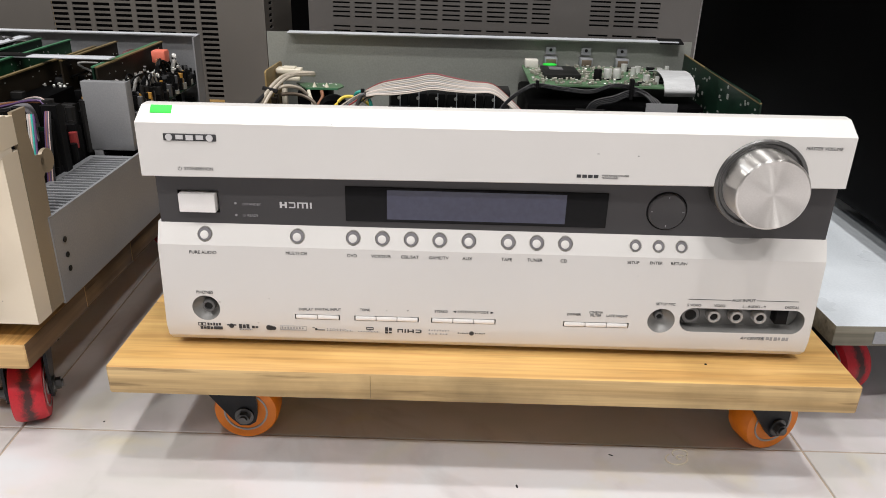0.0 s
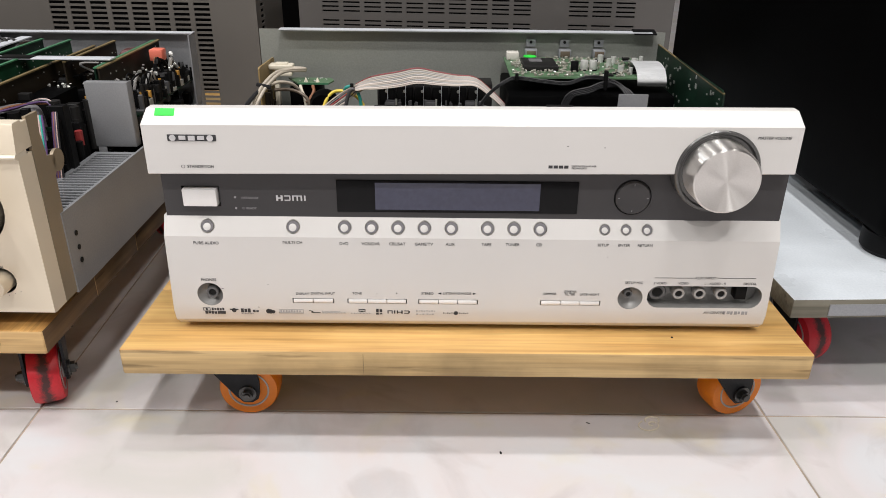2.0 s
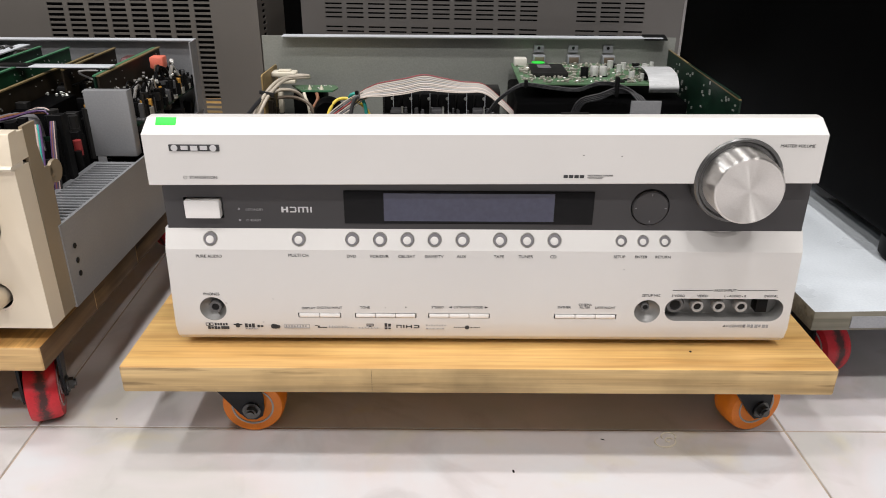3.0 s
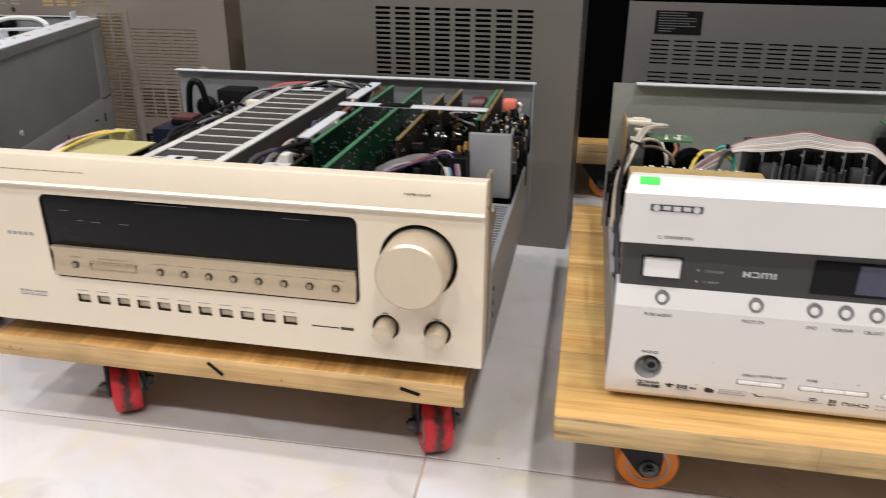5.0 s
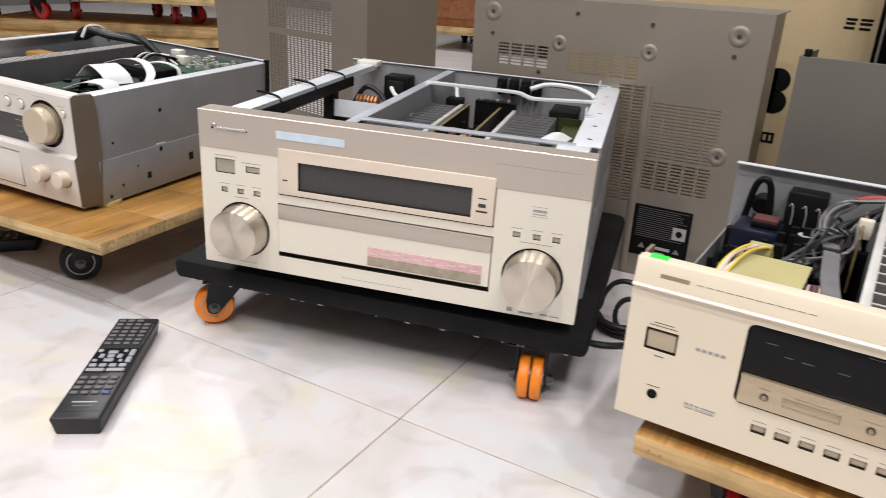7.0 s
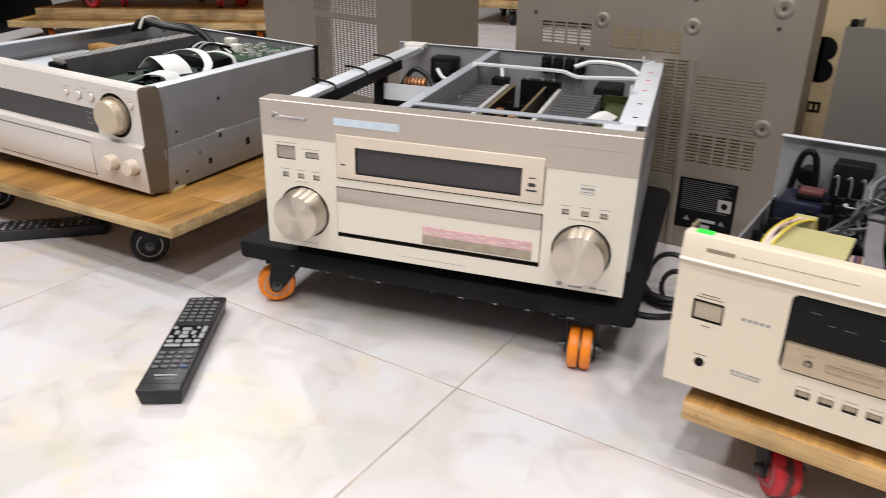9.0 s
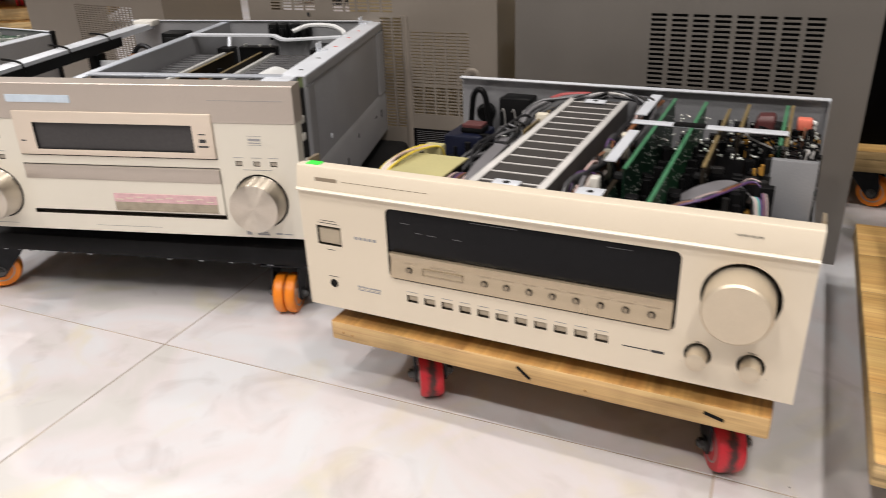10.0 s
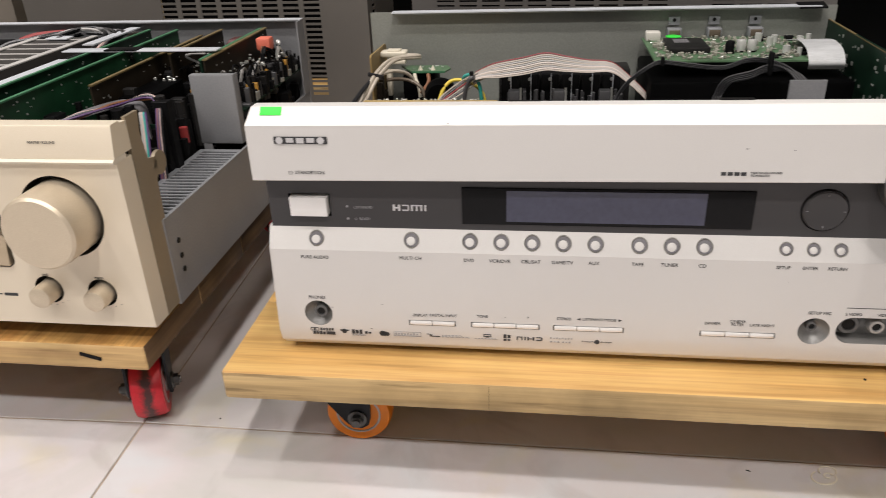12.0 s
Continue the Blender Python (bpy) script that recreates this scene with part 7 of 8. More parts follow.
part("dark_scatter", clutter(bm_new(), 0.064, 0.077, 0.10, 0.33, 0.13, 24, 0.13, "bc", 0.002, 0.005), PCB_DARK, pale, kind="stuff")
part("copper_scatter", clutter(bm_new(), 0.022, 0.050, 0.13, 0.26, 0.22, 5, 0.045, "b", 0.003, 0.006), COPPER, pale, kind="stuff")
part("black_bracket", box(bm_new(), 0.020, 0.078, 0.332, 0.350, 0.150, 0.2740, 0.001), BLACK, pale)
part("bracket_screw", clutter(bm_new(), 0.024, 0.070, 0.334, 0.346, 0.274, 5, 0.005, "c", 0.002, 0.004), SOLDER, pale, kind="stuff")
part("green_board", box(bm_new(), 0.150, 0.186, 0.060, 0.330, 0.2520, 0.2536), PCB_OLIVE, pale, "green board under the side rail")
part("board_edge", box(bm_new(), 0.142, 0.186, 0.326, 0.329, 0.2450, 0.2640), PCB_OLIVE, pale)
part("white_paper", strap(bm_new(), [(0.140, 0.066, 0.2820), (0.152, 0.074, 0.2900), (0.163, 0.079, 0.2925), (0.176, 0.086, 0.2860)], (0.010, 0.030, 0.004), 0.0012), PAPER_WHITE, pale, "folded white paper slip")
part("dark_floor", box(bm_new(), -0.04, 0.20, 0.05, 0.44, 0.117, 0.135), PCB_DARK, pale)
part("black_box", box(bm_new(), 0.125, 0.165, 0.350, 0.410, 0.135, 0.2680, 0.002), BLACK, pale)
for i in range(4):
    part("black_post", box(bm_new(), 0.030 + i * 0.0185, 0.044 + i * 0.0185, 0.436, 0.454, 0.2700, CT - 0.001, 0.002), BLACK, pale)
    part("post_lug", box(bm_new(), 0.034 + i * 0.0185, 0.040 + i * 0.0185, 0.430, 0.436, 0.268, 0.2860, 0.001), BLACK, pale)
part("power_relay", box(bm_new(), -0.035, -0.010, 0.375, 0.40, 0.200, 0.2640, 0.002), BLACK, pale)
part("grey_stay", tube(bm_new(), [(-0.030, 0.42, 0.275), (-0.020, 0.39, 0.258), (-0.010, 0.36, 0.235)], 0.003, 8), STEEL_LIGHT, pale)
part("mains_inlet", box(bm_new(), -0.150, -0.108, 0.420, 0.454, 0.238, 0.2800, 0.003), BLACK, pale)
part("inlet_face", box(bm_new(), -0.143, -0.115, 0.416, 0.421, 0.245, 0.2730, 0.002), HOLE, pale)
coil = bm_new()
for i in range(6):
    lathe(coil, (-0.165 + i * 0.0058, 0.345, 0.250), [(0.007, 0), (0.0105, 0.001), (0.0105, 0.004), (0.007, 0.005)], "x", 20)
part("copper_coil", coil, COPPER, pale, "orange copper coil")
part("coil_stand", box(bm_new(), -0.180, -0.080, 0.31, 0.38, 0.14, 0.2400, 0.002), BLACK, pale)
part("coil_arm", tube(bm_new(), [(-0.178, 0.355, 0.238), (-0.160, 0.365, 0.268), (-0.135, 0.36, 0.262), (-0.118, 0.35, 0.245)], 0.004, 8), BRACKET, pale)
part("grey_bracket", box(bm_new(), -0.172, -0.046, 0.272, 0.2735, 0.2400, 0.2640), STEEL_LIGHT, pale, "pale steel strip across the supply")
part("bracket_post", box(bm_new(), -0.186, -0.172, 0.266, 0.290, 0.150, 0.2720, 0.001), BLACK, pale)
part("bracket_box", box(bm_new(), -0.172, -0.050, 0.274, 0.305, 0.130, 0.2380, 0.002), BLACK, pale)
part("white_wire", tube(bm_new(), [(-0.135, 0.415, 0.262), (-0.122, 0.395, 0.2560), (-0.105, 0.378, 0.2540), (-0.092, 0.380, 0.258)], 0.0032, 8), PAPER_WHITE, pale)
part("white_plug", box(bm_new(), -0.098, -0.080, 0.370, 0.386, 0.252, 0.2660, 0.002), WHITE_PLASTIC, pale)
part("supply_board", box(bm_new(), -0.150, -0.046, 0.10, 0.262, 0.205, 0.2068), PCB, pale, "green supply board low in the chassis")
part("small_scatter", clutter(bm_new(), -0.145, -0.052, 0.11, 0.26, 0.207, 30, 0.02, "bc", 0.003, 0.008), CAN, pale, kind="stuff")
for fx in (-0.16, 0.16):
    for fy in (0.06, 0.38):
        part("foot", cyl(bm_new(), (fx, fy, 0.1040), 0.022, 0.0165, "z", 28), BLACK, pale)


# ---- the satin silver receiver on a board with black casters ----
FD = Matrix.Translation((-1.1418, 0.0189, 0.2755)) @ pose(0, 0, 0, 0.8, 2.8, 6) @ Matrix.Translation((-0.2175, -0.006, -0.2755))
dark_wheel_trolley = trolley(pose(-1.358, -0.006, 0, 0, 0, 4), -0.41, 0.312, -0.055, 0.475, 0.0955, 0.1120, OAK, PINE_EDGE, "wooden board on black rubber swivel casters", 5)
for cx, cy, ch in ((0.163, 0.025, -40), (-0.258, 0.045, -34), (0.20, 0.40, 20), (-0.28, 0.40, 30)):
    caster(dark_wheel_trolley, cx, cy, ch, 0.0955, 0.0285, RUBBER, 0.022, label="black rubber caster")
sat = thing("av_receiver", FD, "satin silver receiver without its top cover, on a wooden trolley", "receiver", "opened receivers")
D = 0.2175
DB = 0.407
pl = loft(bm_new(), [(0.004, 0.1200, 0.2095), (0.0, 0.1880, 0.2100), (0.006, 0.1915, 0.2095), (0.005, 0.2695, 0.2090), (0.008, 0.2722, 0.2090), (0.026, 0.2722, 0.2090), (0.026, 0.1180, 0.2095), (0.008, 0.1172, 0.2095)])
cut = bm_new()
cyl(cut, (0.159, 0.006, 0.2275), 0.0320, 0.012, "y", 48)
box(cut, -0.1315, 0.1195, -0.004, 0.0085, 0.1945, 0.2305)
box(cut, -0.1200, 0.1035, -0.004, 0.0065, 0.1270, 0.1795)
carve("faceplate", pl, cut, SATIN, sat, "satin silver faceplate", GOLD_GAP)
part("display_window", box(bm_new(), -0.1310, 0.1190, 0.0058, 0.0085, 0.1949, 0.2301), VFD_GREY, sat, "dark display window")
bars([(0.098, 0.112, 0.2230, 0.2236), (0.098, 0.112, 0.2150, 0.2156), (0.100, 0.110, 0.2070, 0.2076)], PALE_INK, sat, 0.0058, "print")
part("drop_door", box(bm_new(), -0.1188, 0.1023, 0.0015, 0.006, 0.1287, 0.1779, 0.0008), SATIN, sat, "drop-down door")
part("knob_ring", lathe(bm_new(), (0.159, 0.004, 0.2275), [(0.0256, 0), (0.0276, 0), (0.0276, 0.0034), (0.0256, 0.0026)], "y", 64), GOLD_DARK, sat)
part("volume_knob", lathe(bm_new(), (0.159, 0.010, 0.2275), [(0.0242, 0), (0.0240, 0.019), (0.0231, 0.0215), (0.0217, 0.0225), (0.001, 0.0228)], "y", 72), GOLD_KNOB, sat, "large pale gold volume knob")
for kx, kz in ((0.1450, 0.1575), (0.1860, 0.1575)):
    part("tone_knob", lathe(bm_new(), (kx, 0.003, kz), [(0.0115, 0), (0.0115, 0.012), (0.0105, 0.0145), (0.001, 0.0150)], "y", 36), PEACH, sat)
    part("knob_ring", lathe(bm_new(), (kx, 0.003, kz), [(0.0118, 0), (0.0138, 0), (0.0138, 0.0012), (0.0118, 0.0010)], "y", 36), GOLD_DARK, sat)
for bx, r in ((0.064, 0.0044), (0.0885, 0.0062), (0.115, 0.0062), (0.194, 0.0046)):
    o = part("round_button", lathe(bm_new(), (bx, 0.0055, 0.2472), [(r, 0), (r, 0.0020), (r * 0.9, 0.0030), (0.001, 0.0032)], "y", 24), SATIN, sat)
    part("button_ring", lathe(bm_new(), (bx, 0.0055, 0.2472), [(r * 1.02, 0), (r * 1.22, 0), (r * 1.22, 0.0006), (r * 1.02, 0.0006)], "y", 24), GOLD_DARK, o)
for bx in (-0.2056, -0.189, -0.1721, -0.1547):
    part("round_button", lathe(bm_new(), (bx, 0.0020, 0.1575), [(0.0042, 0), (0.0042, 0.0020), (0.001, 0.0028)], "y", 20), GOLD_DARK, sat)
part("selector_knob", lathe(bm_new(), (-0.190, 0.006, 0.2130), [(0.0125, 0), (0.0125, 0.010), (0.0115, 0.012), (0.001, 0.0124)], "y", 32), SATIN, sat)
bars([(-0.020, -0.004, 0.2476, 0.2496), (-0.002, 0.008, 0.2470, 0.2502)], INK, sat, 0.0055, "trade_mark")
bars([(-0.160 + i * 0.006, -0.155 + i * 0.006, 0.2545, 0.2551) for i in range(13)], PALE_INK, sat, 0.0052, "print")
bars([(0.057, 0.071, 0.2555, 0.2561), (0.094, 0.110, 0.2575, 0.2581), (0.140, 0.160, 0.2625, 0.2631), (0.183, 0.198, 0.2560, 0.2566), (-0.208, -0.190, 0.1650, 0.1656), (-0.176, -0.150, 0.1650, 0.1656)], PALE_INK, sat, 0.0052, "print")
bars([(0.130, 0.144, 0.1715, 0.1720), (0.174, 0.188, 0.1715, 0.1720)], PALE_INK, sat, 0.0012, "print")
cheek = bm_new()
rows = []
for z, xf, yf, xb, yb in ((0.1168, 0.2085, 0.010, 0.2168, 0.031), (0.1200, 0.2097, 0.005, 0.2180, 0.033), (0.1880, 0.2102, 0.001, 0.2180, 0.040), (0.1915, 0.2097, 0.0065, 0.2180, 0.040), (0.2500, 0.2092, 0.006, 0.2180, 0.038), (0.2690, 0.2092, 0.006, 0.2178, 0.035), (0.2725, 0.2085, 0.010, 0.2165, 0.033)):
    rows.append([cheek.verts.new(c) for c in ((xf, yf, z), (xb, yb, z), (xb - 0.004, yb + 0.002, z), (xf - 0.004, yf + 0.018, z))])
for a, b in zip(rows, rows[1:]):
    for k in range(4):
        cheek.faces.new((a[k], a[(k + 1) % 4], b[(k + 1) % 4], b[k]))
cheek.faces.new(rows[0])
cheek.faces.new(rows[-1])
part("end_cheek", cheek, TAUPE, sat, "taupe plastic end cheek")
sw = bm_new()
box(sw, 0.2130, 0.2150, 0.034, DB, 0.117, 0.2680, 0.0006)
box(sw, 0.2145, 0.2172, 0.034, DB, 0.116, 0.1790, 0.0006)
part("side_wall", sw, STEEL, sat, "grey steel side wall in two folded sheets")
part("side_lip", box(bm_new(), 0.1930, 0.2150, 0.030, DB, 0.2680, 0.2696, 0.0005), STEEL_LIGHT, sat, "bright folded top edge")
for hy, hz, s in ((0.145, 0.170, 0.005), (0.10, 0.156, 0.0025), (0.118, 0.134, 0.007), (0.205, 0.142, 0.009), (0.070, 0.134, 0.003), (0.047, 0.122, 0.004)):
    part("screw_hole", box(bm_new(), 0.2168, 0.2178, hy, hy + s, hz, hz + s * 1.3), HOLE, sat)
for hy, hz, s in ((0.150, 0.228, 0.005), (0.060, 0.1980, 0.0035)):
    part("screw_hole", box(bm_new(), 0.2146, 0.2155, hy, hy + s, hz, hz + s), HOLE, sat)
part("seam_tab", box(bm_new(), 0.2146, 0.2160, 0.140, 0.158, 0.1796, 0.1815), STEEL_LIGHT, sat)
part("back_panel", box(bm_new(), -0.2150, 0.2160, DB, DB + 0.002, 0.117, 0.2725), STEEL, sat)
part("back_lip", box(bm_new(), -0.2150, 0.2160, DB - 0.003, DB + 0.0026, 0.2726, 0.2735), STEEL_LIGHT, sat)
part("back_edge", box(bm_new(), 0.2120, 0.2182, DB - 0.004, DB + 0.004, 0.117, 0.2740), BLACK, sat)
part("left_wall", box(bm_new(), -0.2150, -0.2130, 0.030, DB, 0.117, 0.2680), STEEL, sat)
part("left_lip", box(bm_new(), -0.2150, -0.2000, 0.030, DB, 0.2680, 0.2696), STEEL_LIGHT, sat)
part("base_pan", box(bm_new(), -0.213, 0.212, 0.026, DB, 0.117, 0.131), STEEL, sat)
o = part("heatsink", box(bm_new(), 0.008, 0.0125, 0.052, 0.330, 0.15, 0.2795, 0.0006), FIN, sat, "tall grey finned heatsink")
for i in range(38):
    y = 0.053 + i * 0.0073
    part("fin", box(bm_new(), -0.020, 0.008, y, y + 0.0022, 0.15, 0.2785), WIRE_GREY, o)
part("sink_end", box(bm_new(), -0.018, 0.014, 0.040, 0.052, 0.20, 0.2740, 0.003), BLACK, sat)
for k in range(3):
    part("black_cable", tube(bm_new(), [(-0.19, 0.36 + 0.01 * k, 0.262), (-0.15, 0.352 + 0.012 * k, 0.284 - 0.004 * k), (-0.11, 0.365 + 0.01 * k, 0.276), (-0.05, 0.385, 0.270 + 0.003 * k), (-0.01, 0.39, 0.250)], 0.006, 8), WIRE_BLACK, sat)
part("cable_strap", tube(bm_new(), [(-0.150, 0.340, 0.27), (-0.146, 0.352, 0.289), (-0.140, 0.378, 0.286), (-0.138, 0.39, 0.26)], 0.003, 6), WHITE_PLASTIC, sat)
part("white_sheet", box(bm_new(), -0.205, -0.028, 0.045, 0.250, 0.236, 0.2375), LAMINATE, sat, "pale sheet inside the chassis")
part("amber_frame", box(bm_new(), -0.195, -0.050, 0.255, 0.285, 0.236, 0.2480, 0.001), OAK, sat)
part("dark_floor", box(bm_new(), -0.20, 0.20, 0.04, 0.40, 0.131, 0.150), PCB_DARK, sat)
b = part("circuit_board", box(bm_new(), 0.075, 0.192, 0.050, 0.200, 0.2560, 0.2576), PCB_DARK, sat, "dark green board near the front")
part("board_scatter", clutter(bm_new(), 0.08, 0.185, 0.06, 0.19, 0.2576, 24, 0.006, "b", 0.002, 0.006), BLACK, b, kind="stuff")
b = part("circuit_board", box(bm_new(), 0.080, 0.192, 0.270, 0.400, 0.2600, 0.2616), PCB, sat, "green board near the back")
part("board_scatter", clutter(bm_new(), 0.085, 0.188, 0.29, 0.395, 0.2616, 60, 0.008, "bc", 0.002, 0.006), SOLDER, b, kind="stuff")
part("dark_block", box(bm_new(), 0.040, 0.150, 0.205, 0.262, 0.200, 0.2680, 0.003), BLACK, sat)
part("dark_well", box(bm_new(), 0.016, 0.074, 0.045, 0.320, 0.16, 0.2300, 0.003), BLACK, sat)
for pts, wd in (([(0.064, 0.165, 0.2570), (0.078, 0.172, 0.2740), (0.105, 0.160, 0.2780), (0.135, 0.150, 0.2700), (0.148, 0.145, 0.2590)], (0.012, 0.040, 0)), ([(0.118, 0.085, 0.2600), (0.140, 0.100, 0.2690), (0.165, 0.108, 0.2680), (0.184, 0.100, 0.2600)], (-0.006, 0.032, 0)),
                ([(0.050, 0.215, 0.2680), (0.085, 0.222, 0.2790), (0.125, 0.216, 0.2800), (0.165, 0.190, 0.2720), (0.182, 0.165, 0.2620)], (0.004, 0.014, 0)), ([(0.110, 0.215, 0.2740), (0.140, 0.235, 0.2800), (0.170, 0.238, 0.2760), (0.186, 0.230, 0.266)], (-0.004, 0.010, 0))):
    part("flat_cable", strap(bm_new(), pts, wd, 0.0008), PAPER_WHITE, sat, "white flat cable")
for k in range(5):
    part("black_wire", tube(bm_new(), [(0.030 + 0.008 * k, 0.27, 0.255), (0.050 + 0.006 * k, 0.285, 0.2760), (0.080 + 0.004 * k, 0.30, 0.2740), (0.110, 0.295 + 0.01 * k, 0.2620)], 0.0020, 6), (BLACK, PAPER_WHITE, BLACK, WIRE_GREY, BLACK)[k], sat)
for px, py in ((0.070, 0.296), (0.098, 0.312), (0.052, 0.350)):
    part("plug", box(bm_new(), px, px + 0.020, py, py + 0.016, 0.2616, 0.2760, 0.002), WHITE_PLASTIC, sat)
for fx in (-0.16, 0.199):
    for fy in (0.054, 0.33):
        drop = (FD @ Vector((fx, fy, 0.1175))).z - 0.1122
        part("foot", cyl(bm_new(), (fx, fy if fx > 0 or fy > 0.1 else 0.085, 0.1175 - drop / 2), 0.022 if fx > 0 else 0.016, drop, "z", 32, bev=0.001), BRASS if fx > 0 else BLACK, sat, "gold coloured foot" if fx > 0 else "black block under the chassis")


# ---- remote controls on the floor ----
def remote(m, long, label, wide=0.050, tall=0.021):
    r = thing("remote_control", m, label, "remote control", "remote controls")
    b = bm_new()
    box(b, -wide / 2, wide / 2, -long / 2, long / 2, 0.0, tall, 0.003, 3)
    for v in b.verts:
        if v.co.z < 0.004:
            v.co.x *= 0.90
            v.co.y *= 0.98
    part("body", b, REMOTE, r, "black plastic body")
    part("end_line", box(bm_new(), -wide * 0.46, wide * 0.46, -long / 2 + 0.0125, -long / 2 + 0.0130, tall - 0.0002, tall + 0.0002), HOLE, r)
    return r


def key(r, x0, x1, y0, y1, m, z=0.021, h=0.0022):
    part("key", box(bm_new(), x0, x1, y0, y1, z - 0.0005, z + h, 0.0009, 1), m, r)


rc = remote(pose(-0.930, -0.1205, 0, 0, 0, 35.5), 0.218, "long black remote control with pale grey centre keys on the floor")
part("key_field", box(bm_new(), -0.0225, 0.0225, -0.022, 0.031, 0.0209, 0.0213), BLACK, rc)
for row in range(7):
    y = 0.0395 + row * 0.0095
    for i in range(4 if row < 6 else 3):
        key(rc, -0.0205 + i * 0.0107, -0.0122 + i * 0.0107, y, y + 0.0048, KEY_GREY)
for row in range(4):
    y = -0.0660 + row * 0.0098
    for i in range(4):
        key(rc, -0.0205 + i * 0.0107, -0.0122 + i * 0.0107, y, y + 0.0050, KEY_BLUE if (row == 0 and i == 3) else KEY_GREY)
for i in range(2):
    key(rc, -0.0205 + i * 0.0215, -0.0010 + i * 0.0215, -0.0205, -0.0150, KEY_PALE)
for i in range(4):
    key(rc, -0.0205 + i * 0.0107, -0.0122 + i * 0.0107, -0.0110, -0.0052, KEY_PALE)
for x0, x1, y0, y1 in ((-0.0085, 0.0025, 0.0175, 0.0235), (-0.0085, 0.0025, 0.0000, 0.0060), (-0.0160, -0.0100, 0.0080, 0.0160), (0.0040, 0.0100, 0.0080, 0.0160), (-0.0070, 0.0010, 0.0085, 0.0150), (-0.0205, -0.0150, 0.0215, 0.0270), (-0.0205, -0.0150, 0.0000, 0.0045), (0.0155, 0.0215, 0.0130, 0.0270), (0.0155, 0.0215, -0.0015, 0.0100), (0.0080, 0.0125, 0.0215, 0.0262), (0.0080, 0.0125, 0.0000, 0.0045)):
    key(rc, x0, x1, y0, y1, KEY_PALE)
fr = bm_new()
for a in ((0.0095, 0.0232, 0.0400, 0.0406), (0.0226, 0.0232, 0.0400, 0.0900), (0.0095, 0.0232, 0.0894, 0.0900)):
    box(fr, a[0], a[1], a[2], a[3], 0.0209, 0.0214)
part("key_frame", fr, KEY_GREY, rc)
for y, w in ((-0.0810, 0.0125), (-0.0880, 0.0100)):
    part("print", box(bm_new(), -w, w, y, y + 0.0026, 0.0209, 0.0212), KEY_PALE if w > 0.011 else KEY_GREY, rc)
rc2 = remote(pose(-1.425, 0.000, 0, 0, 0, -44), 0.190, "black remote control with small keys, partly under a trolley", 0.048, 0.020)
for row in range(12):
    for i in range(4):
        y = -0.080 + row * 0.0128
        key(rc2, -0.0195 + i * 0.0103, -0.0120 + i * 0.0103, y, y + 0.0060, KEY_PALE if (row * 4 + i) % 7 == 0 else KEY_GREY, 0.020)


# ---- steel covers stood on edge behind the receivers ----
def cover(m, w, h, slots, material, label, depth=0.12, dimples=(), side_slots=False, lip=0.012):
    """A folded cover: a big sheet and two side flanges, standing on edge."""
    t = thing("steel_cover", m, label, "steel cover", "steel covers")
    b = bm_new()
    perforated(b, 0.0, w, 0.0, h, 0.0, slots, 0.0016)
    part("sheet", b, material, t, "sheet pierced with rows of slots")
    for x in (0.0, w):
        s = bm_new()
        ss = [(0.020, 0.036, z - 0.004, z) for z in np.arange(h - 0.05, h - 0.20, -0.0072)] if side_slots else [(0.02, 0.021, h / 2, h / 2 + 0.001)]
        perforated(s, 0.0017, depth, 0.0, h, 0.0, [tuple(float(q) for q in k) for k in ss], 0.0016)
        bmesh.ops.transform(s, matrix=Matrix.Translation((x - 0.0008 if x else 0.0008, 0, 0)) @ Matrix.Rotation(radians(90), 4, "Z") @ Matrix.Translation((0, -0.0008, 0)), verts=s.verts)
        part("side_flange", s, material, t)
    part("top_lip", box(bm_new(), 0.0, w, 0.0017, lip, h - 0.0016, h - 0.0001), material, t)
    for x, z, r in dimples:
        d = lathe(bm_new(), (x, 0.0, z), [(r * 1.25, -0.0002), (r * 1.1, 0.0004), (r * 0.95, 0.0012), (r * 0.78, 0.0017), (r * 0.6, 0.0014), (r * 0.42, 0.0006), (r * 0.22, 0.0002), (0.0005, 0.0002)], "y", 36)
        o = part("pressed_foot", d, material, t)
        part("screw", cyl(bm_new(), (x, -0.0004, z), r * 0.26, 0.0012, "y", 12), BOLT, o)
    return t


grey_cover = cover(pose(-0.352, 0.5075, 0, 0, 0, -4.2), 0.462, 0.365, slot_grid(0.194, 0.318, 8, 29, 0.0268, 0.0064, 0.0205, 0.0036), COVER_DARK, "grey steel receiver cover standing on edge", 0.13, side_slots=True)
part("back_tab", box(bm_new(), 0.004, 0.012, 0.004, 0.016, 0.3640, 0.3740, 0.001), BLACK, grey_cover)
sl = slot_grid(0.030, 0.2880, 10, 6, 0.0266, 0.0053, 0.0210, 0.0020) + slot_grid(0.030, 0.2500, 10, 10, 0.0266, 0.0053, 0.0210, 0.0020) + slot_grid(0.337, 0.2880, 3, 6, 0.0283, 0.0053, 0.0230, 0.0020) + slot_grid(0.337, 0.2500, 3, 10, 0.0283, 0.0053, 0.0230, 0.0020)
label_cover = cover(pose(0.164, 0.4660, 0, 0, 0, -6.5), 0.462, 0.331, sl, COVER_GREY, "titanium grey steel cover with a black label, standing on edge", 0.11)
lp = part("rating_label", box(bm_new(), 0.032, 0.086, -0.0006, 0.0, 0.2950, 0.3220), BLACK, label_cover, "black rating label")
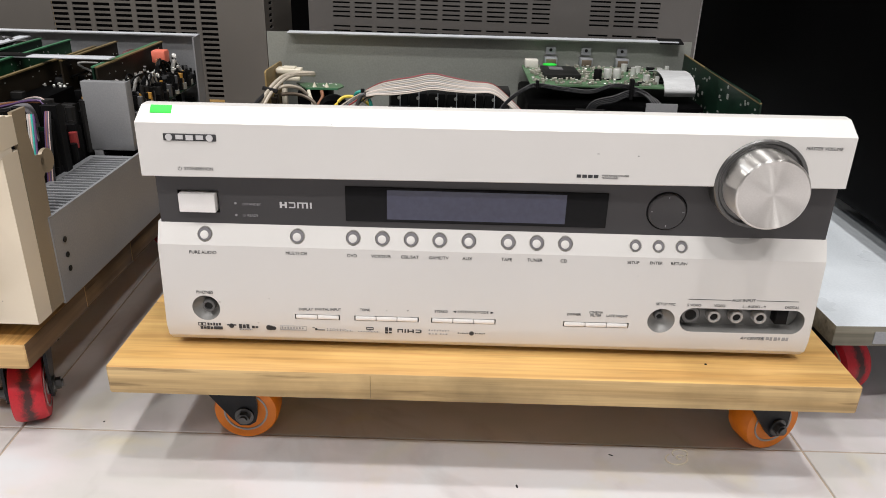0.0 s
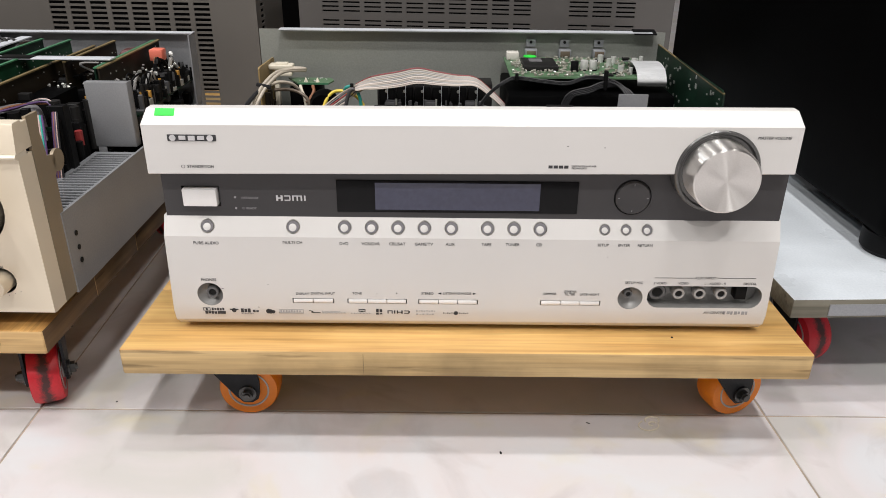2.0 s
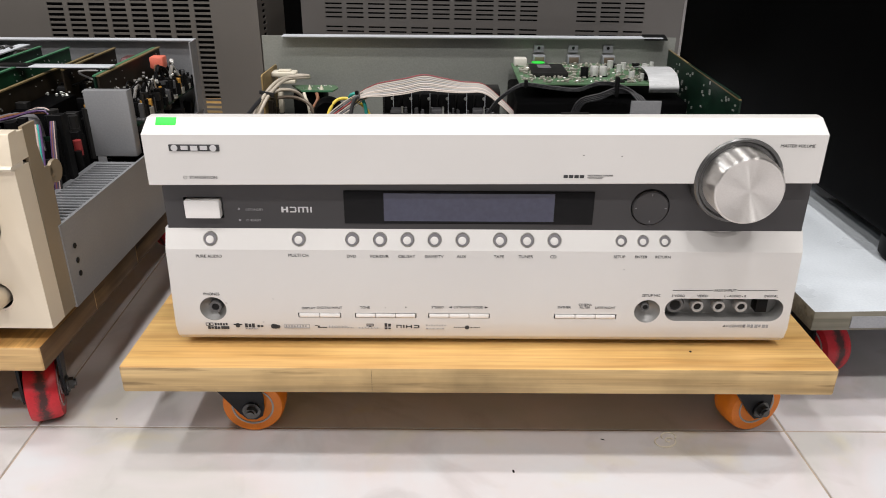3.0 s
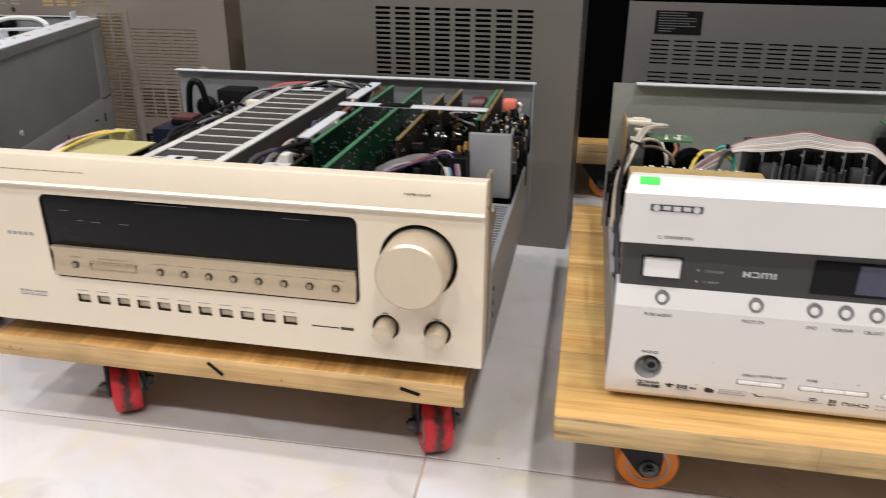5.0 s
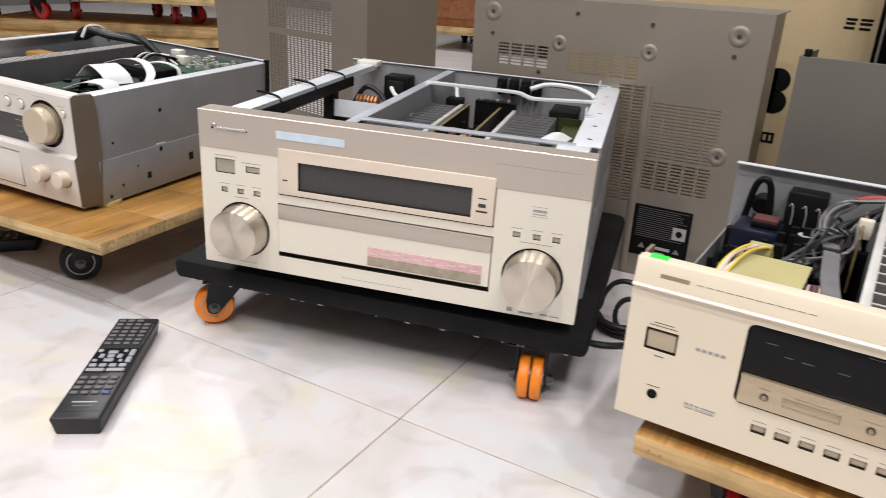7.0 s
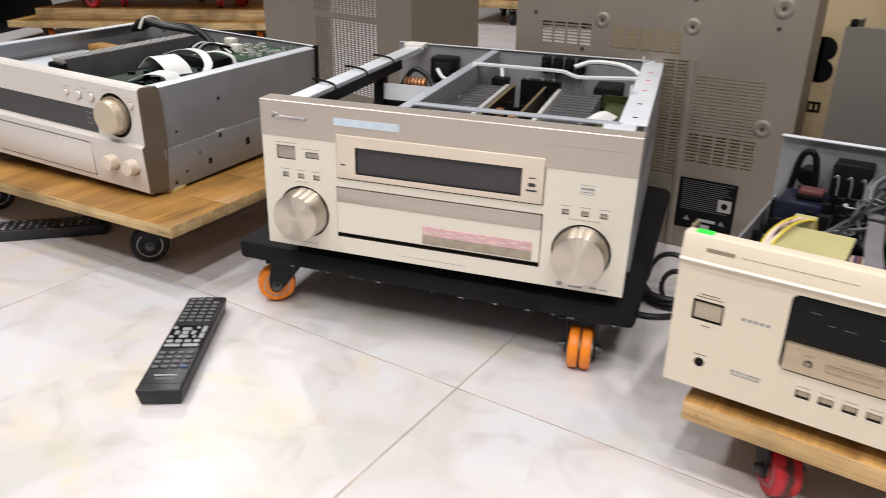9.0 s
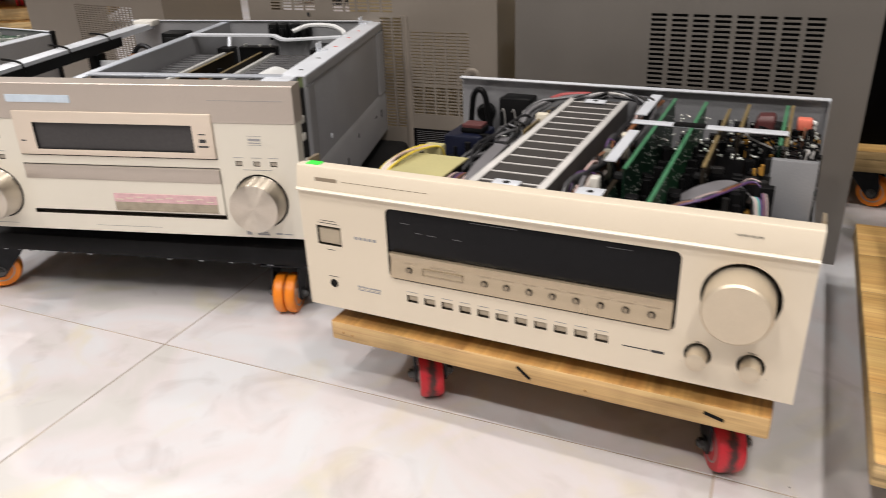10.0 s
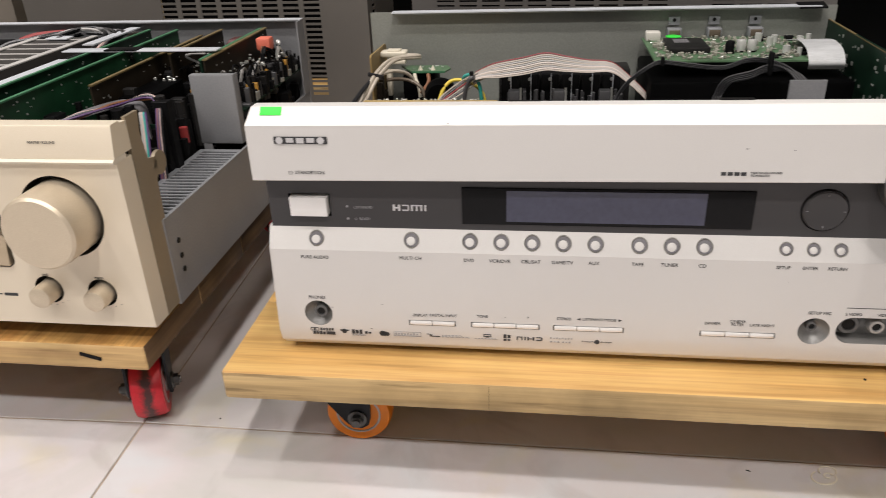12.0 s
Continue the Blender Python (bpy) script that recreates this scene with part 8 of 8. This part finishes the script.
bars([(0.036, 0.036 + rng.uniform(0.015, 0.046), 0.2980 + i * 0.0030, 0.2990 + i * 0.0030) for i in range(8)], KEY_GREY, lp, -0.0006, "print")
EV = slot_grid(0.047, 0.3390, 4, 7, 0.0225, 0.0050, 0.0185, 0.0030) + slot_grid(0.168, 0.3380, 5, 7, 0.0225, 0.0050, 0.0185, 0.0030) + slot_grid(0.253, 0.2970, 2, 36, 0.0225, 0.0050, 0.0185, 0.0030) + slot_grid(0.306, 0.2760, 5, 17, 0.0205, 0.0050, 0.0175, 0.0016) + slot_grid(0.306, 0.1890, 5, 9, 0.0205, 0.0052, 0.0165, 0.0030)
# the lip's extra depth is added to shade the carton behind the slots
tan_cover = cover(pose(-0.845, 0.5400, 0, 0, 0, 0.6), 0.452, 0.411, EV, COVER, "taupe steel bottom cover with pressed feet, standing on edge", 0.10, [(0.410, 0.379, 0.0125), (0.290, 0.346, 0.0105), (0.150, 0.346, 0.0105), (0.034, 0.385, 0.0125), (0.410, 0.210, 0.0115), (0.255, 0.080, 0.009)], lip=0.16)
for bx, bz in ((0.035, 0.352), (0.175, 0.392), (0.290, 0.385), (0.408, 0.352), (0.120, 0.300)):
    part("small_screw", cyl(bm_new(), (bx, -0.0004, bz), 0.0030, 0.0016, "y", 14), BOLT, tan_cover)
rib = bm_new()
rib_pts = [(0.2965 + 0.006 * math.cos(math.pi * k / 8), -0.0026 * math.sin(math.pi * k / 8)) for k in range(9)]
lo_ring, hi_ring = [rib.verts.new((x, y, 0.004)) for x, y in rib_pts], [rib.verts.new((x, y, 0.300)) for x, y in rib_pts]
for k in range(8):
    rib.faces.new((lo_ring[k], lo_ring[k + 1], hi_ring[k + 1], hi_ring[k]))
rib.faces.new(hi_ring)
part("pressed_rib", rib, COVER, tan_cover)
lp = part("warning_label", box(bm_new(), 0.303, 0.392, -0.0006, 0.0, 0.036, 0.119), BLACK, tan_cover, "black warning label with pale print")
bars([(0.309, 0.309 + rng.uniform(0.060, 0.078), 0.068 + i * 0.0033, 0.0690 + i * 0.0033) for i in range(15)], KEY_GREY, lp, -0.0006, "print")
bars([(0.366, 0.386, 0.072, 0.092), (0.332, 0.358, 0.038, 0.046)], WIRE_GREY, lp, -0.0008, "print")
bars([(0.340, 0.366, 0.050, 0.055)], WIRE_GREY, lp, -0.0008, "print")
for tx in (0.316, 0.370):
    tri = bm_new()
    a = [tri.verts.new(c) for c in ((tx, -0.0009, 0.049), (tx + 0.011, -0.0009, 0.049), (tx + 0.0055, -0.0009, 0.0575))]
    tri.faces.new(a)
    bmesh.ops.solidify(tri, geom=tri.faces[:], thickness=0.0003)
    part("print", tri, WIRE_GREY, lp)
part("print", cyl(bm_new(), (0.376, -0.0012, 0.082), 0.0050, 0.0004, "y", 20), BLACK, lp)
far_cover = cover(pose(-1.640, 0.7350, 0, 0, 0, -11), 0.520, 0.430, slot_grid(0.205, 0.365, 17, 14, 0.0125, 0.0046, 0.0095, 0.0028) + slot_grid(0.205, 0.288, 17, 34, 0.0125, 0.0046, 0.0095, 0.0030), COVER, "taupe steel cover with a pierced field, standing on edge", 0.20)


# ---- cables on the floor ----
def cable(pts, label, r=0.0036):
    return single("power_cable", tube(bm_new(), pts, r, 8), WIRE_BLACK, label, "cable")


cable([(-0.560, 0.400, 0.0040), (-0.522, 0.350, 0.020), (-0.512, 0.338, 0.048), (-0.500, 0.336, 0.068), (-0.482, 0.336, 0.075), (-0.462, 0.340, 0.068), (-0.448, 0.350, 0.046), (-0.446, 0.360, 0.020), (-0.440, 0.380, 0.0040)], "black mains cable standing in a loop behind a trolley")
ring = [(-0.474 + 0.018 * math.cos(a), 0.332 + 0.006 * math.sin(a), 0.029 + 0.0215 * math.sin(a)) for a in [k * 0.628 - 1.4 for k in range(11)]]
cable([(-0.520, 0.345, 0.016), (-0.500, 0.330, 0.008)] + ring + [(-0.445, 0.335, 0.0040)], "black mains cable coiled into a small ring")
for k in range(3):
    cable([(-0.530, 0.350 - 0.006 * k, 0.0075 + 0.0075 * k), (-0.505, 0.322 - 0.004 * k, 0.0060 + 0.0075 * k), (-0.478, 0.316 - 0.003 * k, 0.0045 + 0.0075 * k), (-0.452, 0.325, 0.0045 + 0.0070 * k), (-0.430, 0.350, 0.0045 + 0.0060 * k)], "black mains cable lying in a heap on the floor tiles", 0.0042)
cable([(-0.560, 0.290, 0.0045), (-0.520, 0.276, 0.0045), (-0.485, 0.280, 0.0045), (-0.450, 0.310, 0.0045), (-0.420, 0.360, 0.0045)], "black mains cable lying on the floor tiles", 0.0042)


# ---- black subwoofer on a white topped trolley ----
FL = pose(0.6120, -0.0070, 0, 0, 0, 0.5)
sub_trolley = trolley(FL, 0.0, 0.62, 0.0, 0.78, 0.0870, 0.1040, LAMINATE, PLY_DARK, "white topped plywood board on red casters", 1, 0.0012)
part("edge_tape", box(bm_new(), 0.030, 0.150, -0.0006, 0.001, 0.0895, 0.0995), FLANGE, sub_trolley)
for cx, cy, ch in ((0.059, 0.078, 14), (0.52, 0.09, 10), (0.09, 0.68, 0), (0.52, 0.68, 0)):
    caster(sub_trolley, cx, cy, ch, 0.0870, 0.027, RED_TYRE, 0.024, label="red caster in a black fork")
sub = thing("subwoofer", pose(0.712, 0.045, 0.104, 0, 0, -1), "large black subwoofer cabinet on round feet", "subwoofer")
part("cabinet", box(bm_new(), 0.0, 0.48, 0.012, 0.66, 0.020, 0.72, 0.010), CABINET_BLACK, sub, "matt black wrapped cabinet")
part("grille", box(bm_new(), 0.006, 0.474, -0.012, 0.012, 0.060, 0.71, 0.008), CABINET_BLACK, sub)
for fx, fy in ((0.030, 0.040), (0.45, 0.04), (0.03, 0.62), (0.45, 0.62)):
    part("foot", lathe(bm_new(), (fx, fy, 0.0), [(0.024, 0), (0.027, 0.004), (0.027, 0.0205)], "z", 32), BLACK, sub)


# ---- black speaker cabinets on a pine trolley further back ----
back_trolley = trolley(pose(0, 0, 0), -0.300, 0.700, 0.680, 1.150, 0.0660, 0.0990, PINE, PINE_EDGE, "pine board on orange casters behind the covers", 4)
for cx, cy in ((0.170, 0.722), (0.62, 0.73), (-0.24, 0.73), (0.6, 1.08), (-0.24, 1.08)):
    caster(back_trolley, cx, cy, 70, 0.0660, 0.0245, ORANGE, label="orange caster in a black fork")
for x0, x1 in ((-0.268, 0.215), (0.225, 0.690)):
    k = thing("speaker", pose(x0, 0.705, 0.099), "tall black speaker cabinet on a pine trolley", "speaker", "black speakers")
    w = x1 - x0
    part("cabinet", box(bm_new(), 0.0, w, 0.012, 0.42, 0.0, 0.95, 0.006), CABINET_BLACK, k)
    part("grille", box(bm_new(), 0.010, w - 0.010, 0.0, 0.012, 0.30, 0.93, 0.004), CABINET_BLACK, k)
    part("badge", box(bm_new(), w * 0.45, w * 0.60, -0.001, 0.0005, 0.286, 0.292), BLACK, k)

# ---- cardboard box between the covers ----
carton = thing("cardboard_box", pose(-0.800, 0.800, 0), "large brown cardboard box with dark print", "cardboard box")
part("carton_body", box(bm_new(), 0.0, 0.522, 0.0, 0.40, 0.0, 0.440, 0.002), CARTON, carton)
part("flap_joint", box(bm_new(), 0.0, 0.522, 0.199, 0.201, 0.4395, 0.4405), GOLD_DARK, carton)
glyph = bm_new()
box(glyph, 0.378, 0.394, -0.0006, 0.0004, 0.241, 0.315)
for gz in (0.2600, 0.2960):
    lathe(glyph, (0.396, 0.0, gz), [(0.0085, -0.0004), (0.0195, -0.0004), (0.0195, 0.0006), (0.0085, 0.0006)], "y", 28)
part("dark_print", glyph, BLACK, carton, "bold black printed mark")
part("dark_print", box(bm_new(), 0.374, 0.408, -0.0006, 0.0004, 0.190, 0.208), BLACK, carton)
bars([(0.379, 0.383, 0.194, 0.204), (0.391, 0.395, 0.194, 0.204), (0.400, 0.403, 0.194, 0.204)], CARTON, carton, -0.0007, "dark_print", 0.0002)
for px, pz, pw in ((0.476, 0.4020, 0.016), (0.496, 0.4020, 0.018), (0.476, 0.3960, 0.014), (0.496, 0.3960, 0.017), (0.474, 0.3890, 0.016), (0.496, 0.3885, 0.016)):
    part("dark_print", box(bm_new(), px, px + pw, -0.0006, 0.0004, pz - 0.0036, pz), BLACK, carton)

# ---- stacked trolleys and furniture far behind ----
s1 = trolley(pose(-3.61, 1.13, 0, 0, 0, 31), 0.0, 1.17, 0.0, 0.55, 0.058, 0.086, PINE_Y, PINE_EDGE, "pine board on orange casters with more boards stacked on it", 3)
for cx, cy in ((0.14, 0.07), (1.06, 0.07), (0.14, 0.47), (1.06, 0.47)):
    caster(s1, cx, cy, 60, 0.058, 0.024, ORANGE)
s2 = thing("loose_board", pose(-3.57, 1.24, 0.0865, 0, 0, 31), "loose pine board lying on a stacked trolley", "board")
two_tone(part("plank", box(bm_new(), 0.0, 1.10, 0.0, 0.46, 0.0, 0.045, 0.002), PINE_Y, s2), PINE_EDGE)
s3 = thing("trolley", pose(-3.58, 1.23, 0.1315, 0, 0, 31), "pine trolley on red casters stacked on a board", "trolley", "flat trolleys")
for i in range(3):
    two_tone(part("plank", box(bm_new(), 0.0, 1.02, -0.08 + i * 0.2, 0.118 + i * 0.2, 0.092, 0.130, 0.002), PINE, s3), PINE_EDGE)
for cx, cy, ch in ((0.26, 0.04, 70), (0.37, 0.10, 30), (0.80, 0.10, 20), (0.88, 0.16, 60), (0.10, 0.30, 0), (0.62, 0.38, 40)):
    caster(s3, cx, cy, ch, 0.092, 0.036, RED_TYRE, 0.028, label="red caster in a black fork")
far_sub = thing("speaker", pose(-4.60, 0.775, 0, 0, 0, 31), "black speaker cabinet standing on the floor", "speaker", "black speakers")
part("cabinet", box(bm_new(), 0.0, 0.86, 0.0, 0.5, 0.0505, 0.95, 0.012), CABINET_BLACK, far_sub)
part("plinth", box(bm_new(), 0.01, 0.85, -0.006, 0.49, 0.0, 0.05, 0.004), BLACK, far_sub)
vt = trolley(pose(-2.38, 2.80, 0, 0, 0, 10), 0.0, 0.75, 0.0, 0.5, 0.085, 0.122, PINE, PINE_EDGE, "pine board on casters under a veneered cabinet", 3)
for cx, cy in ((0.28, 0.06), (0.65, 0.06), (0.1, 0.44), (0.65, 0.44)):
    caster(vt, cx, cy, 30, 0.085, 0.034, RUBBER)
vc = thing("veneered_cabinet", pose(-2.40, 2.81, 0.122, 0, 0, 10), "reddish brown veneered speaker cabinet on a trolley", "cabinet")
part("cabinet", box(bm_new(), 0.0, 0.70, 0.012, 0.45, 0.0, 0.85, 0.004), MAHOGANY, vc)
part("front", box(bm_new(), 0.02, 0.68, 0.0, 0.012, 0.04, 0.83, 0.004), MAHOGANY, vc, "reddish veneered front panel")

# ---- stains on the floor, and the tiles ----
for x, y, w, d, a in ((0.379, -0.061, 0.0008, 0.0017, 10), (0.454, -0.026, 0.0018, 0.0004, -25), (0.060, 0.008, 0.0007, 0.0007, 30)):
    sp = lathe(bm_new(), (0, 0, 0.0), [(1.0, 0.0), (1.0, 0.0003), (0.7, 0.0005)], "z", 18)
    single("crumb", sp, BLACK, "dark crumb on the floor tiles", "crumb", m=pose(x, y, 0.0001, 0, 0, a) @ Matrix.Diagonal((w, d, 1, 1)))
glue = bm_new()
for gx, gy, gr, a0, a1 in ((0.0, 0.0, 0.0085, 1.9, 6.3), (0.006, 0.005, 0.0060, -0.9, 3.3), (0.004, 0.001, 0.0030, 0.0, 4.5)):
    tube(glue, [(gx + gr * math.cos(a0 + (a1 - a0) * k / 10), gy + 0.75 * gr * math.sin(a0 + (a1 - a0) * k / 10), 0.0004) for k in range(11)], 0.0006, 6, 2)
single("dried_glue", glue, WIRE_CREAM, "curl of dried pale glue on the floor tiles", "stain", m=pose(0.503, -0.030, 0.0002, 0, 0, 15))
P = 0.6165


def joint_node(i, j):
    """A crossing of the joints: the tiles beyond the first column are laid a little crooked."""
    k = max(i, 0)
    return i * P - 0.0120 * min(k, 1), j * P - 0.0182 * k


def tile(corners, gap=0.0009):
    """One tile between four crossings, taken about its first corner, with a fine chamfer."""
    cx, cy = sum(c[0] for c in corners) / 4, sum(c[1] for c in corners) / 4
    bm = bm_new()
    rings = []
    for inset, z in ((gap, -0.008), (gap, -0.0004), (gap + 0.0004, 0.0)):
        rings.append([bm.verts.new((x - inset * (1 if x > cx else -1) - corners[0][0], y - inset * (1 if y > cy else -1) - corners[0][1], z)) for x, y in corners])
    for a, b in zip(rings, rings[1:]):
        for k in range(4):
            bm.faces.new((a[k], a[(k + 1) % 4], b[(k + 1) % 4], b[k]))
    bm.faces.new(rings[2])
    bm.faces.new(list(reversed(rings[0])))
    return mesh_of("tile", bm, TILE, False)


straight = None
for i in range(-9, 5):
    for j in range(-4, 7):
        corners = [joint_node(i, j), joint_node(i + 1, j), joint_node(i + 1, j + 1), joint_node(i, j + 1)]
        straight = straight or tile([(0, 0), (P, 0), (P, P), (0, P)])
        t = new("tile", straight if i < 0 else tile(corners))
        t.parent = floor
        t.location = (corners[0][0], corners[0][1], 0)
